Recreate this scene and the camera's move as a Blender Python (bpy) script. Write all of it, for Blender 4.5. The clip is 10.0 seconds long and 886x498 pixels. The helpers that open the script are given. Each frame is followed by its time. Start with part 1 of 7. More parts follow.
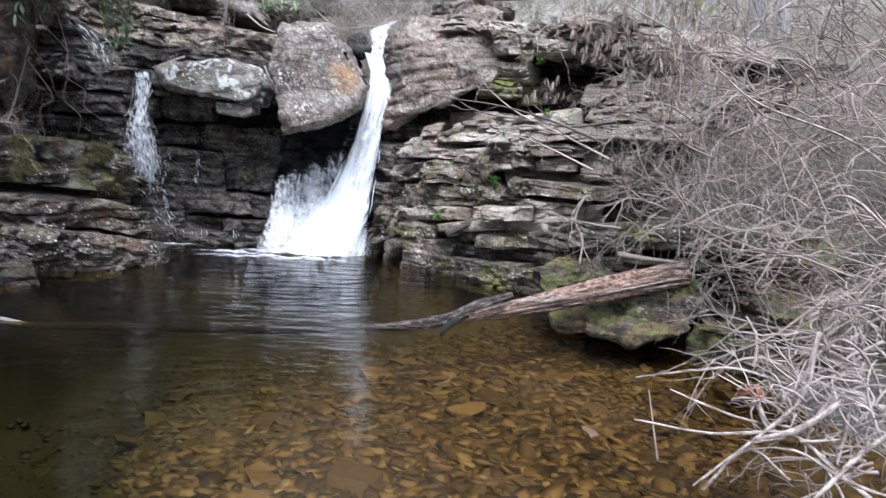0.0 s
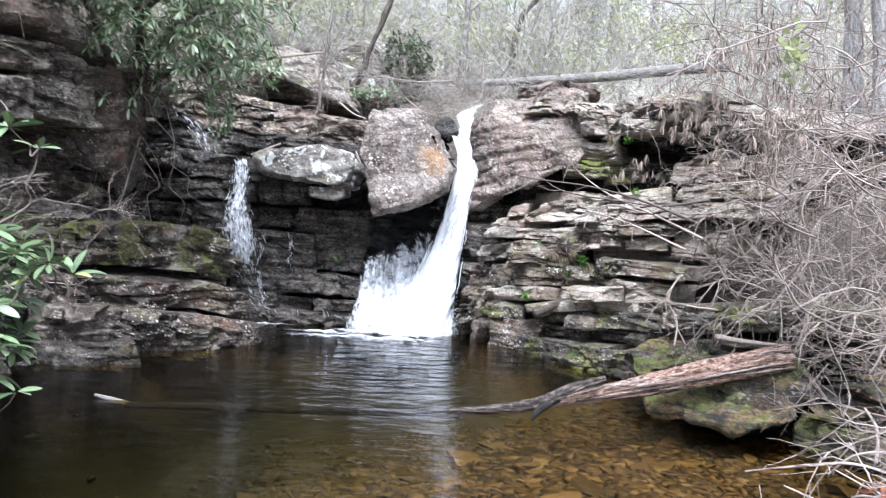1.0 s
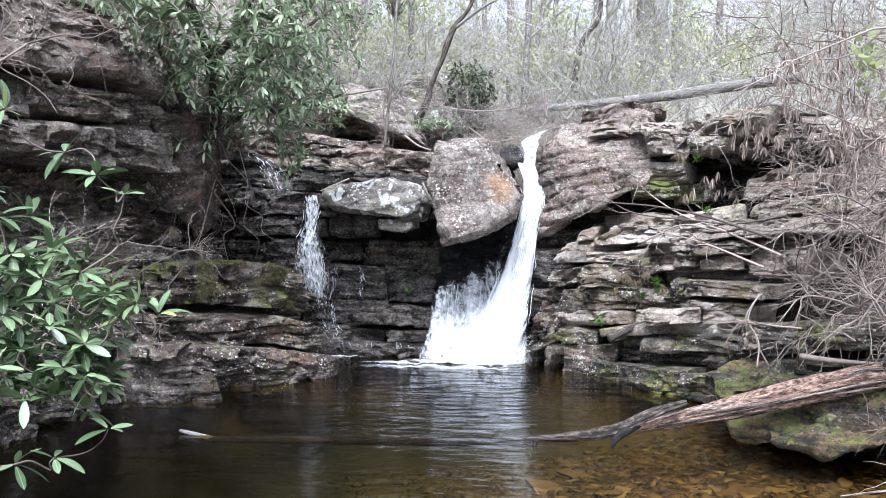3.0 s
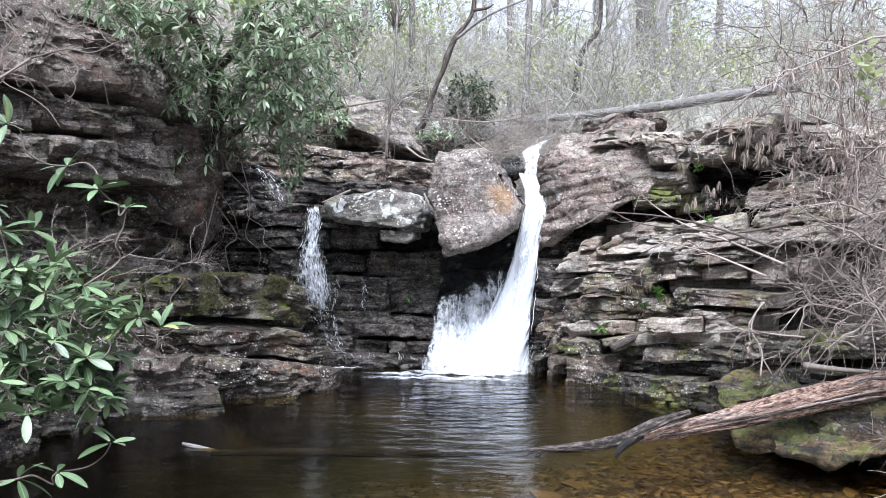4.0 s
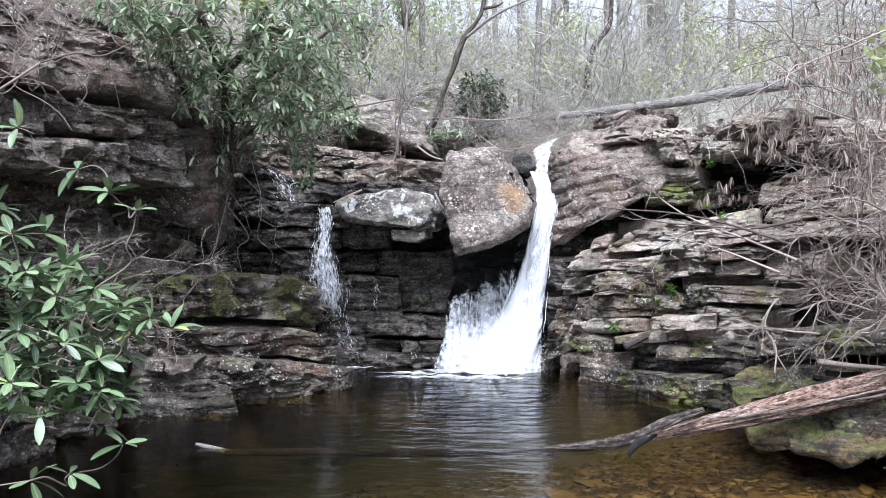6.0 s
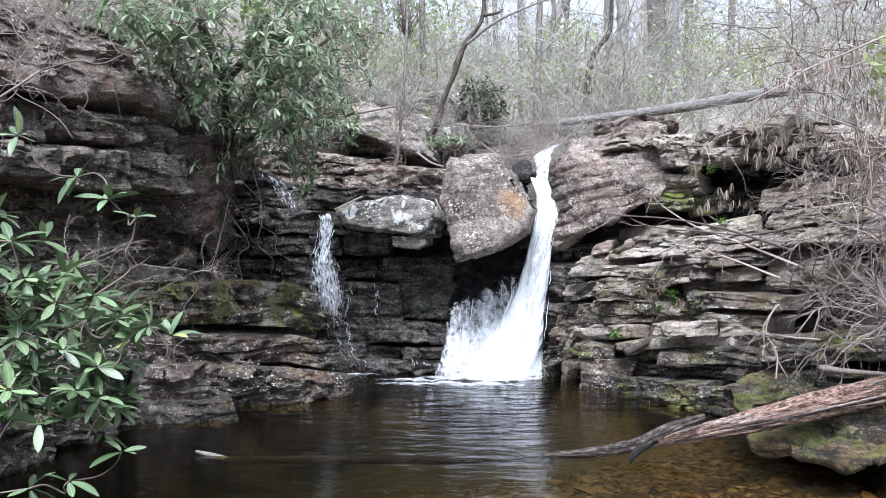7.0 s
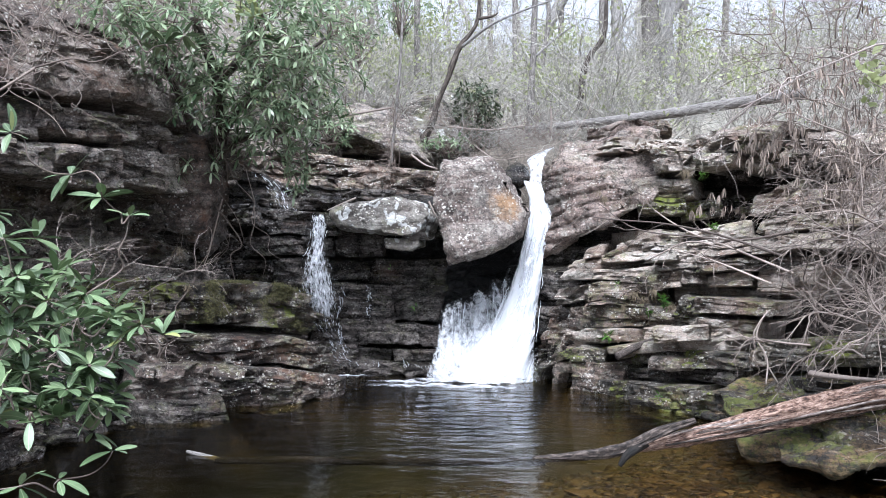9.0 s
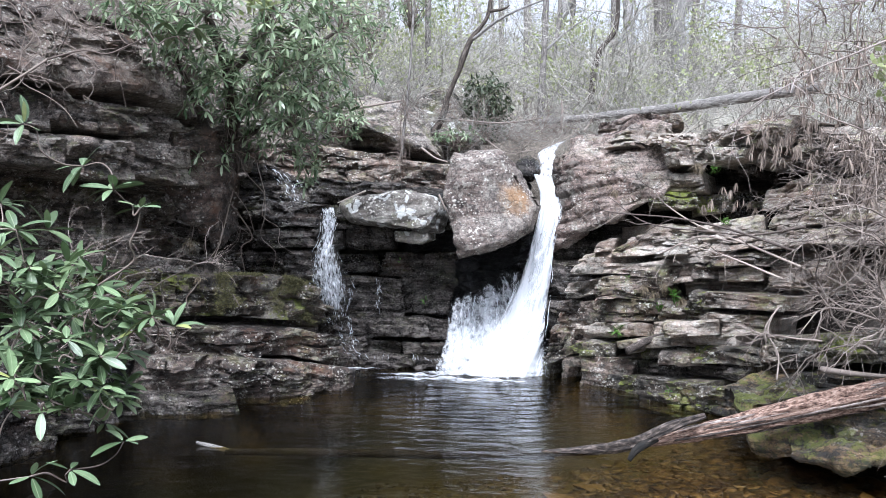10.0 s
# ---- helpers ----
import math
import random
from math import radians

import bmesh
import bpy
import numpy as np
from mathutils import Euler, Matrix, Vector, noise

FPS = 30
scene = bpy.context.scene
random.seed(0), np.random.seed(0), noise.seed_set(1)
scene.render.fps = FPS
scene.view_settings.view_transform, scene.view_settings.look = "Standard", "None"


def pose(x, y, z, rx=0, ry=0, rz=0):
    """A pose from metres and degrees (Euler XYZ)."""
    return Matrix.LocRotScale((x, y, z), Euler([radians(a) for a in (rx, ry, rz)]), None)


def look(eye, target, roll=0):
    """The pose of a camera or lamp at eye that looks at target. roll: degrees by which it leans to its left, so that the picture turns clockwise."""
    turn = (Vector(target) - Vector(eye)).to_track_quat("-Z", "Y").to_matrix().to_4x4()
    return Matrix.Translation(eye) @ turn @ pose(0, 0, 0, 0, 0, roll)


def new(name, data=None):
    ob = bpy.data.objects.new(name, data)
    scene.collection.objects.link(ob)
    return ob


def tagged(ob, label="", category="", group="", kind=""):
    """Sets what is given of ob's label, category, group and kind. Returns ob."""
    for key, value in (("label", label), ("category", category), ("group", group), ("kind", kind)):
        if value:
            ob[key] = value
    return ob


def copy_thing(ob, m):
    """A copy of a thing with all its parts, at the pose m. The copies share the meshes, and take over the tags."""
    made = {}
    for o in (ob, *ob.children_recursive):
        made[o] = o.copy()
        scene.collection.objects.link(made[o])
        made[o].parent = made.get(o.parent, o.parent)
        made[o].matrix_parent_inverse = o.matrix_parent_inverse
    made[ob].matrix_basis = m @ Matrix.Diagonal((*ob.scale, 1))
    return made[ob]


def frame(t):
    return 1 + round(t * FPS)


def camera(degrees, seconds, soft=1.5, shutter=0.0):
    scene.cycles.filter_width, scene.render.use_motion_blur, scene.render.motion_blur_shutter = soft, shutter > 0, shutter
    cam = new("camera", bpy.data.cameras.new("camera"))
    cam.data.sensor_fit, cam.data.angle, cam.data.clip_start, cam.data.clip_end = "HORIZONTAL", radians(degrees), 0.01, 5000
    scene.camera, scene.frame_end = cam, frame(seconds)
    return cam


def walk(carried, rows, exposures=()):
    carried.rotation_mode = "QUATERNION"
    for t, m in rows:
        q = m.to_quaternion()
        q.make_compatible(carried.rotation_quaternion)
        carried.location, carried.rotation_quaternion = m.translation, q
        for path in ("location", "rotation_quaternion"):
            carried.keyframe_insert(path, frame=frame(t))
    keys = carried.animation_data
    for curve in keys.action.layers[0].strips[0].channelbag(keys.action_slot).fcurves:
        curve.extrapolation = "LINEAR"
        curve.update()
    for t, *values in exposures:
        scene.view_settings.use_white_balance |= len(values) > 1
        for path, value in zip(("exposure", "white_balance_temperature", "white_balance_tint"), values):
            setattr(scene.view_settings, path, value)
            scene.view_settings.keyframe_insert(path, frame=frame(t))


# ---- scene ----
cam = camera(58.0, 10.0, soft=0.88, shutter=0.4)
PATH = [
    (0, (0.066, -0.044, 1.546), (0.486, 1.892, 1.272), 4.0),
    (0.5, (0.035, -0.039, 1.566), (0.346, 1.928, 1.383), 3.5),
    (1, (0.008, -0.025, 1.576), (0.216, 1.962, 1.481), 3.3),
    (1.5, (-0.002, -0.029, 1.579), (0.132, 1.966, 1.535), 2.1),
    (2, (-0.007, -0.037, 1.579), (0.079, 1.961, 1.548), 1.6),
    (2.5, (-0.016, -0.031, 1.58), (0.046, 1.968, 1.54), 2.1),
    (3, (-0.006, -0.04, 1.575), (0.029, 1.959, 1.545), 0.9),
    (4.5, (-0.007, -0.042, 1.581), (0.019, 1.958, 1.581), 0.4),
    (5, (-0.005, -0.039, 1.577), (-0.005, 1.961, 1.573), 0.5),
    (5.5, (0.003, -0.037, 1.58), (0.004, 1.963, 1.567), 0.1),
    (7, (0.019, -0.036, 1.582), (0.014, 1.964, 1.591), -0.1),
    (7.5, (0.021, -0.039, 1.581), (0.016, 1.961, 1.586), -0.2),
    (8, (0.015, -0.037, 1.583), (0.019, 1.963, 1.584), -0.1),
    (8.5, (0.015, -0.042, 1.581), (0.031, 1.958, 1.589), -0.0),
    (9, (0.014, -0.043, 1.58), (0.028, 1.957, 1.595), 0.5),
    (9.5, (0.013, -0.041, 1.579), (0.02, 1.959, 1.578), 0.5),
    (10, (0.011, -0.036, 1.58), (0.001, 1.964, 1.578), 0.8),
]
walk(cam, [(t, look(eye, target, roll)) for t, eye, target, roll in PATH], [(0.0, 1.15, 5600, 13), (0.5, 1.43, 5600, 13), (1.0, 1.6, 5600, 13), (1.5, 1.66, 5600, 13), (2.0, 1.64, 5600, 13), (2.5, 1.6, 5600, 13), (3.0, 1.47, 5600, 13), (4.5, 1.35, 5600, 13), (7.0, 1.25, 5600, 13), (10.0, 1.26, 5600, 13)])

# ---- light: bright overcast sky, wide soft sun high behind the camera ----
SUN_ELEV, SUN_AZ = radians(60), radians(186)
world = bpy.data.worlds.new("sky")
scene.world = world
world.use_nodes = True
wn = world.node_tree
sky = wn.nodes.new("ShaderNodeTexSky")
sky.sky_type, sky.sun_disc = "NISHITA", False
sky.sun_elevation, sky.sun_rotation = SUN_ELEV, SUN_AZ
sky.air_density, sky.dust_density, sky.ozone_density = 1.0, 1.0, 1.0
hsv = wn.nodes.new("ShaderNodeHueSaturation")
hsv.inputs["Saturation"].default_value = 0.2
wn.links.new(sky.outputs[0], hsv.inputs["Color"])
wn.links.new(hsv.outputs[0], wn.nodes["Background"].inputs[0])
wn.nodes["Background"].inputs[1].default_value = 0.125
sun_data = bpy.data.lights.new("sun", "SUN")
sun_data.energy, sun_data.angle, sun_data.color = 3.4, radians(34), (1.0, 0.985, 0.96)
sun = new("sun", sun_data)
sun_way = Vector((math.sin(SUN_AZ) * math.cos(SUN_ELEV), math.cos(SUN_AZ) * math.cos(SUN_ELEV), math.sin(SUN_ELEV)))
sun.matrix_world = look(sun_way * 50, (0, 0, 0))


# ---- vector noise ----
def vnoise(p, seed=0):
    """Smooth value noise in [-1, 1] at the points p (N, 3)."""
    p = np.asarray(p, float)
    i = np.floor(p).astype(np.int64)
    f = p - i
    f = f * f * (3 - 2 * f)
    out = np.zeros(len(p))
    for dx in (0, 1):
        for dy in (0, 1):
            for dz in (0, 1):
                h = (i[:, 0] + dx) * 374761393 + (i[:, 1] + dy) * 668265263 + (i[:, 2] + dz) * 1274126177 + seed * 974711
                h = (h ^ (h >> 13)) * 1274126177 & 0xFFFFFFFF
                h = (h ^ (h >> 16)) & 0xFFFF
                w = (f[:, 0] if dx else 1 - f[:, 0]) * (f[:, 1] if dy else 1 - f[:, 1]) * (f[:, 2] if dz else 1 - f[:, 2])
                out += w * (h / 32767.5 - 1)
    return out


def fbm(p, octaves=4, seed=0):
    p = np.asarray(p, float)
    return sum(vnoise(p * 2.03 ** k, seed + k) * 0.55 ** k for k in range(octaves))


def chips(p, seed=0):
    """A flat value in [-1, 1] for each cell of a jittered lattice: broken facets."""
    p = np.asarray(p, float)
    i = np.floor(p).astype(np.int64)
    best, val = np.full(len(p), 1e9), np.zeros(len(p))
    for dx in (-1, 0, 1):
        for dy in (-1, 0, 1):
            for dz in (-1, 0, 1):
                c = i + (dx, dy, dz)
                h = c[:, 0] * 374761393 + c[:, 1] * 668265263 + c[:, 2] * 1274126177 + seed * 974711
                h = (h ^ (h >> 13)) * 1274126177 & 0xFFFFFFFF
                j = np.stack([h & 255, (h >> 8) & 255, (h >> 16) & 255], 1) / 255.0
                d = ((c + j - p) ** 2).sum(1)
                near = d < best
                best, val = np.where(near, d, best), np.where(near, ((h >> 24) & 255) / 127.5 - 1, val)
    return val


# ---- materials ----
class Mat:
    """A node material under construction."""

    def __init__(self, name):
        self.m = bpy.data.materials.new(name)
        self.m.use_nodes = True
        self.t = self.m.node_tree
        self.b = self.t.nodes["Principled BSDF"]
        self.pos = self.t.nodes.new("ShaderNodeNewGeometry")

    def node(self, kind, **sets):
        n = self.t.nodes.new(kind)
        for key, value in sets.items():
            n.inputs[key].default_value = value
        return n

    def link(self, a, b):
        self.t.links.new(a, b)

    def coords(self, scale=(1, 1, 1), where=None):
        n = self.t.nodes.new("ShaderNodeMapping")
        n.inputs["Scale"].default_value = scale
        self.link(where or self.pos.outputs["Position"], n.inputs[0])
        return n.outputs[0]

    def noise(self, scale, detail=4, rough=0.6, stretch=(1, 1, 1), where=None):
        n = self.node("ShaderNodeTexNoise", Scale=scale, Detail=detail, Roughness=rough)
        self.link(self.coords(stretch, where), n.inputs["Vector"])
        return n.outputs[0]

    def ramp(self, fac, stops):
        n = self.t.nodes.new("ShaderNodeValToRGB")
        el = n.color_ramp.elements
        while len(el) < len(stops):
            el.new(0.5)
        for e, (x, c) in zip(el, stops):
            e.position = x
            e.color = (*c, 1) if isinstance(c, tuple) else (c, c, c, 1)
        self.link(fac, n.inputs[0])
        return n.outputs[0]

    def mix(self, fac, a, b, mode="MIX"):
        n = self.t.nodes.new("ShaderNodeMix")
        n.data_type, n.blend_type = "RGBA", mode
        for src, sock in ((fac, n.inputs[0]), (a, n.inputs[6]), (b, n.inputs[7])):
            if isinstance(src, tuple):
                sock.default_value = (*src, 1)
            elif isinstance(src, (int, float)):
                sock.default_value = src
            else:
                self.link(src, sock)
        return n.outputs[2]

    def math(self, op, a, b=0.0):
        n = self.t.nodes.new("ShaderNodeMath")
        n.operation = op
        for src, sock in ((a, n.inputs[0]), (b, n.inputs[1])):
            if isinstance(src, (int, float)):
                sock.default_value = src
            else:
                self.link(src, sock)
        return n.outputs[0]

    def bump(self, height, strength, distance):
        n = self.node("ShaderNodeBump", Strength=strength, Distance=distance)
        self.link(height, n.inputs["Height"])
        if self.b.inputs["Normal"].links:
            self.link(self.b.inputs["Normal"].links[0].from_socket, n.inputs["Normal"])
        self.link(n.outputs[0], self.b.inputs["Normal"])

    def up(self):
        n = self.t.nodes.new("ShaderNodeSeparateXYZ")
        self.link(self.pos.outputs["Normal"], n.inputs[0])
        return n.outputs[2]

    def rand(self):
        return self.t.nodes.new("ShaderNodeObjectInfo").outputs["Random"]

    def island(self):
        return self.pos.outputs["Random Per Island"]

    def done(self, color, rough=0.8, **sets):
        self.link(color, self.b.inputs["Base Color"])
        if isinstance(rough, (int, float)):
            self.b.inputs["Roughness"].default_value = rough
        else:
            self.link(rough, self.b.inputs["Roughness"])
        for key, value in sets.items():
            self.b.inputs[key].default_value = value
        return self.m


def rock_material(name, dark, mid, pale, lichen=0.0, moss=0.0, rust=0.0, rough=0.85, spots=0.5, patch=5.0, stain=None, banding=0.5, white=False, relief=1.0, blotch=0.8):
    """Layered sandstone: bands along the bedding, blotches, pale lichen, moss on the upward faces, rust."""
    k = Mat(name)
    big = k.noise(0.9, 5, 0.6)
    band = k.noise(1.6, 6, 0.65, (0.7, 0.7, 9))
    grain = k.noise(28, 5, 0.7)
    c = k.ramp(k.math("ADD", k.math("MULTIPLY", big, 1.0 - banding), k.math("MULTIPLY", band, banding)), [(0.42, dark), (0.5, mid), (0.585, pale)])
    c = k.mix(0.25 + 0.55 * blotch, c, k.ramp(grain, [(0.36, 0.3), (0.6, 1.0)]), "MULTIPLY")
    c = k.mix(0.6, c, k.ramp(k.rand(), [(0.0, 0.5), (1.0, 1.0)]), "MULTIPLY")
    mottle = k.noise(11, 9, 0.8)
    c = k.mix(blotch, c, k.ramp(mottle, [(0.41, 0.25), (0.49, 0.95), (0.6, 1.0)]), "MULTIPLY")
    # rain streaks down the faces, dark pits
    streak = k.noise(7, 5, 0.7, (1, 1, 0.16))
    c = k.mix(0.5 * blotch, c, k.ramp(streak, [(0.42, 0.35), (0.52, 1.0)]), "MULTIPLY")
    c = k.mix(0.85 * blotch, c, k.ramp(k.noise(46, 3, 0.6), [(0.36, 0.2), (0.46, 1.0)]), "MULTIPLY")
    if rust:
        c = k.mix(k.math("MULTIPLY", k.ramp(k.noise(1.7, 5, 0.7, (1, 1, 1.6)), [(0.55, 0.0), (0.68, 1.0)]), rust), c, (0.24, 0.12, 0.07))
    if stain:
        far = k.t.nodes.new("ShaderNodeVectorMath")
        far.operation = "DISTANCE"
        k.link(k.pos.outputs["Position"], far.inputs[0])
        far.inputs[1].default_value = stain
        edge = k.math("ADD", far.outputs["Value"], k.math("MULTIPLY", k.noise(6, 6, 0.75), 0.5))
        c = k.mix(k.math("MULTIPLY", k.ramp(edge, [(0.38, 1.0), (0.52, 0.0)]), 0.75), c, k.mix(grain, (0.2, 0.1, 0.04), (0.5, 0.3, 0.14)))
    if lichen:
        # grey-green crusts with ragged edges, and crisp pale flecks that gather in places
        blot = k.ramp(k.noise(patch, 9, 0.82), [(0.53, 0.0), (0.555, 1.0)])
        c = k.mix(k.math("MULTIPLY", blot, 0.75 * lichen), c, k.mix(grain, (0.26, 0.25, 0.2), (0.66, 0.62, 0.54)))
        cell = k.node("ShaderNodeTexVoronoi", Scale=24.0)
        k.link(k.coords((1, 1, 1.25)), cell.inputs["Vector"])
        gather = k.math("MULTIPLY", k.math("SUBTRACT", k.noise(3.4, 7, 0.75), 0.43), 2.3)
        spot = k.math("SUBTRACT", gather, k.math("ADD", cell.outputs["Distance"], k.math("MULTIPLY", k.math("SUBTRACT", k.noise(38, 5, 0.7), 0.5), 1.1)))
        c = k.mix(k.math("MULTIPLY", k.ramp(spot, [(0.0, 0.0), (0.05, 1.0)]), min(1.0, 1.35 * lichen)), c, k.mix(cell.outputs["Color"], (0.6, 0.56, 0.48), (0.8, 0.77, 0.7)))
    if white:
        # thick round crusts of white lichen
        wob = k.math("ADD", k.noise(6.5, 2, 0.5), k.math("MULTIPLY", k.math("SUBTRACT", k.noise(34, 3, 0.6), 0.5), 0.12))
        c = k.mix(k.ramp(wob, [(0.59, 0.0), (0.61, 0.85)]), c, k.mix(grain, (0.62, 0.62, 0.59), (0.86, 0.86, 0.83)))
    # fine cracks, dark organic crust in blotches
    crack = k.node("ShaderNodeTexVoronoi", Scale=4.5)
    crack.feature = "DISTANCE_TO_EDGE"
    wander = k.mix(0.12, k.coords((1, 1, 2.6)), k.node("ShaderNodeTexNoise", Scale=5.0).outputs["Color"], "ADD")
    k.link(wander, crack.inputs["Vector"])
    c = k.mix(0.75 * blotch, c, k.ramp(crack.outputs["Distance"], [(0.006, 0.12), (0.028, 1.0)]), "MULTIPLY")
    crust = k.ramp(k.noise(3.3, 8, 0.78, (1, 1, 2.2)), [(0.525, 0.0), (0.57, 1.0)])
    c = k.mix(k.math("MULTIPLY", crust, spots), c, (0.025, 0.023, 0.02))
    if moss:
        damp = k.math("ADD", k.math("MULTIPLY", k.noise(2.3, 6, 0.7), 0.6), k.math("MULTIPLY", k.noise(17, 6, 0.75), 0.4))
        m = k.math("MULTIPLY", k.ramp(damp, [(0.515, 0.0), (0.555, 1.0)]), k.ramp(k.up(), [(0.05, 0.25), (0.6, 1.0)]))
        c = k.mix(k.math("MULTIPLY", m, moss), c, k.mix(grain, (0.055, 0.08, 0.008), (0.26, 0.29, 0.035)))
    k.bump(band, 0.5 * relief, 0.05)
    k.bump(k.ramp(crack.outputs["Distance"], [(0.0, 0.0), (0.04, 1.0)]), 0.7 * relief, 0.02)
    k.bump(grain, 0.8, 0.02)
    k.bump(mottle, relief, 0.05)
    return k.done(c, k.ramp(grain, [(0.2, rough - 0.15), (0.8, rough)]))


ROCK_RIGHT = rock_material("pale_layered_sandstone", (0.19, 0.14, 0.105), (0.5, 0.4, 0.325), (0.77, 0.68, 0.58), 0.75, 0.4, 0.5, spots=0.5, blotch=0.6)
ROCK_SLAB = rock_material("bleached_sandstone", (0.4, 0.3, 0.23), (0.74, 0.61, 0.5), (0.89, 0.81, 0.72), 0.65, 0.35, 0.5, spots=0.35, patch=3.5, blotch=0.45)
ROCK_FALL = rock_material("brown_sandstone", (0.13, 0.09, 0.068), (0.4, 0.295, 0.23), (0.66, 0.55, 0.46), 0.6, 0.25, 0.4, spots=0.7, blotch=0.7)
ROCK_CAP = rock_material("worn_brown_sandstone", (0.17, 0.118, 0.094), (0.43, 0.315, 0.26), (0.7, 0.575, 0.49), 0.5, 0.12, 0.25, spots=0.4, patch=3.0, banding=0.35, relief=1.2)
ROCK_LEFT = rock_material("grey_brown_sandstone", (0.13, 0.103, 0.085), (0.39, 0.315, 0.26), (0.62, 0.54, 0.47), 0.6, 0.35, 0.45, spots=0.8)
ROCK_LEDGE = rock_material("damp_brown_sandstone", (0.042, 0.028, 0.022), (0.155, 0.108, 0.084), (0.35, 0.27, 0.215), 0.55, 0.2, 0.7, spots=0.6, patch=7.0, banding=0.35)
ROCK_MOSS = rock_material("mossy_sandstone", (0.075, 0.06, 0.043), (0.25, 0.205, 0.15), (0.46, 0.4, 0.31), 0.6, 1.0, 0.35, spots=0.75)
ROCK_OCHRE = rock_material("ochre_mossy_sandstone", (0.02, 0.015, 0.01), (0.06, 0.043, 0.027), (0.36, 0.235, 0.12), 0.18, 0.5, 0.2, spots=0.9)
ROCK_TURF = rock_material("moss_grown_sandstone", (0.05, 0.037, 0.026), (0.165, 0.128, 0.092), (0.37, 0.3, 0.23), 0.45, 0.8, 0.4, spots=0.7)
# wet rock by the fall; in recesses its dark colour paints the shade
ROCK_WET_SHADE = rock_material("wet_shade_rock", (0.028, 0.023, 0.02), (0.105, 0.087, 0.076), (0.29, 0.25, 0.222), 0.15, 0.12, 0.15, rough=0.3, spots=0.6)
# near-black copy for hollow and undercuts: their shade is put into the colour
ROCK_SHADE = rock_material("shade_black_rock", (0.004, 0.004, 0.004), (0.009, 0.008, 0.008), (0.03, 0.028, 0.027), 0.0, 0.0, 0.0, rough=0.5, spots=0.6)
ROCK_OVER = rock_material("soil_stained_sandstone", (0.2, 0.15, 0.12), (0.38, 0.3, 0.245), (0.58, 0.49, 0.42), 0.45, 0.1, 0.5, spots=0.4, patch=14.0, banding=0.15, relief=1.0, blotch=0.7)
ROCK_RUST = rock_material("rusty_soil_stained_rock", (0.05, 0.03, 0.022), (0.15, 0.1, 0.075), (0.3, 0.215, 0.17), 0.3, 0.1, 0.6, spots=0.6)
ROCK_LICHEN = rock_material("lichened_rock", (0.16, 0.135, 0.115), (0.34, 0.295, 0.255), (0.54, 0.49, 0.43), 0.7, 0.3, 0.12, spots=0.2, patch=6.0, white=True, relief=0.8, blotch=0.5)
ROCK_BOULDER = rock_material("boulder_stone", (0.15, 0.105, 0.088), (0.32, 0.248, 0.208), (0.47, 0.4, 0.345), 0.6, 0.0, 0.0, spots=0.35, patch=9.0, relief=0.7, stain=(0.825, 9.85, 2.16))


def bark_material(name, dark, mid, pale, along=4.0, scale=14):
    k = Mat(name)
    uv = k.t.nodes.new("ShaderNodeUVMap").outputs[0]
    n = k.noise(scale, 7, 0.72, (along, 1.0, 1), uv)
    g = k.noise(60, 4, 0.7)
    c = k.ramp(n, [(0.41, dark), (0.5, mid), (0.6, pale)])
    c = k.mix(0.5, c, k.ramp(g, [(0.3, 0.4), (0.7, 1.0)]), "MULTIPLY")
    c = k.mix(0.5, c, k.ramp(k.rand(), [(0.0, 0.7), (1.0, 1.0)]), "MULTIPLY")
    k.bump(n, 0.7, 0.02)
    k.bump(g, 0.4, 0.004)
    return k.done(c, 0.85)


BARK_TREE = bark_material("grey_bark", (0.17, 0.16, 0.145), (0.31, 0.295, 0.275), (0.46, 0.44, 0.42), 4.5, 8)
BARK_DARK = bark_material("dark_bark", (0.028, 0.021, 0.016), (0.075, 0.058, 0.044), (0.145, 0.12, 0.1), 4.5, 8)
BARK_MID = bark_material("grey_brown_bark", (0.1, 0.088, 0.076), (0.22, 0.2, 0.178), (0.37, 0.34, 0.31), 4.5, 8)
WOOD_LOG = bark_material("weathered_wood", (0.045, 0.022, 0.016), (0.27, 0.165, 0.118), (0.54, 0.39, 0.31), 5.5, 16)
WOOD_DARK = bark_material("dark_weathered_wood", (0.012, 0.009, 0.007), (0.06, 0.045, 0.036), (0.2, 0.16, 0.135), 4.5, 13)
WOOD_BLEACHED = bark_material("bleached_wood", (0.13, 0.095, 0.08), (0.36, 0.295, 0.255), (0.58, 0.5, 0.45), 4.5, 14)
WOOD_WET = bark_material("waterlogged_wood", (0.003, 0.003, 0.002), (0.01, 0.008, 0.006), (0.03, 0.024, 0.018), 4.5, 9)
LOG_GREY = bark_material("grey_log_bark", (0.1, 0.09, 0.08), (0.24, 0.22, 0.2), (0.4, 0.37, 0.34), 4.5, 9)


def twig_material(name, a, b):
    k = Mat(name)
    c = k.mix(k.island(), a, b)
    c = k.mix(0.5, c, k.ramp(k.noise(30, 4, 0.7), [(0.3, 0.45), (0.7, 1.0)]), "MULTIPLY")
    return k.done(c, 0.8)


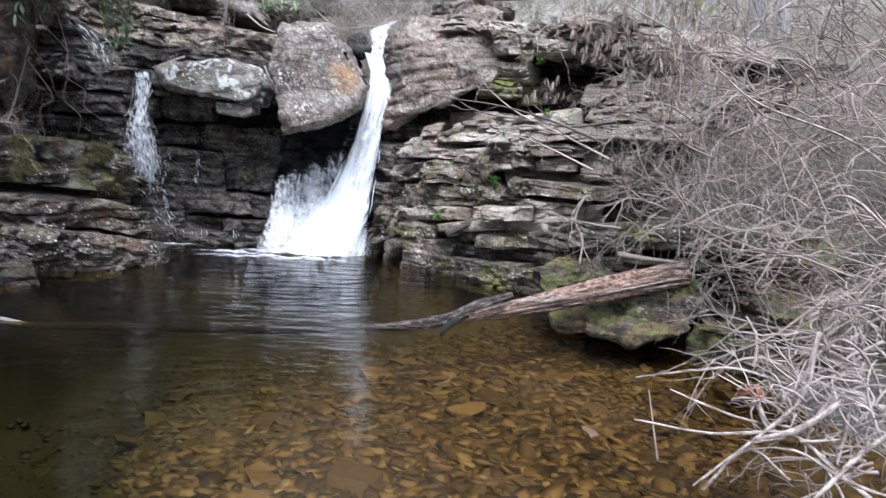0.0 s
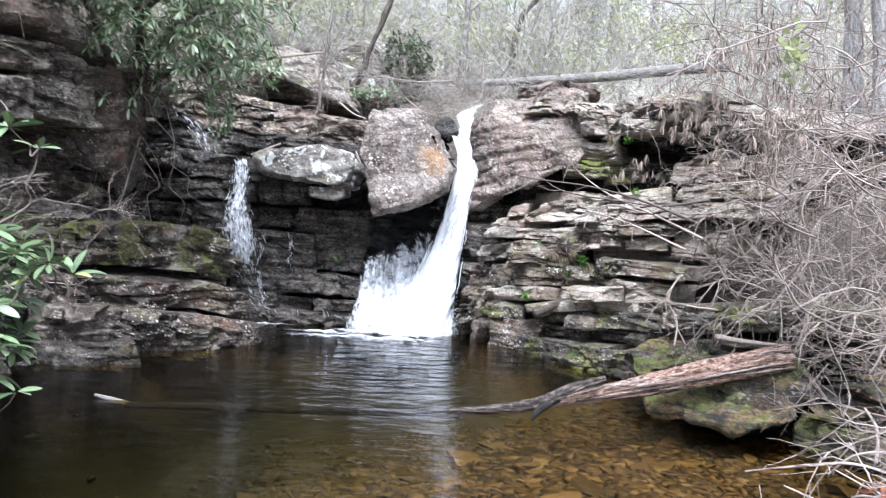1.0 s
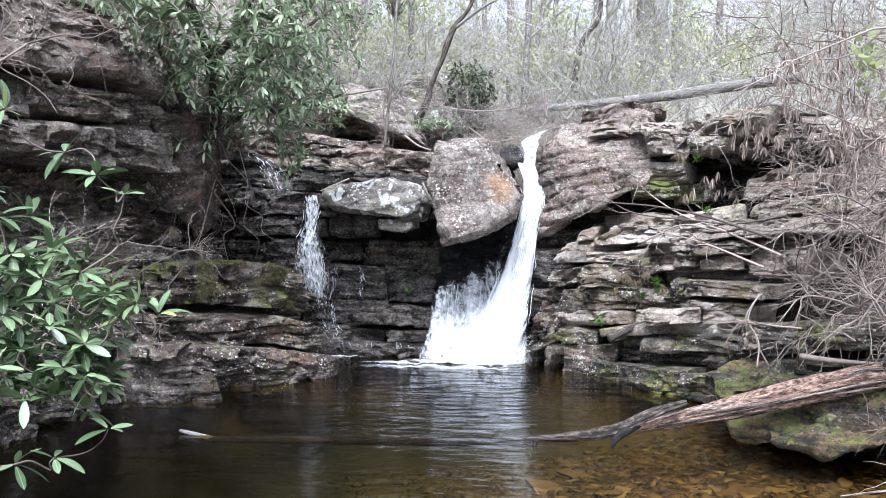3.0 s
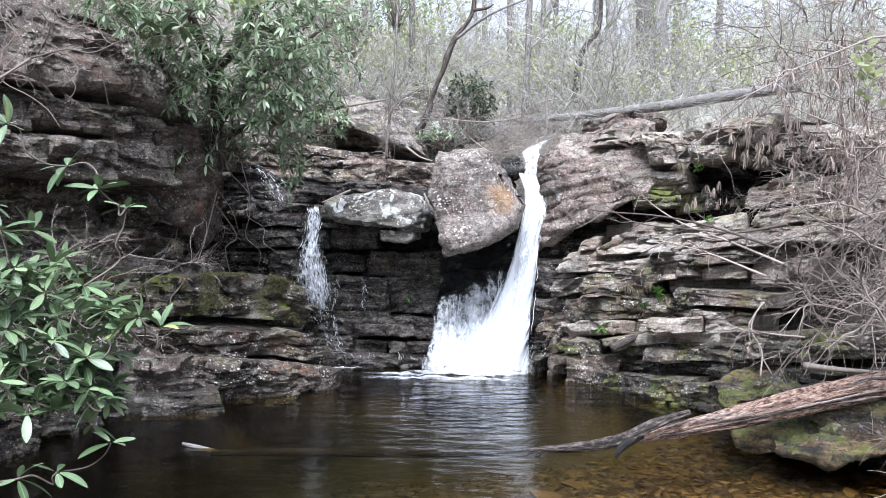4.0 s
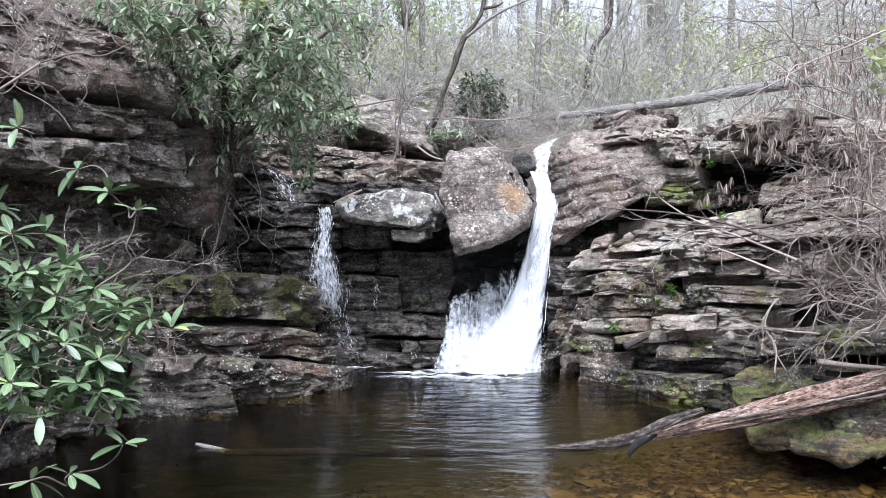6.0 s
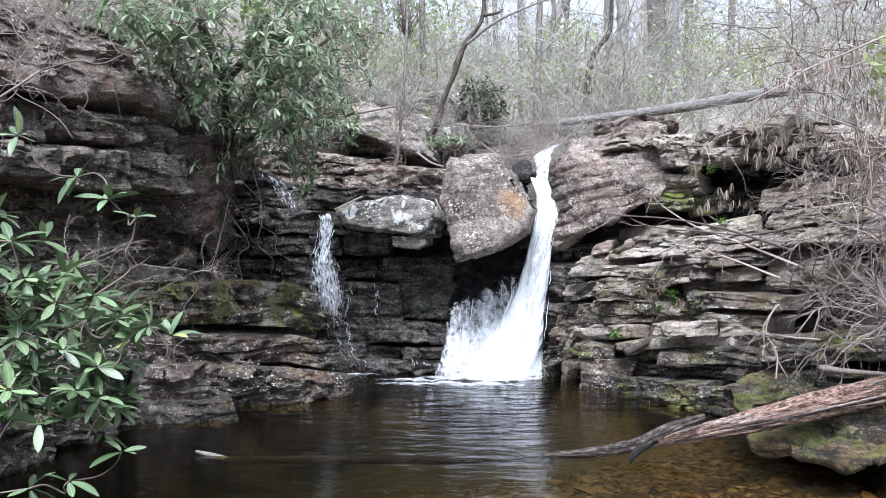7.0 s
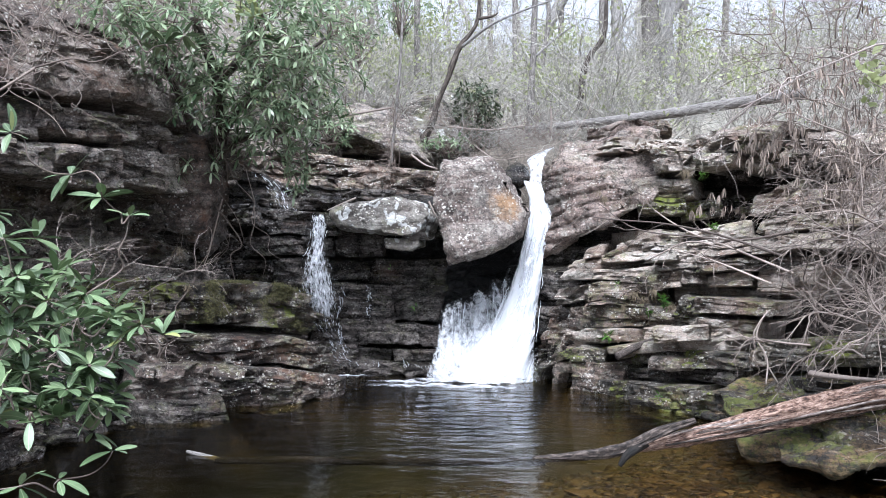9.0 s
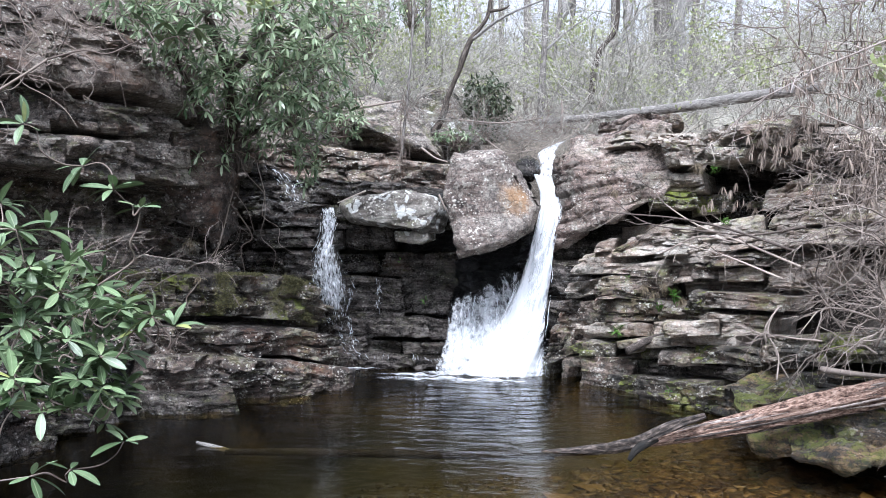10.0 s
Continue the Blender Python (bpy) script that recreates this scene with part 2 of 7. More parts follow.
TWIG_DEAD = twig_material("bleached_twigs", (0.065, 0.047, 0.038), (0.47, 0.39, 0.33))
TWIG_BLEACHED = twig_material("sun_bleached_twigs", (0.15, 0.115, 0.1), (0.56, 0.48, 0.43))
LEAF_RED = twig_material("withered_red_leaves", (0.3, 0.1, 0.05), (0.5, 0.22, 0.14))
TWIG_BROWN = twig_material("brown_twigs", (0.09, 0.066, 0.052), (0.3, 0.24, 0.2))
TWIG_GREY = twig_material("grey_twigs", (0.13, 0.12, 0.1), (0.42, 0.4, 0.36))
TWIG_WOODS = twig_material("woodland_twigs", (0.19, 0.175, 0.145), (0.62, 0.59, 0.52))
LEAF_DEAD = twig_material("dead_leaves", (0.08, 0.055, 0.041), (0.48, 0.385, 0.31))


def leaf_material(name, a, b, rough=0.35, see=0.25):
    k = Mat(name)
    c = k.mix(k.island(), a, b)
    c = k.mix(0.25, c, k.ramp(k.noise(25, 3, 0.6), [(0.3, 0.5), (0.7, 1.0)]), "MULTIPLY")
    m = k.done(c, rough)
    tr = k.t.nodes.new("ShaderNodeBsdfTranslucent")
    k.link(c, tr.inputs[0])
    mx = k.t.nodes.new("ShaderNodeMixShader")
    mx.inputs[0].default_value = see
    k.link(k.b.outputs[0], mx.inputs[1])
    k.link(tr.outputs[0], mx.inputs[2])
    k.link(mx.outputs[0], k.t.nodes["Material Output"].inputs[0])
    return m


LEAF_RHODO = leaf_material("rhododendron_leaf", (0.07, 0.12, 0.055), (0.5, 0.59, 0.38), 0.22, 0.36)
LEAF_DARK = leaf_material("dark_evergreen_leaf", (0.025, 0.035, 0.018), (0.14, 0.17, 0.1), 0.35)
LEAF_NEAR = leaf_material("pale_rhododendron_leaf", (0.04, 0.075, 0.026), (0.21, 0.28, 0.135), 0.4)


def broad_leaf_material():
    """Single leathery leaves, each with its own green, a pale midrib and faint side veins."""
    k = Mat("leathery_leaf")
    c = k.ramp(k.rand(), [(0.0, (0.06, 0.1, 0.04)), (0.4, (0.13, 0.19, 0.095)), (0.75, (0.18, 0.26, 0.125)), (0.95, (0.28, 0.37, 0.19)), (1.0, (0.3, 0.33, 0.1))])
    c = k.mix(0.5, c, k.ramp(k.noise(40, 4, 0.7), [(0.3, 0.45), (0.7, 1.0)]), "MULTIPLY")
    place = k.t.nodes.new("ShaderNodeSeparateXYZ")
    k.link(k.t.nodes.new("ShaderNodeTexCoord").outputs["Object"], place.inputs[0])
    rib = k.ramp(k.math("MULTIPLY", k.math("ABSOLUTE", place.outputs[1]), 100.0), [(0.08, 1.0), (0.2, 0.0)])
    c = k.mix(k.math("MULTIPLY", rib, 0.35), c, (0.42, 0.46, 0.3))
    k.bump(k.noise(70, 3, 0.6), 0.35, 0.004)
    return k.done(c, 0.42)


LEAF_ONE = broad_leaf_material()
LEAF_SPRING = leaf_material("spring_leaf", (0.27, 0.31, 0.13), (0.5, 0.53, 0.28), 0.5, 0.4)
LEAF_FERN = leaf_material("fern_leaf", (0.05, 0.13, 0.015), (0.13, 0.26, 0.04), 0.5)
MOSS = leaf_material("moss_tuft", (0.045, 0.048, 0.018), (0.19, 0.17, 0.075), 0.9, 0.1)
GRASS_DRY = leaf_material("dry_grass", (0.1, 0.075, 0.045), (0.28, 0.225, 0.145), 0.8, 0.2)


def ground_material():
    """Leaf litter and soil on the slopes, brown silty gravel on the pool's bed, darkened with depth for light lost in
    the water.
    """
    k = Mat("forest_floor")
    n = k.noise(1.1, 6, 0.7)
    f = k.noise(22, 6, 0.75)
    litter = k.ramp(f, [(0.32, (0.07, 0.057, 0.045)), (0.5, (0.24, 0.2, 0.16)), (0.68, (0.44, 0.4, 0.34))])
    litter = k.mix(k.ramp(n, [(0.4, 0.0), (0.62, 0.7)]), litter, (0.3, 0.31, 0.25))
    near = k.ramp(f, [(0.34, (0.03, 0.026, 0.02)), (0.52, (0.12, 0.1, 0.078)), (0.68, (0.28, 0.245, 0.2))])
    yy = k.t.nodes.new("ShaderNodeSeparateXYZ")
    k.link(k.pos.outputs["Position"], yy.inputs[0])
    # litter grows paler and greyer with distance up the slope
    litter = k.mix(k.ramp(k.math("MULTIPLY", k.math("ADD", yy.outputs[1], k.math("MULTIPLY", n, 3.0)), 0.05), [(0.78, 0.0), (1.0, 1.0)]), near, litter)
    bed = k.ramp(k.noise(9, 6, 0.7), [(0.34, (0.05, 0.035, 0.018)), (0.52, (0.15, 0.105, 0.05)), (0.68, (0.3, 0.21, 0.1))])
    z = k.t.nodes.new("ShaderNodeSeparateXYZ")
    k.link(k.pos.outputs["Position"], z.inputs[0])
    bed = k.mix(k.ramp(k.noise(0.7, 3, 0.5), [(0.45, 0.0), (0.6, 0.7)]), bed, (0.07, 0.058, 0.028))
    # the bed's colour darkens with depth, in place of absorption by the water
    depth_fade = k.ramp(k.math("ADD", k.math("MULTIPLY", z.outputs[2], -1.0), k.math("MULTIPLY", k.math("SUBTRACT", n, 0.5), 0.3)), [(0.2, 0.0), (0.6, 0.8)])
    bed = k.mix(depth_fade, bed, (0.08, 0.072, 0.032))
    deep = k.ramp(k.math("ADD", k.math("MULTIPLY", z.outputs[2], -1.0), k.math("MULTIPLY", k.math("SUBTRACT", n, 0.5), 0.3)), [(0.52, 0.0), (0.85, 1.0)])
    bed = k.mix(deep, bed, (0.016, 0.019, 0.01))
    c = k.mix(k.ramp(k.math("ADD", k.math("MULTIPLY", z.outputs[2], 4.0), 0.3), [(0.4, 0.0), (0.6, 1.0)]), bed, litter)
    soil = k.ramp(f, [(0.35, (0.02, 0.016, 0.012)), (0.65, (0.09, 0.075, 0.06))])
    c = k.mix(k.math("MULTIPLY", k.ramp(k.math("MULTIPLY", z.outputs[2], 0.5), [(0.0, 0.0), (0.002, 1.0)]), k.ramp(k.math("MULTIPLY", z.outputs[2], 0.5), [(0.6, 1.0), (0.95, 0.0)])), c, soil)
    k.bump(f, 0.8, 0.03)
    return k.done(c, 0.9)


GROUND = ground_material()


def pebble_material(name, single):
    k = Mat(name)
    c = k.ramp(k.rand() if single else k.island(), [(0.0, (0.06, 0.04, 0.025)), (0.35, (0.14, 0.09, 0.052)), (0.7, (0.25, 0.165, 0.095)), (0.92, (0.31, 0.21, 0.125)), (1.0, (0.38, 0.29, 0.2))])
    c = k.mix(0.5, c, k.ramp(k.noise(20, 5, 0.7), [(0.3, 0.4), (0.7, 1.0)]), "MULTIPLY")
    z = k.t.nodes.new("ShaderNodeSeparateXYZ")
    k.link(k.pos.outputs["Position"], z.inputs[0])
    # stones painted darker with depth too, for the light that deep water swallows
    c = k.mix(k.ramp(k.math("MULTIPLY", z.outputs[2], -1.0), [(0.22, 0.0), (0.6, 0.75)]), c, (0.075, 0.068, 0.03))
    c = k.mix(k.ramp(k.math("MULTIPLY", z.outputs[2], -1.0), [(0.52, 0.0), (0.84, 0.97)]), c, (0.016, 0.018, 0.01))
    return k.done(c, 0.7)


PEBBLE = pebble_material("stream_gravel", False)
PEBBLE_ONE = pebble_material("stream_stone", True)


def water_material():
    """Clear tea-coloured water: mirror by Fresnel over a tinted clear body, with small waves."""
    k = Mat("pool_water")
    clear = k.node("ShaderNodeBsdfTransparent", Color=(0.655, 0.58, 0.36, 1))
    gloss = k.node("ShaderNodeBsdfGlossy", Roughness=0.03)
    fres = k.node("ShaderNodeFresnel", IOR=1.33)
    w1 = k.noise(3.2, 2, 0.45, (0.8, 1.6, 1))
    w2 = k.noise(8, 4, 0.6, (0.85, 1.6, 1))
    h = k.math("ADD", k.math("MULTIPLY", w1, 0.72), k.math("MULTIPLY", w2, 0.28))
    away = k.t.nodes.new("ShaderNodeVectorMath")
    away.operation = "DISTANCE"
    k.link(k.coords((1.0, 1.0, 1.0)), away.inputs[0])
    away.inputs[1].default_value = (0.7, 9.4, 0.0)
    h = k.math("MULTIPLY", h, k.ramp(k.math("MULTIPLY", away.outputs["Value"], 0.1), [(0.05, 1.0), (0.2, 0.5), (0.4, 0.2), (0.62, 0.07)]))
    n = k.node("ShaderNodeBump", Strength=0.6, Distance=0.2)
    k.link(h, n.inputs["Height"])
    k.link(n.outputs[0], gloss.inputs["Normal"])
    k.link(n.outputs[0], fres.inputs["Normal"])
    mx = k.t.nodes.new("ShaderNodeMixShader")
    k.link(fres.outputs[0], mx.inputs[0])
    k.link(clear.outputs[0], mx.inputs[1])
    k.link(gloss.outputs[0], mx.inputs[2])
    k.link(mx.outputs[0], k.t.nodes["Material Output"].inputs[0])
    return k.m


WATER = water_material()


def foam_material(name, low, high, scale, along, reach=0.35, floor=0.0):
    """White falling water with gaps along the flow. The streaks follow the mesh's own (across, along) coordinates; it thins
    where its body does."""
    k = Mat(name)
    uv = k.t.nodes.new("ShaderNodeUVMap").outputs[0]
    body = k.t.nodes.new("ShaderNodeAttribute")
    body.attribute_name = "body"
    s = k.noise(scale, 7, 0.7, along, uv)
    t = k.math("ADD", s, k.math("MULTIPLY", k.math("SUBTRACT", body.outputs["Fac"], 1.0), reach))
    cover = k.ramp(t, [(low, floor), (high, 1.0)])
    c = k.mix(k.ramp(s, [(0.38, 0.0), (0.62, 1.0)]), (0.86, 0.89, 0.93), (0.95, 0.95, 0.955))
    m = k.done(c, 0.6)
    tr = k.t.nodes.new("ShaderNodeBsdfTranslucent")
    k.link(c, tr.inputs[0])
    both = k.t.nodes.new("ShaderNodeMixShader")
    both.inputs[0].default_value = 0.4
    k.link(k.b.outputs[0], both.inputs[1])
    k.link(tr.outputs[0], both.inputs[2])
    gap = k.node("ShaderNodeBsdfTransparent")
    mx = k.t.nodes.new("ShaderNodeMixShader")
    k.link(cover, mx.inputs[0])
    k.link(gap.outputs[0], mx.inputs[1])
    k.link(both.outputs[0], mx.inputs[2])
    k.link(mx.outputs[0], k.t.nodes["Material Output"].inputs[0])
    return m


FOAM = foam_material("white_water", 0.05, 0.36, 3.0, (7, 1.0, 1), 0.35, 0.0)
FOAM_VEIL = foam_material("water_veil", 0.4, 0.62, 4.0, (7, 1.0, 1), 0.4)
FOAM_LIP = foam_material("sliding_water", 0.3, 0.56, 4.0, (6, 1.2, 1), 0.3)
FOAM_SIDE = foam_material("ragged_veil", 0.27, 0.49, 12.0, (1.2, 0.7, 1), 0.24)
FOAM_SPRAY = foam_material("fine_spray", 0.42, 0.85, 6.0, (1.6, 1.0, 1), 0.4)
FOAM_LACE = foam_material("broken_trickle", 0.43, 0.6, 15.0, (2.6, 0.7, 1), 0.22)
FOAM_LACE_THIN = foam_material("sparse_trickle", 0.55, 0.74, 18.0, (2.8, 0.7, 1), 0.16)
FOAM_POOL = foam_material("pool_foam", 0.2, 0.6, 5.0, (1, 2.5, 1), 0.5)
DROPS = leaf_material("water_drops", (0.85, 0.88, 0.92), (0.95, 0.96, 0.97), 0.6, 0.4)


# ---- mesh helpers ----
def mesh_ob(name, verts, faces, mat, parent=None, label="", smooth=True, uv=None, sharp=0):
    me = bpy.data.meshes.new(name)
    verts = np.asarray(verts, np.float64)
    me.from_pydata(verts.tolist(), [], faces.tolist() if isinstance(faces, np.ndarray) else faces)
    me.materials.append(mat)
    if smooth:
        me.polygons.foreach_set("use_smooth", np.ones(len(me.polygons), bool))
    if sharp:
        me.set_sharp_from_angle(angle=radians(sharp))
    if uv is not None:
        idx = np.zeros(len(me.loops), np.int32)
        me.loops.foreach_get("vertex_index", idx)
        layer = me.uv_layers.new(name="flow")
        layer.data.foreach_set("uv", np.asarray(uv, np.float32)[idx].ravel())
    me.update()
    ob = new(name, me)
    if parent:
        ob.parent = parent
    if label:
        ob["label"] = label
    return ob


def grid_faces(nu, nv, wrap=False, base=0):
    i, j = np.meshgrid(np.arange(nu - 1), np.arange(nv if wrap else nv - 1), indexing="ij")
    a, b = i * nv + j, i * nv + (j + 1) % nv
    c, d = (i + 1) * nv + (j + 1) % nv, (i + 1) * nv + j
    return np.stack([a, d, c, b], -1).reshape(-1, 4) + base


def resample(points, step):
    p = np.asarray(points, float)
    seg = np.linalg.norm(np.diff(p[:, :2] if p.shape[1] == 4 else p, axis=0), axis=1)
    s = np.concatenate([[0], np.cumsum(seg)])
    n = max(2, int(round(s[-1] / step)) + 1)
    t = np.linspace(0, s[-1], n)
    return np.stack([np.interp(t, s, p[:, k]) for k in range(p.shape[1])], 1)


def smooth_path(points, per=6):
    """A Catmull-Rom curve through the points."""
    p = np.asarray(points, float)
    q = np.concatenate([[2 * p[0] - p[1]], p, [2 * p[-1] - p[-2]]])
    out = []
    for k in range(1, len(q) - 2):
        for t in np.arange(per) / per:
            out.append(0.5 * (2 * q[k] + (q[k + 1] - q[k - 1]) * t + (2 * q[k - 1] - 5 * q[k] + 4 * q[k + 1] - q[k + 2]) * t * t
                              + (3 * q[k] - q[k - 1] - 3 * q[k + 1] + q[k + 2]) * t ** 3))
    out.append(p[-1])
    return np.array(out)


def block(name, rows, depth, mat, parent=None, rough=0.04, lip=0.03, layers=0.02, seed=0, label="", step=0.03, slants=(0.0, 0.0), sheet=0.055, tilt=0.0):
    """A weathered bed of rock. rows: (x, y, bottom, top) along its front foot, from left to right as it is faced.
    sheet: the thickness of its thin layers, layers: how far these stand out; slants: the lean of its two end joints; tilt: how far its face leans back."""
    p = resample(rows, step)
    n = len(p)
    t = np.gradient(p[:, :2], axis=0)
    t /= np.linalg.norm(t, axis=1)[:, None] + 1e-9
    out = np.stack([t[:, 1], -t[:, 0]], 1)
    hgt = float(np.mean(p[:, 3] - p[:, 2]))
    m = max(4, int(hgt / 0.017) + 1)
    r = min(lip, hgt * 0.35)
    e = r / max(hgt, 1e-3)
    prof = [(-depth, 0), (-depth * 0.5, 0), (-depth * 0.2, 0), (-r - 0.02, 0), (-0.6 * r, 0.06 * e), (-0.2 * r, 0.35 * e)]
    prof += [(0, a) for a in np.linspace(e, 1 - e, m)]
    prof += [(-0.2 * r, 1 - 0.35 * e), (-0.6 * r, 1 - 0.06 * e), (-r - 0.02, 1), (-depth * 0.12, 1), (-depth * 0.25, 1), (-depth * 0.5, 1), (-depth, 1)]
    prof = np.array(prof)
    k = len(prof)
    o = np.repeat(prof[None, :, 0], n, 0)
    s = np.linspace(0, 1, n)
    run = np.linalg.norm(p[-1, :2] - p[0, :2])
    end = np.clip(np.minimum(s, 1 - s) * run / max(1.2 * lip, 0.02), 0, 1)
    o = o - ((1 - end) ** 2 * lip * 0.8)[:, None]
    z = p[:, 2:3] + prof[None, :, 1] * (p[:, 3:4] - p[:, 2:3])
    o = o - tilt * hgt * prof[None, :, 1]
    xy = p[:, None, :2] + out[:, None, :] * o[:, :, None]
    lean = (slants[0] * (1 - s) + slants[1] * s)[:, None] * (prof[None, :, 1] - 0.5) * hgt
    xy = xy + t[:, None, :] * lean[:, :, None]
    v = np.concatenate([xy, z[:, :, None]], 2).reshape(-1, 3)
    # thin layers, each with its own run of juts and notches
    zw = v[:, 2] + 0.03 * vnoise(v * (0.9, 0.9, 0.0) + seed, seed + 2) + 0.012 * vnoise(v * (5, 5, 0.0) + seed, seed + 4)
    q = zw / sheet
    q = q + 0.55 * vnoise(np.stack([v[:, 0] * 0.15, v[:, 1] * 0.15, q * 0.8 + seed], 1), seed + 31)
    idx = np.floor(q)
    lap = np.stack([v[:, 0] * 1.7, v[:, 1] * 1.7, idx * 7.37 + seed], 1)
    d = vnoise(lap, seed + 5) * layers * 0.6 + chips(lap * (1.5, 1.5, 1) + (seed, 0, 0.5), seed + 6) * layers * 1.2
    # upright joints between whole faces
    d += chips(np.stack([v[:, 0] * 2.4, v[:, 1] * 2.4, v[:, 2] * 1.1], 1) + seed * 3.1, seed + 23) * rough * 0.7
    part_at = np.round(q)
    open_ = vnoise(np.stack([v[:, 0] * 1.3, v[:, 1] * 1.3, part_at * 5.13 + seed], 1), seed + 17)
    d -= (np.abs(q - part_at) < 0.011 / sheet) * np.clip(open_ + 0.35, 0, 1) * (0.004 + 1.7 * layers)
    d -= (2 * np.abs(q - idx - 0.5)) ** 4 * layers * 0.5
    d += fbm(v * 1.3 + seed * 7.3, 3, seed) * rough
    d -= np.abs(vnoise(v * (4.2, 4.2, 6.0) + seed, seed + 8)) * rough * 0.9
    d += vnoise(v * 13.0, seed + 9) * rough * 0.22 + chips(v * (1.5, 1.5, 3.2) + seed * 2.1, seed + 21) * rough * 0.9
    d += chips(v * (2.6, 2.6, 6.5) + seed * 1.7, seed + 12) * rough * 0.8 + chips(v * (7, 7, 13) + seed, seed + 15) * rough * 0.35
    w = np.repeat(out, k, 0)
    front = np.repeat((prof[None, :, 0] > -r - 0.03), n, 0).ravel()
    v[:, :2] += w * (d * np.where(front, 1, 0.3))[:, None]
    v[:, 2] += (fbm(v * (1.1, 1.1, 0.4) + 40 + seed, 3, seed + 3) + 0.35 * vnoise(v * (6, 6, 2), seed + 6)) * min(0.045, hgt * 0.2)
    faces = grid_faces(n, k).tolist()
    faces.append(list(range(k)))
    faces.append(list(range((n - 1) * k, n * k))[::-1])
    return mesh_ob(name, v, faces, mat, parent, label, sharp=38)


def bed(parent, rows, depth, mat, rng, length=(0.35, 1.1), jut=0.05, sag=0.015, rough=0.055, lip=0.02, layers=0.02, name="stone", gap=0.24, tilt=0.0, sheets=(0.06, 0.09, 0.13, 0.2, 0.34)):
    """A bed of rock broken into uneven blocks at leaning joints; now and then a block has slid back or fallen low."""
    p = resample(rows, 0.05)
    i, lean = 0, rng.uniform(-0.5, 0.5)
    while i < len(p) - 2:
        long = rng.uniform(*length) * rng.choice((0.55, 1.0, 1.3, 1.9))
        j = min(len(p) - 1, i + max(int(long / 0.05), 3))
        if len(p) - 1 - j < 6:
            j = len(p) - 1
        part = p[i:j + 1].copy()
        t = part[-1, :2] - part[0, :2]
        t /= np.linalg.norm(t) + 1e-9
        turn = np.linspace(-1, 1, len(part))[:, None] * rng.uniform(-jut, jut) * 0.8
        back_off = rng.uniform(-jut, jut) - (jut * 1.6 if rng.random() < 0.15 else 0)
        part[:, :2] += np.array([t[1], -t[0]]) * (back_off + turn)
        part[:, 2] += rng.uniform(-sag, sag)
        part[:, 3] += rng.uniform(-sag, sag) * 2 + np.linspace(-1, 1, len(part)) * rng.uniform(-sag, sag) * 1.5
        after = rng.uniform(-0.35, 0.35)
        if rng.random() < 0.6:
            part[:, 2] += (part[:, 3] - part[:, 2]) * rng.uniform(0.04, gap)
        part[:, 2] = np.where(part[:, 2] < 0.14, -0.07, part[:, 2])
        block(name, part, depth, rng.choice(mat) if isinstance(mat, tuple) else mat, parent, rough * rng.uniform(0.7, 1.5), lip * rng.uniform(0.6, 2.0), layers * rng.choice((0.3, 0.6, 1.0, 1.5)), rng.randrange(9999), slants=(lean, after), sheet=rng.choice(sheets), tilt=tilt * rng.uniform(0.5, 1.4))
        i, lean = j, after


def tube(paths, sides=5):
    """Tubes along many paths [(points, radii)], as verts and faces."""
    vs, fs, base = [], [], 0
    ang = np.arange(sides) / sides * 2 * math.pi
    ca, sa = np.cos(ang), np.sin(ang)
    for pts, rad in paths:
        pts = np.asarray(pts, float)
        t = np.gradient(pts, axis=0)
        t /= np.linalg.norm(t, axis=1)[:, None] + 1e-9
        steep = np.abs(t[:, 2:3]) > 0.9
        a = np.cross(t, np.where(steep, (1.0, 0.0, 0.0), (0.0, 0.0, 1.0)))
        a /= np.linalg.norm(a, axis=1)[:, None] + 1e-9
        if steep.any() and not steep.all():
            for k in range(1, len(a)):
                w = a[k - 1] - t[k] * (a[k - 1] @ t[k])
                a[k] = w / (np.linalg.norm(w) + 1e-9)
        b = np.cross(t, a)
        ring = pts[:, None] + np.asarray(rad)[:, None, None] * (a[:, None] * ca[None, :, None] + b[:, None] * sa[None, :, None])
        vs.append(ring.reshape(-1, 3))
        fs.extend(grid_faces(len(pts), sides, True, base).tolist())
        fs.append(list(range(base, base + sides)))
        fs.append(list(range(base + (len(pts) - 1) * sides, base + len(pts) * sides))[::-1])
        base += len(pts) * sides
    return np.concatenate(vs), fs


def limb(name, points, radii, mat, parent=None, sides=10, ridge=0.12, twist=1.0, label="", per=8, seed=0):
    """One limb or log with ridged bark."""
    pts = smooth_path(points, per)
    rad = np.interp(np.linspace(0, 1, len(pts)), np.linspace(0, 1, len(radii)), radii)
    v, f = tube([(pts, rad)], sides)
    c = np.repeat(pts, sides, 0)
    w = v - c
    u = np.stack([np.tile(np.arange(sides) * (12.0 / sides if sides > 14 else 1.0), len(pts)) * 1.55, np.repeat(np.arange(len(pts)), sides) * 0.13 * twist, np.zeros(len(v)) + seed], 1)
    d = vnoise(u, seed) * ridge + fbm(v * 3 + seed, 3, seed + 2) * ridge * 0.7
    run = np.concatenate([[0], np.cumsum(np.linalg.norm(np.diff(pts, axis=0), axis=1))])
    uv = np.stack([np.tile(np.arange(sides) / sides, len(pts)) * 2 * math.pi * float(np.mean(rad)) + seed, np.repeat(run, sides)], 1)
    return mesh_ob(name, c + w * (1 + d[:, None]), f, mat, parent, label, uv=uv)


def stuff(name, verts, faces, mat, parent=None, label=""):
    """Many small pieces in one part."""
    return tagged(mesh_ob(name, verts, faces, mat, parent, label), kind="stuff")


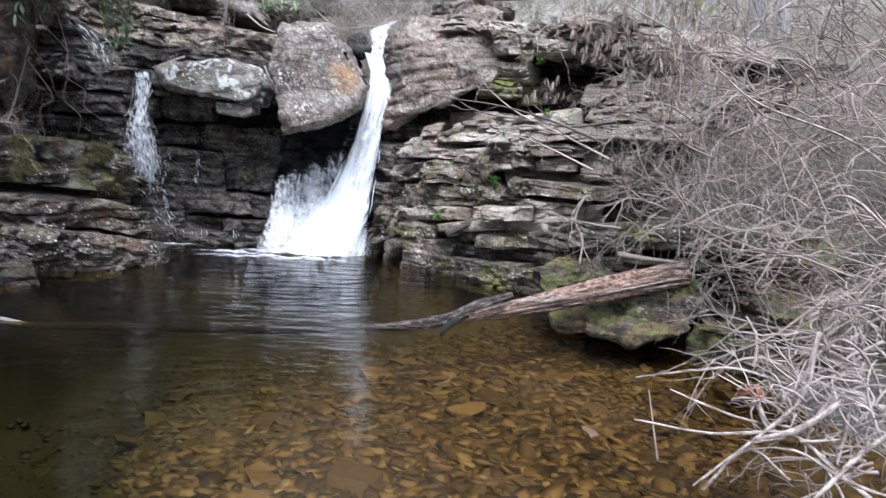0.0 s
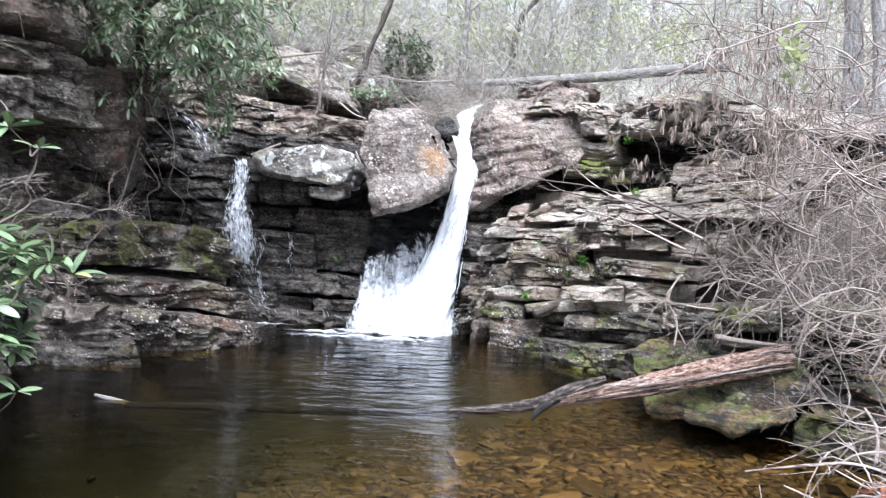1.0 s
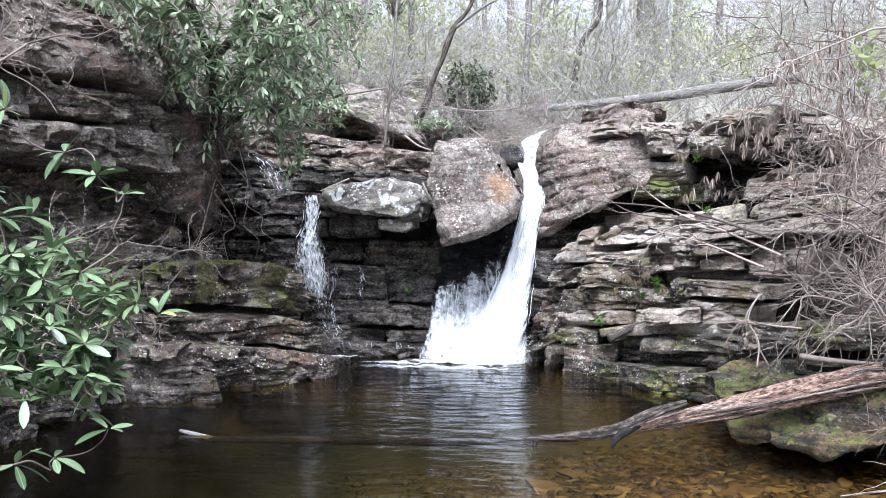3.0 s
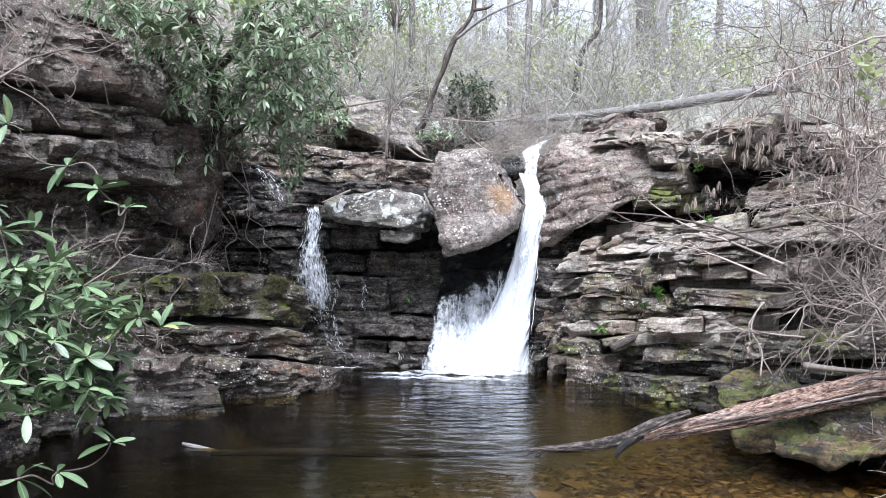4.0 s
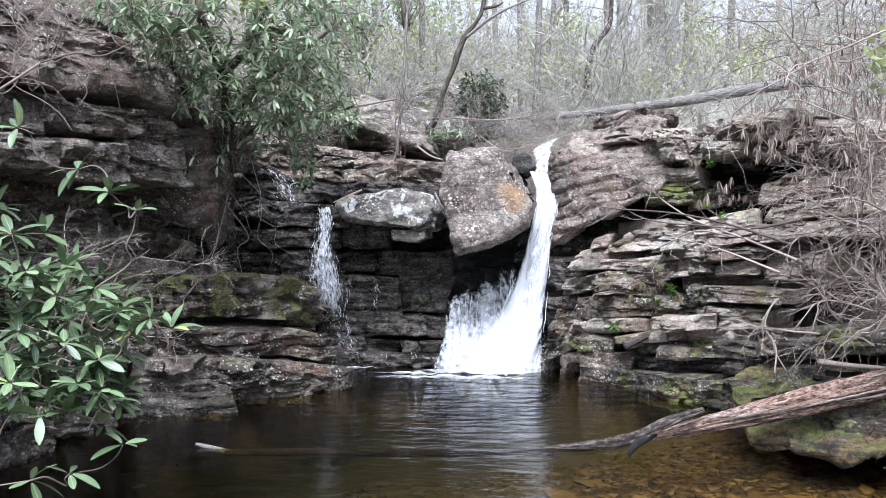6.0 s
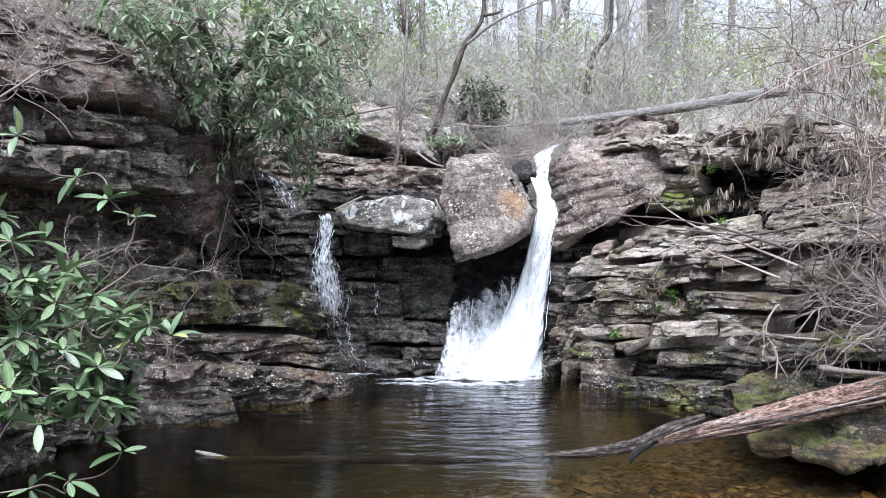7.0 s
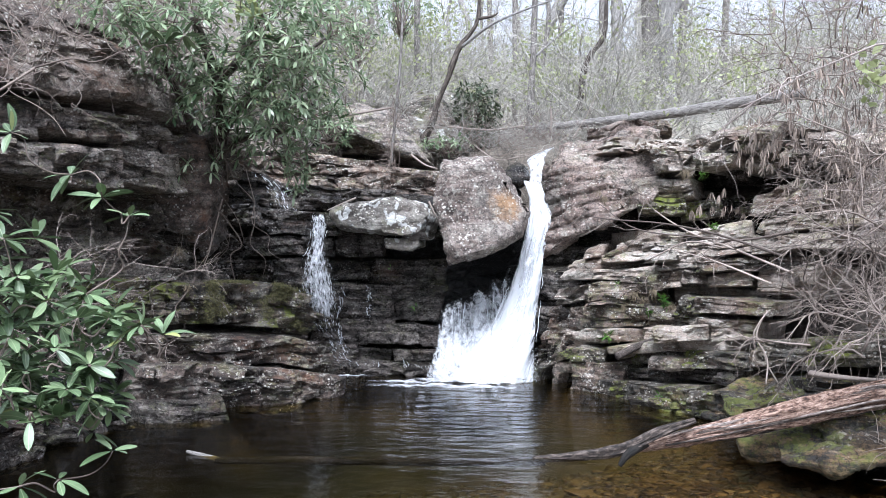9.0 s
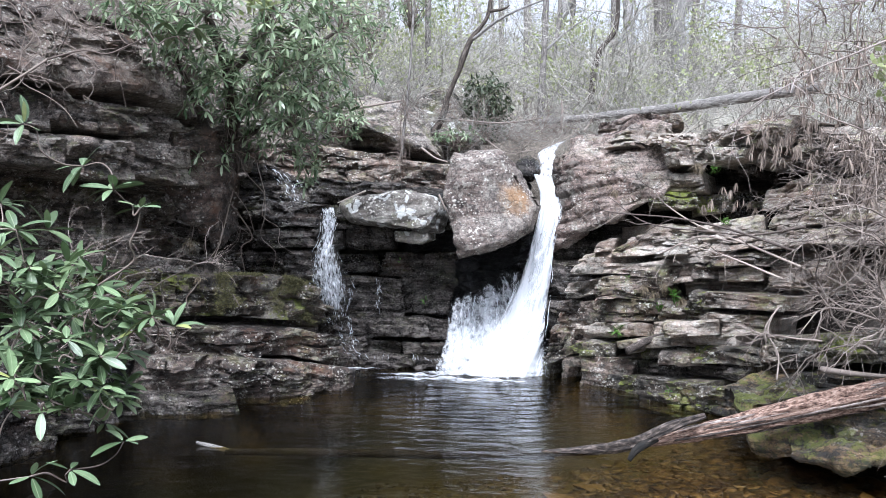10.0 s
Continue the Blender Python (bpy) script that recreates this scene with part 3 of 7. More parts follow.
def empty(name, at, label, category, group="", kind=""):
    ob = new(name)
    ob.location = at
    ob.empty_display_size = 0.2
    return tagged(ob, label, category, group, kind)


def under(parent):
    """Moves the parts made in world coordinates under a thing that has a place of its own."""
    for ob in parent.children:
        ob.matrix_parent_inverse = Matrix.Translation(-parent.location)
    return parent


# ---- plants: leaves, twigs ----
def leaf_shape(length, width, droop=0.15, fold=0.12, n=5):
    """A leaf along +x, its upper side to +z, as verts and faces."""
    s = np.linspace(0, 1, n)
    w = width * 0.5 * np.sin(np.clip(s ** 1.15 * 0.95 + 0.04, 0, 1) * math.pi) ** 0.62
    v = []
    for a, b in zip(s, w):
        z = -droop * length * a * a
        v += [(a * length, -b, z + fold * b), (a * length, 0, z), (a * length, b, z + fold * b)]
    f = []
    for k in range(n - 1):
        for j in (0, 1):
            f.append((k * 3 + j, (k + 1) * 3 + j, (k + 1) * 3 + j + 1, k * 3 + j + 1))
    return np.array(v), np.array(f)


def frames_from(axis, spin):
    """Rotation matrices whose x column is axis; spin turns them about it."""
    x = axis / (np.linalg.norm(axis, axis=1)[:, None] + 1e-9)
    up = np.where(np.abs(x[:, 2:3]) > 0.95, (1.0, 0.0, 0.0), (0.0, 0.0, 1.0))
    y = np.cross(up, x)
    y /= np.linalg.norm(y, axis=1)[:, None] + 1e-9
    z = np.cross(x, y)
    c, s = np.cos(spin)[:, None], np.sin(spin)[:, None]
    return np.stack([x, y * c + z * s, z * c - y * s], 2)


def scatter(shape, places, mats, scales):
    """Joins copies of a small mesh at many places."""
    v, f = shape
    allv = np.einsum("nij,kj->nki", mats, v) * scales[:, None, None] + places[:, None]
    allf = f[None] + (np.arange(len(places)) * len(v))[:, None, None]
    return allv.reshape(-1, 3), allf.reshape(-1, f.shape[1])


def whorls(rng, places, axes, count=7, open_=1.15, spread=0.3):
    """Leaves in rosettes: for each place and axis, places, rotations and sizes of its leaves."""
    n = len(places)
    ang = rng.uniform(0, 2 * math.pi, (n, 1)) + np.arange(count)[None] / count * 2 * math.pi + rng.normal(0, 0.2, (n, count))
    tilt = open_ + rng.normal(0, spread, (n, count))
    m = frames_from(axes, np.zeros(n))
    d = (m[:, None, :, 0] * np.cos(tilt)[..., None] + (m[:, None, :, 1] * np.cos(ang)[..., None] + m[:, None, :, 2] * np.sin(ang)[..., None]) * np.sin(tilt)[..., None]).reshape(-1, 3)
    d[:, 2] -= 0.12
    place = np.repeat(places, count, 0) + d * 0.012
    return place, frames_from(d, rng.normal(0, 0.35, n * count)), rng.uniform(0.65, 1.1, n * count)


def grow(rng, start, way, length, radius, level, out, wander=0.35, fall=0.0, kids=4, spread=0.9, shrink=0.55, seg=7):
    """A crooked branch with its side branches, as paths for tube(); returns the tips."""
    pts, p, d = [np.array(start, float)], np.array(start, float), np.array(way, float)
    d /= np.linalg.norm(d) + 1e-9
    for _ in range(seg):
        d = d + rng.normal(0, wander, 3) * 0.5
        d[2] -= fall / seg
        d /= np.linalg.norm(d)
        p = p + d * length / seg
        pts.append(p.copy())
    pts = np.array(pts)
    out.append((pts, np.linspace(radius, radius * 0.35, len(pts))))
    tips = [(pts[-1], d)]
    if level > 0:
        for _ in range(kids):
            k = rng.integers(2, len(pts) - 1)
            side = pts[k] - pts[k - 1]
            side = side / (np.linalg.norm(side) + 1e-9) + rng.normal(0, spread, 3) * 0.7
            tips += grow(rng, pts[k], side, length * shrink * rng.uniform(0.6, 1.2), radius * 0.55, level - 1, out, wander, fall, kids, spread, shrink, max(4, seg - 2))
    return tips


N = np.random.default_rng(7)


# ---- ground: one sheet from the pool's bed over the banks and up the wooded slope ----
POOL = np.array([(-2.4, 1.7), (2.3, 1.7), (3.3, 3.2), (3.45, 5.0), (3.35, 5.8), (3.2, 6.2), (3.0, 6.8), (2.85, 7.5), (2.6, 8.1), (2.3, 8.8),
                 (1.5, 10.2), (1.35, 11.3), (0.2, 11.6), (-0.2, 10.9), (-1.25, 10.6), (-1.7, 9.8), (-1.6, 9.3), (-2.3, 8.2), (-3.3, 7.8), (-3.6, 6.3),
                 (-3.4, 5.2), (-2.9, 3.4)])


def pool_distance(x, y):
    """Distance to the waterline, negative on the pool's side."""
    q = np.stack([x, y], 1)
    best, inside = np.full(len(q), 1e9), np.zeros(len(q), bool)
    for a, b in zip(POOL, np.roll(POOL, -1, 0)):
        ab = b - a
        t = np.clip(((q - a) @ ab) / (ab @ ab), 0, 1)
        best = np.minimum(best, np.linalg.norm(q - a - t[:, None] * ab, axis=1))
        cross = (a[1] > q[:, 1]) != (b[1] > q[:, 1])
        with np.errstate(divide="ignore", invalid="ignore"):
            inside ^= cross & (q[:, 0] < (b[0] - a[0]) * (q[:, 1] - a[1]) / (b[1] - a[1]) + a[0])
    return np.where(inside, -best, best)


def ramp01(x, a, b):
    t = np.clip((x - a) / (b - a), 0, 1)
    return t * t * (3 - 2 * t)


def ground_height(x, y):
    d = pool_distance(x, y)
    far = np.clip(y - 11.5, 0, None)
    slope = 2.75 + 0.2 * np.minimum(far, 50) + 0.0016 * np.clip(np.minimum(far, 60) - 4, 0, 60) ** 2 * (1.0 - 0.75 * ramp01(x / np.maximum(y, 5), 0.15, 0.4))
    slope = slope + 0.5 * np.clip(0.6 - x, 0, 16) * ramp01(y, 12.6, 15.5)
    left = 2.2 + 0.30 * np.clip(-x - 3, 0, 25)
    right = 0.9 + 0.42 * np.clip(x - 3.6, 0, 25)
    back = ramp01(y, 7.5, 12.5)
    side = np.where(x < 0, left, right) * ramp01(y, 1.2, 4.5) + np.clip(np.abs(x) - 4, 0, 30) * 0.1
    high = np.maximum(side * (1 - back) + back * slope, back * slope)
    high = np.maximum(high, back * slope + 0.25 * np.clip(np.abs(x - 1) - 6, 0, 20) * back)
    up = high * np.where(x > 1.2, ramp01(d, 1.0, 3.0), ramp01(d, 0.35, 1.6)) + 0.02 + 0.13 * ramp01(d, 0.0, 0.5)
    # the shelf under the high wall stays low as far as the wall's back
    behind = ((y - 6.2) * 0.51 - (x + 4.6) * 0.86)
    shelf = (x < -0.9) & (y > 5.0) & (y < 11.8)
    up = np.where(shelf, np.minimum(up, 0.85 + 3.0 * np.clip(behind - 2.2, 0, 2)), up)
    down = -0.13 - 0.62 * ramp01(-d, -0.15, 0.35) * ramp01(y - 0.9 * x, 2.8, 9.0) - 0.06 * ramp01(-d, 0, 1)
    down = down - 0.75 * ramp01(-x - 0.1 * y, -0.3, 1.5) * ramp01(-d, 0.0, 0.4)
    z = np.where(d > 0, up, down * ramp01(-d, -0.02, np.where(y < 5.5, 0.35, 0.1)))
    q = np.stack([x, y, np.zeros(len(x))], 1)
    return z + fbm(q * 0.5, 4, 11) * np.clip(0.06 + 0.05 * far, 0, 0.7) * np.where(d > 0, 1, 0.4)


def height_at(x, y):
    return float(ground_height(np.array([x]), np.array([y]))[0])


gx = np.concatenate([np.linspace(-150, -14, 22), np.linspace(-13, -4.2, 30), np.linspace(-4, 5, 130), np.linspace(5.2, 15, 34), np.linspace(17, 150, 22)])
gy = np.concatenate([np.linspace(-60, -6, 12), np.linspace(-5, 1, 16), np.linspace(1.2, 12.5, 150), np.linspace(12.8, 30, 50), np.linspace(32, 260, 30)])
GX, GY = np.meshgrid(gx, gy, indexing="ij")
GZ = ground_height(GX.ravel(), GY.ravel())
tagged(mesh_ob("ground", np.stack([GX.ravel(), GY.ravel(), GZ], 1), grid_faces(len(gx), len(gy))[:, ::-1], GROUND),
       "forest floor of brown leaf litter and a silty pool bed painted darker with depth", "ground", kind="structure")
sheet = np.array([(-6, 1.0, 0), (6, 1.0, 0), (6, 13, 0), (-6, 13, 0)])
water = tagged(mesh_ob("water", sheet, [[0, 1, 2, 3]], WATER), "clear brown rippled water of a rocky pool", "water", kind="structure")

R = random.Random(4)

# ---- left bank: low ledge that runs out into the pool ----
ledge = tagged(new("ledge_left"), "low layered sandstone ledge with moss beside the pool", "rock ledge", kind="structure")
bed(ledge, [(-3.31, 6.27, 0.03, 0.306), (-2.99, 6.97, -0.06, 0.207), (-2.53, 7.37, -0.04, 0.169), (-1.96, 7.57, -0.053, 0.14)], 1.0, ROCK_WET_SHADE, R, (0.6, 1.4), 0.04, 0.01, 0.05, 0.05)
# black bed stands in for the shade below the ledge
bed(ledge, [(-3.4, 6.6, -0.16, 0.43), (-2.81, 7.4, -0.16, 0.44)], 1.0, ROCK_SHADE, R, (0.5, 1.0), 0.06, 0.01, 0.08, 0.06, 0.02)
bed(ledge, [(-2.81, 7.4, -0.1, 0.47), (-2.06, 7.95, -0.12, 0.42), (-1.47, 8.5, -0.09, 0.33), (-1.04, 9.05, -0.11, 0.14)], 1.4, ROCK_LEDGE, R, (1.0, 2.0), 0.03, 0.01, 0.07, 0.05, 0.02, gap=0.05)
bed(ledge, [(-3.55, 6.9, 0.5, 0.82), (-2.92, 7.7, 0.45, 0.77), (-2.22, 8.15, 0.4, 0.75), (-1.61, 8.6, 0.35, 0.68), (-1.13, 9.1, 0.18, 0.5)], 1.4, ROCK_LEDGE, R, (0.5, 1.3), 0.05, 0.01, 0.06, 0.035, 0.03, gap=0.08)
bed(ledge, [(-3.71, 7.2, 0.81, 1.24), (-3.0, 7.9, 0.79, 1.29), (-2.28, 8.35, 0.77, 1.27), (-1.76, 8.7, 0.73, 1.24), (-1.52, 8.95, 0.68, 1.15), (-1.35, 9.3, 0.61, 0.84)], 1.8, ROCK_TURF, R, (0.7, 1.4), 0.03, 0.015, 0.08, 0.06, 0.04, gap=0.06, tilt=0.12)
# ---- left bank: high wall with an overhanging slab ----
wall = tagged(new("rock_wall_left"), "tall dark layered sandstone wall under an overhang", "rock wall", kind="structure")
bed(wall, [(-4.07, 6.2, 1.26, 1.61), (-3.7, 7.2, 1.28, 1.5), (-3.32, 8, 1.29, 1.45), (-2.8, 8.7, 1.25, 1.39), (-2.36, 9.4, 1.22, 1.35)], 1.2, ROCK_LEFT, R, (0.5, 1.2), 0.08, sheets=(0.2, 0.34, 0.5))
bed(wall, [(-4.2, 6.4, 1.62, 1.98), (-3.81, 7.4, 1.46, 1.85), (-3.46, 8.2, 1.42, 1.82), (-3.5, 9.3, 1.4, 1.72), (-3.05, 9.9, 1.37, 1.62)], 1.2, ROCK_LEFT, R, (0.5, 1.0), 0.08, sheets=(0.2, 0.34, 0.5))
bed(wall, [(-4.27, 6.5, 1.99, 2.18), (-3.86, 7.5, 1.83, 2.21), (-3.62, 8.1, 1.83, 2.24), (-3.75, 9.4, 1.7, 2.24), (-3.4, 10.3, 1.62, 2.24)], 1.2, ROCK_LEFT, R, (0.5, 1.3), 0.06, sheets=(0.2, 0.34, 0.5))
bed(wall, [(-3.85, 5.86, 2.16, 2.44), (-3.44, 6.7, 2.19, 2.52), (-2.95, 7.44, 2.22, 2.56), (-2.55, 8.18, 2.17, 2.54)], 1.2, ROCK_LEFT, R, (0.4, 0.8), 0.05, 0.015, 0.07, 0.03, sheets=(0.2, 0.34, 0.5))
bed(wall, [(-3.97, 6.04, 2.47, 2.77), (-3.53, 6.88, 2.54, 2.9), (-3.08, 7.63, 2.56, 2.92), (-2.72, 8.46, 2.55, 2.91), (-2.22, 9.11, 2.46, 3.01)], 1.2, ROCK_LEFT, R, (0.4, 0.9), 0.06, 0.015, 0.07, 0.03, sheets=(0.2, 0.34, 0.5))
bed(wall, [(-3.68, 5.6, 2.77, 3.61), (-3.51, 6.3, 2.85, 3.77), (-3.15, 6.9, 2.87, 3.87), (-2.8, 7.6, 2.89, 3.89), (-2.65, 8.5, 2.8, 3.85), (-2.36, 9.4, 2.81, 3.82)], 2.2, ROCK_OVER, R, (3, 5), 0.0, 0.0, 0.05, 0.14, 0.0, "overhang", tilt=0.45, sheets=(0.5,))

NOSE = [(-2.881, 8.2, 2.786), (-2.576, 8.25, 2.863), (-2.373, 8.3, 2.824), (-2.357, 8.5, 2.454), (-2.425, 8.7, 2.011), (-2.506, 8.9, 1.61), (-2.582, 8.9, 1.515), (-2.653, 8.8, 1.734), (-2.746, 8.6, 2.006), (-2.903, 8.4, 2.217)]
# dark beds close the recess, its shade put into their colour
bed(wall, [(-4.23, 10.20, 1.2, 1.7), (-3.39, 10.50, 1.18, 1.7), (-2.62, 10.70, 1.17, 1.7)], 0.8, ROCK_WET_SHADE, R, (0.4, 0.8), 0.08, sheets=(0.2, 0.34, 0.5))
bed(wall, [(-4.27, 10.30, 1.63, 2.29), (-3.42, 10.60, 1.63, 2.31), (-2.64, 10.80, 1.63, 2.32)], 0.8, ROCK_WET_SHADE, R, (0.4, 0.8), 0.08, sheets=(0.2, 0.34, 0.5))
bed(wall, [(-4.23, 10.20, 2.25, 3), (-3.38, 10.50, 2.26, 3.04), (-2.64, 10.80, 2.28, 3.08)], 0.8, ROCK_LEFT, R, (0.4, 0.8), 0.08, sheets=(0.2, 0.34, 0.5))
# dark beds stand in for the shadow under the near shrub
bed(wall, [(-2.92, 4.4, 0.068, 0.538), (-3, 5, -0.031, 0.521), (-3.07, 5.8, -0.02, 0.413), (-3.02, 6.5, -0.051, 0.319), (-2.81, 7, -0.052, 0.246)], 1.0, ROCK_WET_SHADE, R, (0.5, 1.0), 0.08, 0.03, 0.06, 0.08, sheets=(0.2, 0.34, 0.5))
bed(wall, [(-3.19, 4.8, 0.512, 0.923), (-3.26, 5.7, 0.373, 0.799), (-3.16, 6.7, 0.209, 0.566)], 1.0, ROCK_WET_SHADE, R, (0.5, 1.0), 0.08, 0.03, 0.06, 0.08, sheets=(0.2, 0.34, 0.5))

# ---- back wall behind the small trickles ----
back = tagged(new("rock_wall_back"), "wet black layered rock wall behind the falls", "rock wall", kind="structure")
bed(back, [(-2.59, 10.00, -0.079, 0.205), (-1.34, 10.20, -0.057, 0.174), (-0.482, 10.45, -0.07, 0.122), (0.112, 10.60, -0.065, 0.115)], 1.0, ROCK_WET_SHADE, R, (0.3, 0.9), 0.12, 0.02, 0.05, sheets=(0.12, 0.2, 0.34, 0.5))
bed(back, [(-2.69, 10.40, 0.135, 0.415), (-1.23, 10.50, 0.117, 0.385), (0.114, 10.70, 0.086, 0.359)], 1.0, ROCK_WET_SHADE, R, (0.4, 1.0), 0.09, 0.02, sheets=(0.12, 0.2, 0.34, 0.5))
bed(back, [(-2.73, 10.55, 0.384, 0.653), (-1.24, 10.60, 0.359, 0.629), (0.115, 10.80, 0.332, 0.638)], 1.0, ROCK_WET_SHADE, R, (0.4, 1.0), 0.09, 0.02, sheets=(0.12, 0.2, 0.34, 0.5))
bed(back, [(-2.74, 10.60, 0.634, 1.18), (-1.25, 10.70, 0.605, 1.17), (0.118, 11.00, 0.605, 1.17)], 1.0, ROCK_WET_SHADE, R, (0.35, 0.8), 0.11, 0.02, sheets=(0.12, 0.2, 0.34, 0.5))
bed(back, [(-2.89, 10.60, 1.16, 1.51), (-1.25, 10.75, 1.15, 1.51), (0.122, 11.30, 1.14, 1.54)], 1.0, ROCK_WET_SHADE, R, (0.35, 0.8), 0.1, 0.02, sheets=(0.12, 0.2, 0.34, 0.5))
bed(back, [(-2.86, 10.50, 1.51, 1.85), (-1.68, 10.55, 1.5, 1.83), (-0.71, 10.60, 1.48, 1.83)], 1.0, ROCK_WET_SHADE, R, (0.4, 0.8), 0.1, 0.02, sheets=(0.12, 0.2, 0.34, 0.5))
bed(back, [(-2.86, 10.50, 1.83, 2.21), (-1.68, 10.55, 1.82, 2.13), (-1.09, 10.70, 1.82, 2.11)], 1.0, ROCK_WET_SHADE, R, (0.4, 0.8), 0.09, 0.02, sheets=(0.12, 0.2, 0.34, 0.5))
bed(back, [(-3, 11.00, 2.21, 2.72), (-2.37, 11.00, 2.16, 2.68), (-1.77, 11.10, 2.11, 2.43)], 1.0, ROCK_WET_SHADE, R, (0.5, 0.8), 0.09, 0.02, sheets=(0.12, 0.2, 0.34, 0.5))
bed(back, [(-3.08, 11.30, 2.67, 3.11), (-1.96, 11.30, 2.47, 3.05), (-0.828, 11.20, 2.42, 2.89), (0.046, 11.20, 2.37, 2.79)], 1.4, ROCK_FALL, R, (0.9, 1.6), 0.05, 0.015, 0.05, sheets=(0.12, 0.2, 0.34, 0.5))
bed(back, [(-2.25, 12.00, 3.08, 3.63), (-1.25, 12.20, 3.05, 3.57), (-0.123, 12.20, 2.92, 3.16)], 1.6, ROCK_LEFT, R, (1.0, 2.0), 0.05, 0.02, 0.06, sheets=(0.12, 0.2, 0.34, 0.5))
bed(back, [(-1.91, 11.00, 1.94, 2.48), (-0.965, 10.95, 1.93, 2.44), (0.043, 10.95, 1.77, 2.43)], 0.6, ROCK_WET_SHADE, R, (0.4, 0.8), 0.06, 0.02, 0.05, sheets=(0.12, 0.2, 0.34, 0.5))
# roof and back of the hollow under the boulder, painted black for its shade; the roof is added to keep light out
bed(back, [(-0.362, 11.30, -0.172, 2.1), (0.609, 11.50, -0.206, 2.27), (1.42, 11.50, -0.208, 2.76)], 0.8, ROCK_SHADE, R, (0.7, 1.2), 0.05)
block("roof_slab", [(-0.188, 10.90, 1.93, 2.31), (0.512, 11.00, 1.93, 2.4), (1.16, 11.20, 1.93, 2.49)], 1.8, ROCK_SHADE, back, 0.05, 0.05, 0.01, 70)


def boulder(name, front, back_scale, depth, mat, cuts=4, rough=0.05, seed=0, strata=0.0, fine=0.09, wear=3, bulge=0.16):
    """A wedged boulder: hull of a front outline and a smaller one behind, cut fine, worn at the edges."""
    bm = bmesh.new()
    c = Vector([sum(a) / len(front) for a in zip(*front)])
    for a in front:
        q = c + (Vector(a) - c) * 0.82
        bm.verts.new((q.x, q.y - bulge, q.z))
        bm.verts.new(a)
        q = c + (Vector(a) - c) * back_scale
        bm.verts.new((q.x + 0.1, q.y + depth, q.z))
    bmesh.ops.convex_hull(bm, input=bm.verts)
    for v in [v for v in bm.verts if not v.link_faces]:
        bm.verts.remove(v)
    bmesh.ops.triangulate(bm, faces=bm.faces)
    for _ in range(cuts):
        bmesh.ops.subdivide_edges(bm, edges=[e for e in bm.edges if e.calc_length() > fine], cuts=1, use_grid_fill=True)
        bmesh.ops.triangulate(bm, faces=bm.faces)
    for _ in range(wear):
        bmesh.ops.smooth_vert(bm, verts=bm.verts, factor=0.5, use_axis_x=True, use_axis_y=True, use_axis_z=True)
    bm.normal_update()
    co = np.array([v.co for v in bm.verts])
    d = fbm(co * 1.8 + seed, 5, seed) * rough + vnoise(co * 11, seed + 4) * rough * 0.15
    if strata:
        # layers dip across the block and break off unevenly
        q = (co[:, 2] - 0.28 * co[:, 0] + 0.05 * vnoise(co * 1.3, seed + 6)) / 0.17
        d += vnoise(np.stack([co[:, 0] * 1.8, co[:, 1] * 1.8, np.floor(q) * 7.3], 1), seed + 7) * strata
        d -= (np.abs(q - np.round(q)) < 0.13) * strata * 0.8 * (vnoise(co * 1.6, seed + 8) > -0.1)
        d += chips(co * (3, 3, 6), seed + 9) * strata * 0.5
    for v, k in zip(bm.verts, d):
        v.co += v.normal * float(k)
    me = bpy.data.meshes.new(name)
    bm.to_mesh(me)
    bm.free()
    me.materials.append(mat)
    me.polygons.foreach_set("use_smooth", np.ones(len(me.polygons), bool))
    return new(name, me)


tagged(boulder("boulder", [(0.072, 9.9, 2.77), (0.68, 9.95, 2.81), (0.961, 10.10, 2.63), (1.24, 10.10, 2.13), (1.11, 9.9, 1.81), (0.659, 9.7, 1.57), (0.149, 9.6, 1.44), (0.054, 9.6, 1.68), (-0.061, 9.7, 2.22)], 0.72, 0.95, ROCK_BOULDER, 5, 0.055, 5, 0.016, 0.06, 2),
       "large brown lichen-flecked boulder wedged beside the waterfall", "boulder")
tagged(boulder("boulder", [(0.889, 11.00, 2.79), (1.05, 11.05, 2.92), (1.26, 11.05, 2.87), (1.29, 11.00, 2.66), (1.13, 10.90, 2.51), (0.934, 10.90, 2.57)], 0.8, 0.6, ROCK_WET_SHADE, 4, 0.07, 8), "small dark wet boulder at the lip of the waterfall", "boulder")

boulder("hanging_nose", NOSE, 0.75, 0.45, ROCK_RUST, 5, 0.1, 33, 0.03, 0.05).parent = wall
# tilted slab with a black gap beneath, over the upper ledge
boulder("tilted_slab", [(-1.935, 11.9, 3.596), (-1.69, 12.2, 3.855), (-1.119, 12.6, 3.964), (-0.565, 12.6, 3.839), (-0.131, 12.2, 3.196), (-0.084, 11.8, 2.925), (-0.706, 11.7, 3.097), (-1.376, 11.75, 3.354)], 0.9, 1.3, ROCK_LEFT, 5, 0.06, 35, 0.025, 0.06).parent = back
boulder("leaning_block", [(-0.602, 13.4, 4.001), (-0.441, 13.7, 4.385), (0.143, 13.8, 4.347), (0.284, 13.5, 3.779), (0.044, 13.2, 3.356), (-0.377, 13.2, 3.403)], 0.9, 0.9, ROCK_LEFT, 5, 0.06, 36, 0.03, 0.06).parent = back
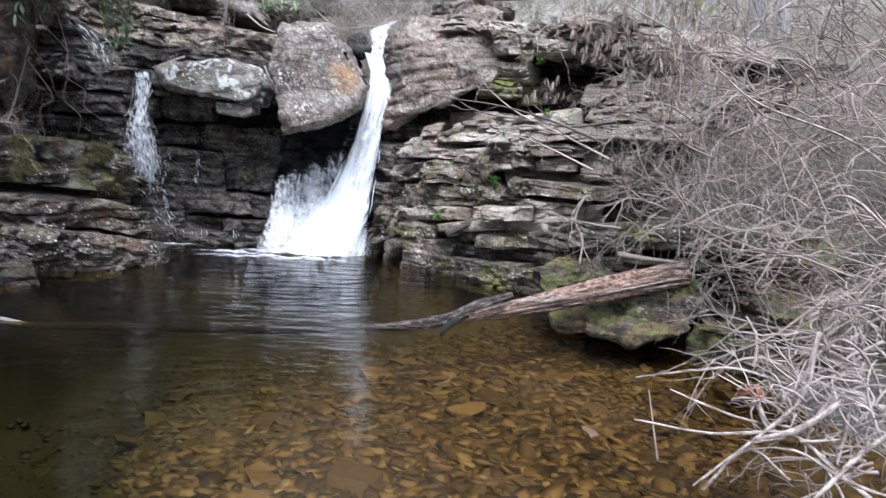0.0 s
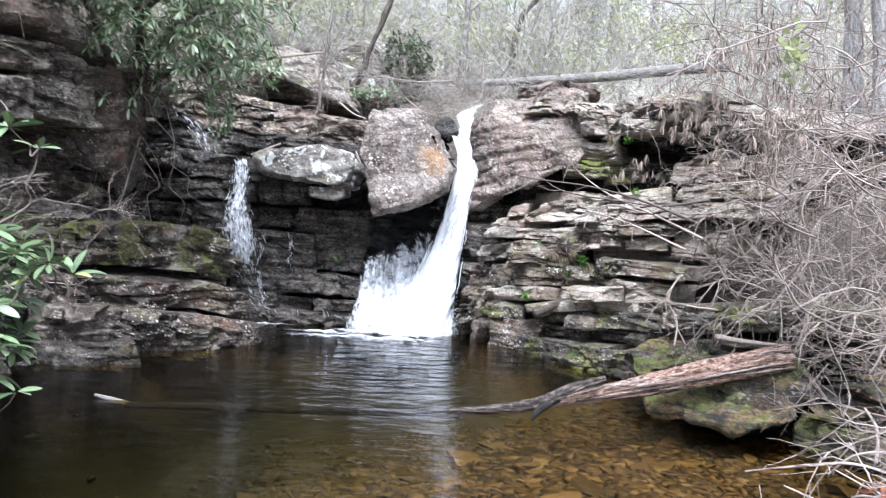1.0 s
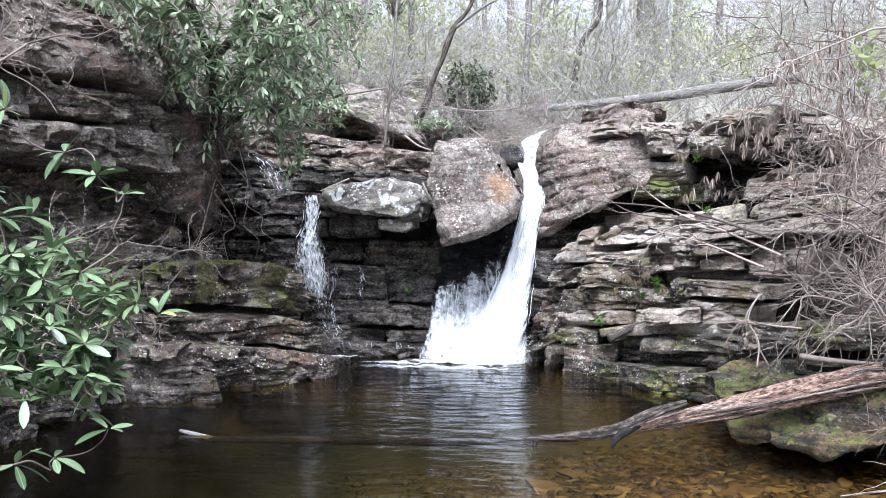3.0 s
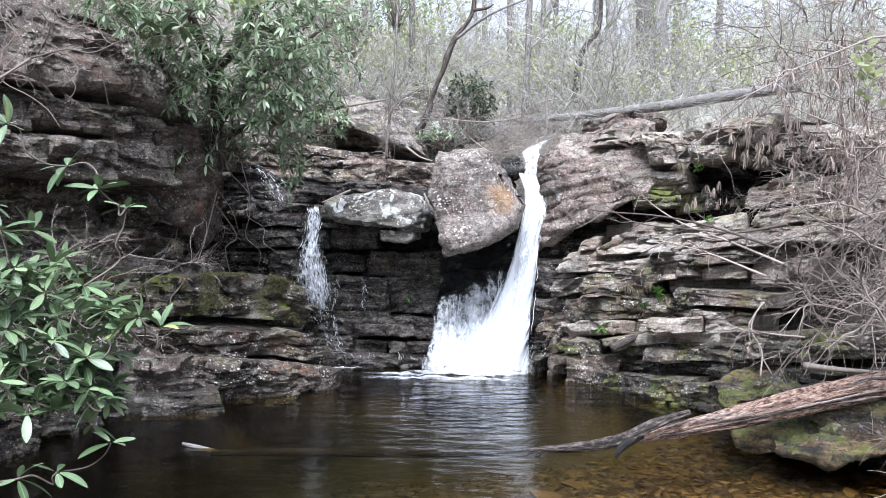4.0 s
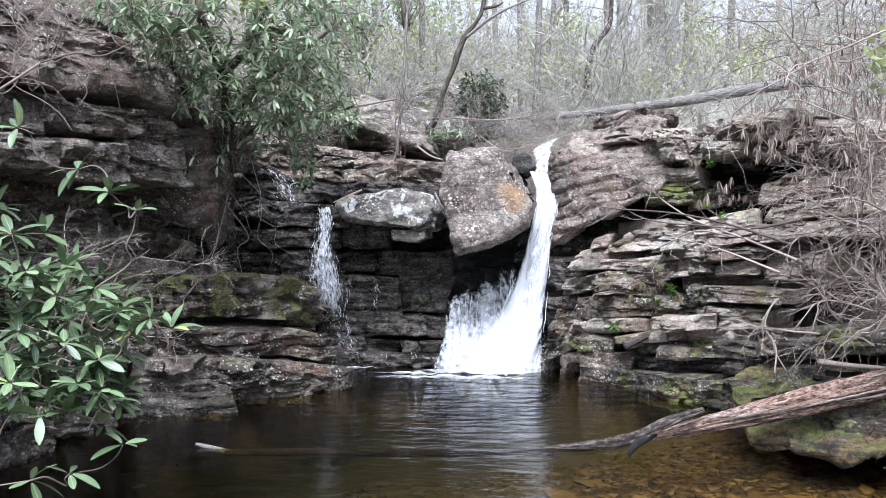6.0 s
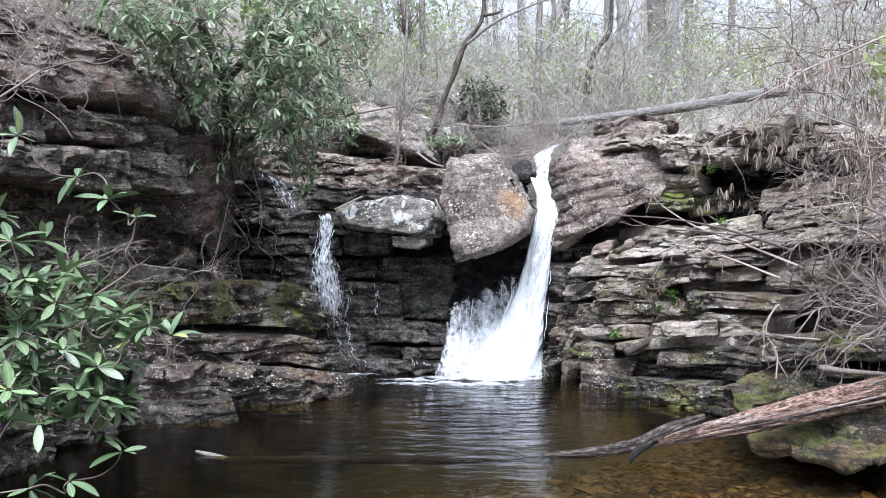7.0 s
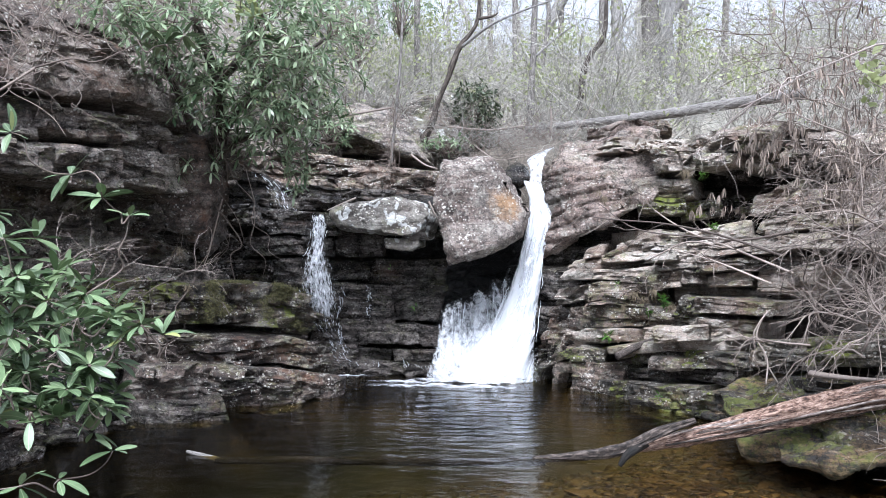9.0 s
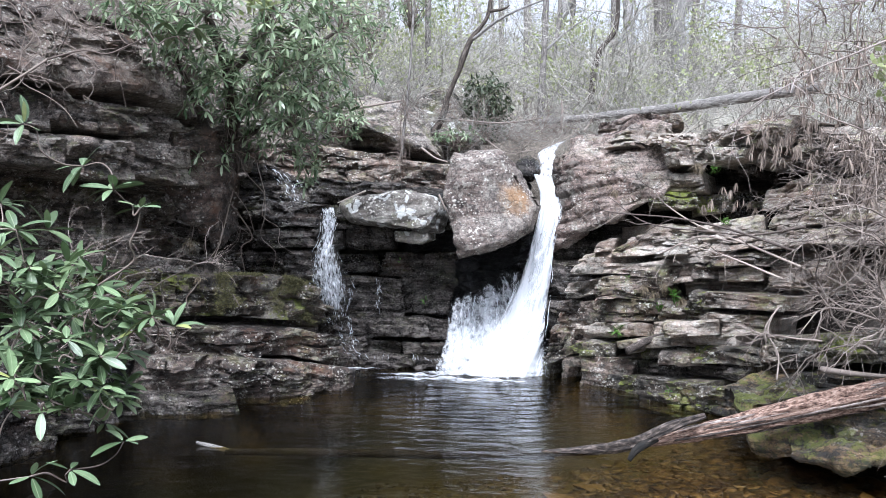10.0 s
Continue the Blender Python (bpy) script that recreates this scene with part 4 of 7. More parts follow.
lichen_block = boulder("lichen_block", [(-1.403, 10.42, 2.132), (-1.195, 10.35, 2.261), (-0.619, 10.3, 2.302), (-0.093, 10.3, 2.25), (-0.005, 10.25, 2.065), (-0.12, 10.2, 1.802), (-0.358, 10.15, 1.765), (-0.845, 10.2, 1.838), (-1.313, 10.35, 1.923)], 0.95, 0.7, ROCK_LICHEN, 6, 0.04, 71, 0.02, 0.045, 1)
lichen_block.parent = back
low_block = boulder("lower_block", [(-0.71, 10.35, 1.805), (-0.203, 10.35, 1.805), (-0.188, 10.3, 1.687), (-0.312, 10.3, 1.614), (-0.681, 10.35, 1.644)], 0.9, 0.6, ROCK_LICHEN, 5, 0.03, 74, 0.015, 0.05, 1)
low_block.parent = back
for front, sd in (([(-1.74, 12.60, 3.22), (-1.79, 12.70, 3.66), (-1.32, 12.90, 3.92), (-0.764, 12.80, 3.67), (-0.663, 12.60, 3.22)], 3), ([(-0.742, 13.20, 3.58), (-0.586, 13.30, 3.97), (-0.134, 13.30, 3.84), (-0.087, 13.20, 3.5)], 9),
                  ([(-0.177, 12.90, 3.25), (-0.085, 13.00, 3.63), (0.332, 13.10, 3.74), (0.601, 12.90, 3.36)], 12), ([(-0.045, 14.50, 4.1), (0.059, 14.60, 4.55), (0.318, 14.60, 4.51), (0.366, 14.50, 4.1)], 15), ([(-1.65, 14.20, 4.23), (-1.46, 14.30, 4.58), (-0.955, 14.30, 4.47), (-0.849, 14.20, 4.15)], 18)):
    tagged(boulder("boulder", front, 0.7, 0.7, ROCK_LICHEN, 3, 0.06, sd), "pale weathered boulder half buried in the slope", "boulder", "boulders on the slope")

# ---- right bank ----
MIX_RIGHT = (ROCK_RIGHT, ROCK_RIGHT, ROCK_FALL, ROCK_MOSS)
MIX_PALE = (ROCK_SLAB, ROCK_SLAB, ROCK_SLAB, ROCK_RIGHT)
MIX_LOW = (ROCK_RIGHT, ROCK_SLAB, ROCK_SLAB, ROCK_FALL)
bank = tagged(new("rock_bank_right"), "layered pale sandstone bank with ledges and deep recesses", "rock bank", kind="structure")
# big worn cap beside the fall, then its beds to the right
cap_rock = boulder("cap_rock", [(1.443, 10.75, 2.416), (1.513, 10.7, 2.807), (1.741, 11.2, 3.095), (1.952, 11.0, 3.208), (2.399, 10.9, 3.333), (2.987, 10.6, 3.284), (2.904, 9.95, 2.672), (2.653, 9.65, 2.31), (2.333, 9.8, 2.099), (1.954, 10.0, 1.925), (1.574, 10.3, 1.731), (1.402, 10.55, 1.6)], 0.9, 1.5, ROCK_CAP, 6, 0.1, 21, 0.05, 0.035, 1, 0.08)
cap_rock.parent = bank
bed(bank, [(2.2, 11.7, 3.29, 3.49), (2.76, 11.6, 3.31, 3.54), (3.36, 11.4, 3.3, 3.57)], 1.0, (ROCK_CAP, ROCK_FALL), R, (0.5, 0.9), 0.06, 0.02, 0.08, 0.05, 0.008)
bed(bank, [(2.07, 10.6, 2.95, 3.12), (2.52, 10.3, 2.94, 3.13), (2.89, 9.8, 2.85, 3.13), (3.4, 9.3, 2.79, 3.1), (4.09, 8.8, 2.75, 3.06), (4.56, 8.2, 2.68, 3.0)], 1.8, MIX_PALE, R, (0.25, 0.7), 0.1, 0.03, 0.07, 0.05, 0.04, tilt=1.1)
bed(bank, [(2.65, 9.75, 2.58, 2.86), (3.04, 9.5, 2.58, 2.81), (3.43, 9.2, 2.6, 2.77)], 1.2, MIX_RIGHT, R, (0.2, 0.45), 0.1, 0.02, 0.07, 0.04, 0.04, tilt=0.3)
bed(bank, [(2.56, 9.65, 2.31, 2.57), (3.02, 9.5, 2.33, 2.57)], 1.0, MIX_RIGHT, R, (0.18, 0.35), 0.09, 0.02, 0.06, 0.04, tilt=0.2)
bed(bank, [(2.45, 9.7, 2.05, 2.33), (2.96, 9.45, 2.07, 2.32)], 1.0, MIX_RIGHT, R, (0.18, 0.4), 0.09, 0.02, 0.06, 0.04, tilt=0.2)
bed(bank, [(3.58, 9.8, 2.57, 2.81), (4.19, 9.3, 2.54, 2.79), (4.89, 8.8, 2.48, 2.75)], 0.8, (ROCK_FALL, ROCK_WET_SHADE, ROCK_RIGHT), R, (0.25, 0.6), 0.12, 0.03, 0.07, 0.04)
bed(bank, [(2.96, 9.7, 2.04, 2.22), (3.48, 9.5, 2.07, 2.3), (4.06, 9.0, 2.11, 2.38), (4.56, 8.2, 2.07, 2.42)], 1.0, MIX_RIGHT, R, (0.3, 0.8), 0.1, 0.03, 0.06, 0.04, tilt=0.7)
# back of the recesses, darkened in colour to read as shade
bed(bank, [(3.49, 10.80, 2.53, 3.06), (4.41, 10.10, 2.46, 2.96), (5.22, 9.4, 2.4, 2.86), (6.65, 8.4, 2.3, 2.75)], 0.9, ROCK_WET_SHADE, R, (0.5, 0.9), 0.08)
bed(bank, [(1.47, 11.20, 1.61, 1.97), (2.75, 10.60, 1.76, 2.29), (4.19, 9.6, 1.74, 2.35), (6.17, 7.8, 1.7, 2.2)], 0.8, ROCK_WET_SHADE, R, (0.5, 0.9), 0.08)
# middle ledge: stepped pale slabs
bed(bank, [(1.85, 9.85, 1.53, 1.67), (2.29, 9.35, 1.63, 1.79), (2.68, 9.1, 1.7, 1.87), (3.27, 8.75, 1.77, 1.96), (3.79, 8.4, 1.85, 2.07), (4.4, 7.9, 1.9, 2.17)], 1.6, MIX_PALE, R, (0.25, 0.7), 0.1, 0.025, 0.06, 0.03, 0.025, tilt=1.2)
bed(bank, [(1.52, 9.95, 1.39, 1.56), (1.99, 9.5, 1.45, 1.63), (2.64, 8.95, 1.55, 1.72), (3.31, 8.55, 1.61, 1.8), (3.83, 8.1, 1.67, 1.87), (4.34, 7.8, 1.71, 1.91)], 1.6, MIX_PALE, R, (0.25, 0.8), 0.1, 0.025, 0.06, 0.03, 0.025, tilt=1.3)
bed(bank, [(1.51, 9.85, 1.24, 1.42), (1.99, 9.5, 1.29, 1.48), (2.65, 8.98, 1.38, 1.56), (3.37, 8.55, 1.43, 1.63), (3.89, 8.1, 1.47, 1.69)], 1.6, MIX_PALE, R, (0.2, 0.6), 0.12, 0.025, 0.06, 0.03, 0.025, tilt=1.1)
bed(bank, [(1.44, 9.9, 0.98, 1.26), (1.87, 9.55, 1.07, 1.31), (2.39, 9.2, 1.17, 1.38), (2.94, 8.88, 1.23, 1.42), (3.43, 8.55, 1.23, 1.46), (3.88, 8.2, 1.25, 1.49)], 1.6, MIX_PALE, R, (0.3, 0.8), 0.1, 0.025, 0.06, 0.03, 0.025, tilt=0.7)
bed(bank, [(1.38, 10.20, 0.744, 1.18), (1.88, 9.6, 0.996, 1.27), (2.5, 9.2, 1.05, 1.34), (2.85, 9.45, 1.06, 1.35), (3.6, 9.05, 1.11, 1.35), (4.1, 8.5, 1.14, 1.34)], 1.4, MIX_LOW, R, (0.4, 0.9), 0.13, 0.012, 0.04, gap=0.15, tilt=0.35)
bed(bank, [(1.34, 10.20, 0.455, 0.853), (1.81, 9.6, 0.724, 1.01), (2.3, 9.0, 0.79, 1.05), (2.84, 8.4, 0.81, 0.96), (3.21, 8.0, 0.83, 0.96)], 1.2, MIX_LOW, R, (0.3, 0.8), 0.13, 0.012, 0.045, gap=0.25, tilt=0.35)
bed(bank, [(2.6, 8.6, 0.93, 1.11), (2.97, 8.3, 0.95, 1.13), (3.35, 7.93, 0.97, 1.14)], 0.7, MIX_RIGHT, R, (0.3, 0.5), 0.05)
bed(bank, [(1.31, 10.30, 0.153, 0.518), (1.81, 9.6, 0.486, 0.738), (2.4, 8.55, 0.63, 0.82), (3.2, 7.95, 0.75, 0.92)], 1.2, MIX_LOW, R, (0.3, 0.7), 0.13, 0.012, 0.04, gap=0.3, tilt=0.35)
bed(bank, [(1.95, 9, 0.445, 0.553), (2.53, 8.6, 0.518, 0.676), (3, 8.2, 0.6, 0.74)], 1.2, MIX_LOW, R, (0.4, 0.9), 0.13, 0.008, 0.02, 0.02, gap=0.5)
bed(bank, [(1.31, 10.30, 0.007, 0.167), (1.72, 9.5, 0.316, 0.518), (2.27, 9, 0.329, 0.469), (3, 8.2, 0.466, 0.623), (3.34, 7.9, 0.478, 0.646)], 1.2, (ROCK_FALL, ROCK_TURF, ROCK_MOSS), R, (0.3, 0.8), 0.13, 0.01, 0.03, gap=0.5)
bed(bank, [(1.51, 9.9, 0.032, 0.277), (1.99, 9.2, 0.139, 0.342), (2.53, 8.6, 0.17, 0.384), (3.04, 8, 0.181, 0.476)], 1.2, (ROCK_WET_SHADE, ROCK_WET_SHADE, ROCK_FALL), R, (0.4, 0.9), 0.13, 0.01, 0.03, gap=0.5)
bed(bank, [(1.86, 9.2, -0.023, 0.159), (2.23, 8.6, -0.054, 0.202), (2.53, 8, -0.033, 0.262), (2.89, 7.6, 0.009, 0.305)], 1.0, (ROCK_TURF, ROCK_WET_SHADE, ROCK_MOSS), R, (0.4, 0.8), 0.06, 0.01, 0.03)
bed(bank, [(2.08, 8.5, -0.095, 0.097), (2.41, 8, -0.055, 0.149), (2.73, 7.6, -0.045, 0.198)], 1.0, (ROCK_TURF, ROCK_TURF, ROCK_OCHRE), R, (0.3, 0.6), 0.06, 0.01, 0.03)
bed(bank, [(2.07, 8.95, 0.44, 0.58), (2.51, 8.5, 0.55, 0.69), (2.98, 8.15, 0.62, 0.75)], 0.7, ROCK_SLAB, R, (0.3, 0.6), 0.05, 0.012, 0.04, 0.02, 0.02, gap=0.1, tilt=0.9)
bed(bank, [(2.23, 8.6, 0.33, 0.46), (2.6, 8.2, 0.39, 0.54), (2.97, 7.8, 0.44, 0.6)], 0.7, (ROCK_MOSS, ROCK_SLAB, ROCK_RIGHT), R, (0.25, 0.5), 0.06, 0.015, 0.05, 0.03, 0.02, gap=0.1, tilt=0.8)
# dark wet rock beside the fall
bed(bank, [(1.32, 10.75, 1.39, 1.73), (1.68, 10.50, 1.45, 1.72), (1.95, 10.35, 1.48, 1.72)], 0.8, ROCK_WET_SHADE, R, (0.3, 0.6), 0.05, 0.01, 0.05, 0.05)
bed(bank, [(1.28, 10.60, 0.862, 1.4), (1.57, 10.30, 0.955, 1.45), (1.83, 10.10, 1, 1.47)], 0.8, ROCK_WET_SHADE, R, (0.3, 0.6), 0.05, 0.01, 0.05, 0.05)
bed(bank, [(1.27, 10.50, 0.423, 0.899), (1.52, 10.20, 0.513, 0.975), (1.8, 9.95, 0.587, 1.02)], 0.8, ROCK_WET_SHADE, R, (0.3, 0.6), 0.05, 0.01, 0.05, 0.05)
bed(bank, [(1.27, 10.40, -0.067, 0.463), (1.5, 10.10, -0.021, 0.538), (1.77, 9.8, 0.026, 0.609)], 0.8, ROCK_WET_SHADE, R, (0.3, 0.6), 0.05, 0.01, 0.05, 0.05)
# near slabs under the dead brush
bed(bank, [(2.94, 7.4, 0.574, 0.821), (3.26, 6.9, 0.64, 0.885), (3.56, 6.4, 0.684, 0.911), (4.29, 5.4, 0.743, 0.973)], 1.8, (ROCK_MOSS, ROCK_OCHRE), R, (0.8, 1.6), 0.05, 0.01, 0.03, 0.04)
bed(bank, [(3.23, 7.9, 0.198, 0.478), (3.84, 6.9, 0.37, 0.614), (4.6, 5.8, 0.517, 0.722)], 1.0, ROCK_WET_SHADE, R, (0.6, 1.2), 0.05)
bed(bank, [(2.72, 7.3, 0.19, 0.397), (3.02, 6.9, 0.264, 0.519), (3.51, 6.3, 0.34, 0.608), (4.28, 5.4, 0.436, 0.666)], 1.4, ROCK_OCHRE, R, (0.6, 1.3), 0.05, 0.01, 0.05, 0.05)
bed(bank, [(3.3, 5.5, 0.23, 0.48), (3.5, 5.1, 0.211, 0.501), (3.65, 4.6, 0.147, 0.474)], 1.3, ROCK_OCHRE, R, (0.7, 1.4), 0.05, 0.01, 0.06, 0.06, 0.03, tilt=0.5)
bed(bank, [(3.2, 5.5, -0.03, 0.229), (3.45, 5.1, -0.042, 0.211), (3.6, 4.6, -0.114, 0.147)], 1.2, (ROCK_OCHRE, ROCK_OCHRE, ROCK_MOSS), R, (0.6, 1.2), 0.06, 0.015, 0.05, 0.05, 0.03)
# black strip paints the shadow under the mossy boulders
bed(bank, [(2.6, 6.45, -0.15, 0.04), (2.78, 6.15, -0.12, 0.12), (3.09, 5.9, -0.1, 0.2), (3.44, 5.65, -0.09, 0.29)], 0.8, ROCK_SHADE, R, (0.5, 1.0), 0.04)
# rounded mossy boulders under the log
for front, sd in (([(2.431, 6.3, 0.102), (2.49, 6.35, 0.239), (2.672, 6.3, 0.33), (2.915, 6.15, 0.378), (3.014, 6.05, 0.29), (2.923, 5.95, 0.184), (2.632, 6.0, 0.04), (2.498, 6.2, -0.011)], 81), ([(2.576, 5.95, 0.112), (2.756, 5.9, 0.183), (3.013, 5.75, 0.26), (3.254, 5.6, 0.326), (3.264, 5.45, 0.224), (3.013, 5.45, 0.127), (2.777, 5.6, 0.119), (2.586, 5.8, 0.091)], 82), ([(2.872, 5.95, 0.324), (3.117, 5.95, 0.484), (3.451, 5.8, 0.578), (3.492, 5.6, 0.386), (3.134, 5.6, 0.254), (2.895, 5.8, 0.232)], 83), ([(2.42, 6.75, 0.299), (2.874, 6.9, 0.467), (3.364, 6.8, 0.522), (3.346, 6.5, 0.402), (2.826, 6.45, 0.273), (2.446, 6.6, 0.22)], 84)):
    boulder("mossy_boulder", front, 0.95, 0.6, ROCK_OCHRE, 5, 0.08, sd, 0.05, 0.03, 1, 0.04).parent = bank

# ---- waterfall ----
fall = empty("waterfall", (0.824, 10.10, 0.024), "white waterfall pouring between boulders into the pool", "waterfall")


def chute(name, rows, mat, parent, seed, puff=0.06, nv=30, fray=0.18, head=3):
    """Falling water: rows of (left point, right point) from top to foot, bulging towards the viewer, thin at its sides."""
    left, right = smooth_path([a for a, b in rows], 14), smooth_path([b for a, b in rows], 14)
    n = len(left)
    s = np.linspace(0, 1, nv)
    v = left[:, None] * (1 - s[None, :, None]) + right[:, None] * s[None, :, None]
    run = np.concatenate([[0], np.cumsum(np.linalg.norm(np.diff((left + right) / 2, axis=0), axis=1))])
    wid = np.linalg.norm(right - left, axis=1)
    uv = np.stack([(s[None] - 0.5) * wid[:, None] + seed, np.repeat(run[:, None], nv, 1)], 2).reshape(-1, 2)
    q = np.concatenate([uv * (9, 1.2), np.full((len(uv), 1), seed)], 1)
    d = (fbm(q, 4, seed) * puff).reshape(n, nv) + np.sin(s * math.pi)[None] * wid[:, None] * 0.16
    v = v.copy()
    v[:, :, 1] -= d
    v[:, :, 0] += (vnoise(q * 0.7 + 9, seed + 1) * puff * 0.7).reshape(n, nv)
    v[:, :, 2] += (vnoise(q * 1.3 + 5, seed + 2) * puff * 0.4).reshape(n, nv)
    ob = mesh_ob(name, v.reshape(-1, 3), grid_faces(n, nv), mat, parent, uv=uv)
    side = np.clip(np.minimum(s, 1 - s) / fray, 0, 1)
    body = np.repeat(side[None], n, 0) * np.clip(np.linspace(0, n - 1, n) / head + 0.2 * (head > 3) * np.sin(s * 40 + seed).mean(), 0.3 if head == 3 else 0.0, 1)[:, None]
    ob.data.attributes.new("body", "FLOAT", "POINT").data.foreach_set("value", body.ravel().astype(np.float32))
    return ob


MAIN = [((1.19, 10.85, 2.58), (1.404, 10.8, 2.597)), ((1.25, 10.66, 2.334), (1.461, 10.6, 2.345)), ((1.215, 10.55, 2.034), (1.499, 10.5, 2.062)), ((1.107, 10.45, 1.637), (1.404, 10.4, 1.637)), ((0.998, 10.4, 1.268), (1.368, 10.35, 1.269)), ((0.869, 10.35, 0.968), (1.332, 10.3, 0.971)), ((0.695, 10.28, 0.63), (1.283, 10.2, 0.637)), ((0.399, 10.15, 0.317), (1.242, 10.1, 0.324)), ((0.109, 10.0, 0.0), (1.21, 9.95, 0.0))]
LIP = [((1.635, 13.2, 3.29), (2.01, 13.2, 3.421)), ((1.336, 12.0, 3.016), (1.68, 12.0, 3.13)), ((1.319, 11.4, 2.798), (1.55, 11.4, 2.86)), ((1.27, 10.9, 2.56), (1.44, 10.9, 2.61))]
chute("lip_stream", LIP, FOAM_LIP, fall, 2, 0.03)
chute("main_stream", MAIN, FOAM, fall, 3, 0.05)
chute("main_stream", [(np.array(a) + (-0.06, 0.05, 0), np.array(b) + (0.03, 0.05, 0)) for a, b in MAIN], FOAM_VEIL, fall, 13, 0.07, fray=0.4)
chute("main_stream", [(np.array(a) + (0.0, -0.07, 0), np.array(b) + (0.02, -0.07, 0)) for a, b in MAIN[3:]], FOAM_VEIL, fall, 14, 0.1, fray=0.45)
# side cascade: ragged strands over the ledge beside the main stream
SIDE_TOP = smooth_path([(0.159, 10.55, 0.822), (0.279, 10.57, 0.895), (0.431, 10.6, 0.968), (0.582, 10.62, 1.035), (0.748, 10.63, 1.117), (0.93, 10.65, 1.3)], 6)
SIDE = [((0.159, 10.55, 0.84), (0.93, 10.65, 1.3)), ((0.13, 10.48, 0.7), (0.93, 10.55, 0.95)), ((0.1, 10.42, 0.45), (0.9, 10.42, 0.5)), ((-0.05, 10.22, -0.01), (0.85, 10.22, -0.01))]
for k, u in enumerate((0.04, 0.14, 0.25, 0.37, 0.5, 0.62, 0.75, 0.88)):
    a = SIDE_TOP[int(u * (len(SIDE_TOP) - 1))] + (0, 0, N.uniform(0.0, 0.09))
    w = (0.075, 0.09, 0.11, 0.1, 0.13, 0.12, 0.13, 0.13)[k]
    slip = -0.1 + 0.2 * u
    chute("side_stream", [(a + (-w * 0.6, 0.02, -0.0), a + (w * 0.6, 0.02, 0.03)), (a + (-w * 0.8 + slip * 0.3, -0.06, -0.12), a + (w * 0.8 + slip * 0.3, -0.06, -0.1)),
                          ((a[0] - w + slip * 0.6, 10.42, a[2] * 0.55), (a[0] + w + slip * 0.6, 10.42, a[2] * 0.55)),
                          ((a[0] - w * 1.4 + slip, 10.3, a[2] * 0.25), (a[0] + w * 1.4 + slip, 10.3, a[2] * 0.25)), ((a[0] - w * 1.7 + slip * 1.5, 10.2, -0.01), (a[0] + w * 1.7 + slip, 10.2, -0.01))],
          FOAM_SIDE, fall, 50 + k, 0.07, 18, 0.45, 34)
chute("spray", [(np.array(a) + (-0.02, -0.1, 0.02), np.array(b) + (0.1, -0.1, 0.05)) for a, b in SIDE], FOAM_SPRAY, fall, 61, 0.1, 40, 0.3)
chute("spray", [((0.93, 10.62, 1.75), (1.14, 10.55, 1.8)), ((0.8, 10.6, 1.35), (1.08, 10.5, 1.4)), ((0.6, 10.5, 1.0), (1.0, 10.45, 1.0))], FOAM_SPRAY, fall, 62, 0.08, 24, 0.5)


def rill(name, rows, count, parent, seed, radius=(0.003, 0.009), slack=0.03, reach=(0.15, 0.5)):
    """A broken trickle: short wandering strands of water and beads between a left and a right edge."""
    rng = np.random.default_rng(seed)
    out, drops = [], []
    for _ in range(count):
        u = rng.uniform(0, 1)
        line = smooth_path([np.array(a) * (1 - u) + np.array(b) * u for a, b in rows], 14)
        n = len(line)
        i = int(rng.uniform(0, 0.9) * n)
        j = min(n, i + max(4, int(rng.uniform(*reach) * n)))
        if j - i < 4:
            continue
        drift = np.cumsum(rng.normal(0, slack * 0.22, (j - i, 3)), 0)
        seg = line[i:j] + drift + (0, -0.02 - rng.uniform(0, 0.05), 0)
        out.append((seg, (0.35 + np.abs(np.sin(np.linspace(0, rng.uniform(3, 9), len(seg)) + rng.uniform(0, 3)))) * rng.uniform(*radius)))
        for q in seg[:: 3]:
            drops.append(q + rng.normal(0, slack, 3))
    v, f = tube(out, 5)
    ob = stuff(name, v, f, DROPS, parent)
    q = np.array(drops)
    v, f = scatter((BEAD, BEAD_F), q, frames_from(rng.normal(0, 1, q.shape), np.zeros(len(q))), rng.uniform(0.0015, 0.0045, len(q)))
    stuff("drop", v, f, DROPS, parent)
    return ob


BEAD = np.array([(1, 0, 0), (-1, 0, 0), (0, 1, 0), (0, -1, 0), (0, 0, 1), (0, 0, -1)], float)
BEAD_F = np.array([(0, 2, 4), (2, 1, 4), (1, 3, 4), (3, 0, 4), (2, 0, 5), (1, 2, 5), (3, 1, 5), (0, 3, 5)])
T_UP = [((-1.61, 10.36, 2.11), (-1.47, 10.36, 2.11)), ((-1.62, 10.32, 1.91), (-1.4, 10.32, 1.91)), ((-1.64, 10.28, 1.68), (-1.43, 10.28, 1.68)), ((-1.74, 10.26, 1.46), (-1.34, 10.26, 1.46)), ((-1.79, 10.25, 1.19), (-1.23, 10.25, 1.18)), ((-1.77, 10.26, 0.967), (-1.18, 10.26, 0.965)), ((-1.72, 10.3, 0.774), (-1.22, 10.3, 0.773))]
T_LOW = [((-1.6, 10.26, 0.806), (-1.26, 10.26, 0.776)), ((-1.52, 10.20, 0.579), (-1.19, 10.20, 0.549)), ((-1.43, 10.12, 0.386), (-1.08, 10.12, 0.356)), ((-1.32, 10.00, 0.187), (-0.885, 10.00, 0.186))]
T_MID = [((-0.912, 10.50, 1.19), (-0.853, 10.50, 1.19)), ((-0.895, 10.46, 0.952), (-0.835, 10.46, 0.952)), ((-0.892, 10.42, 0.718), (-0.833, 10.42, 0.718))]
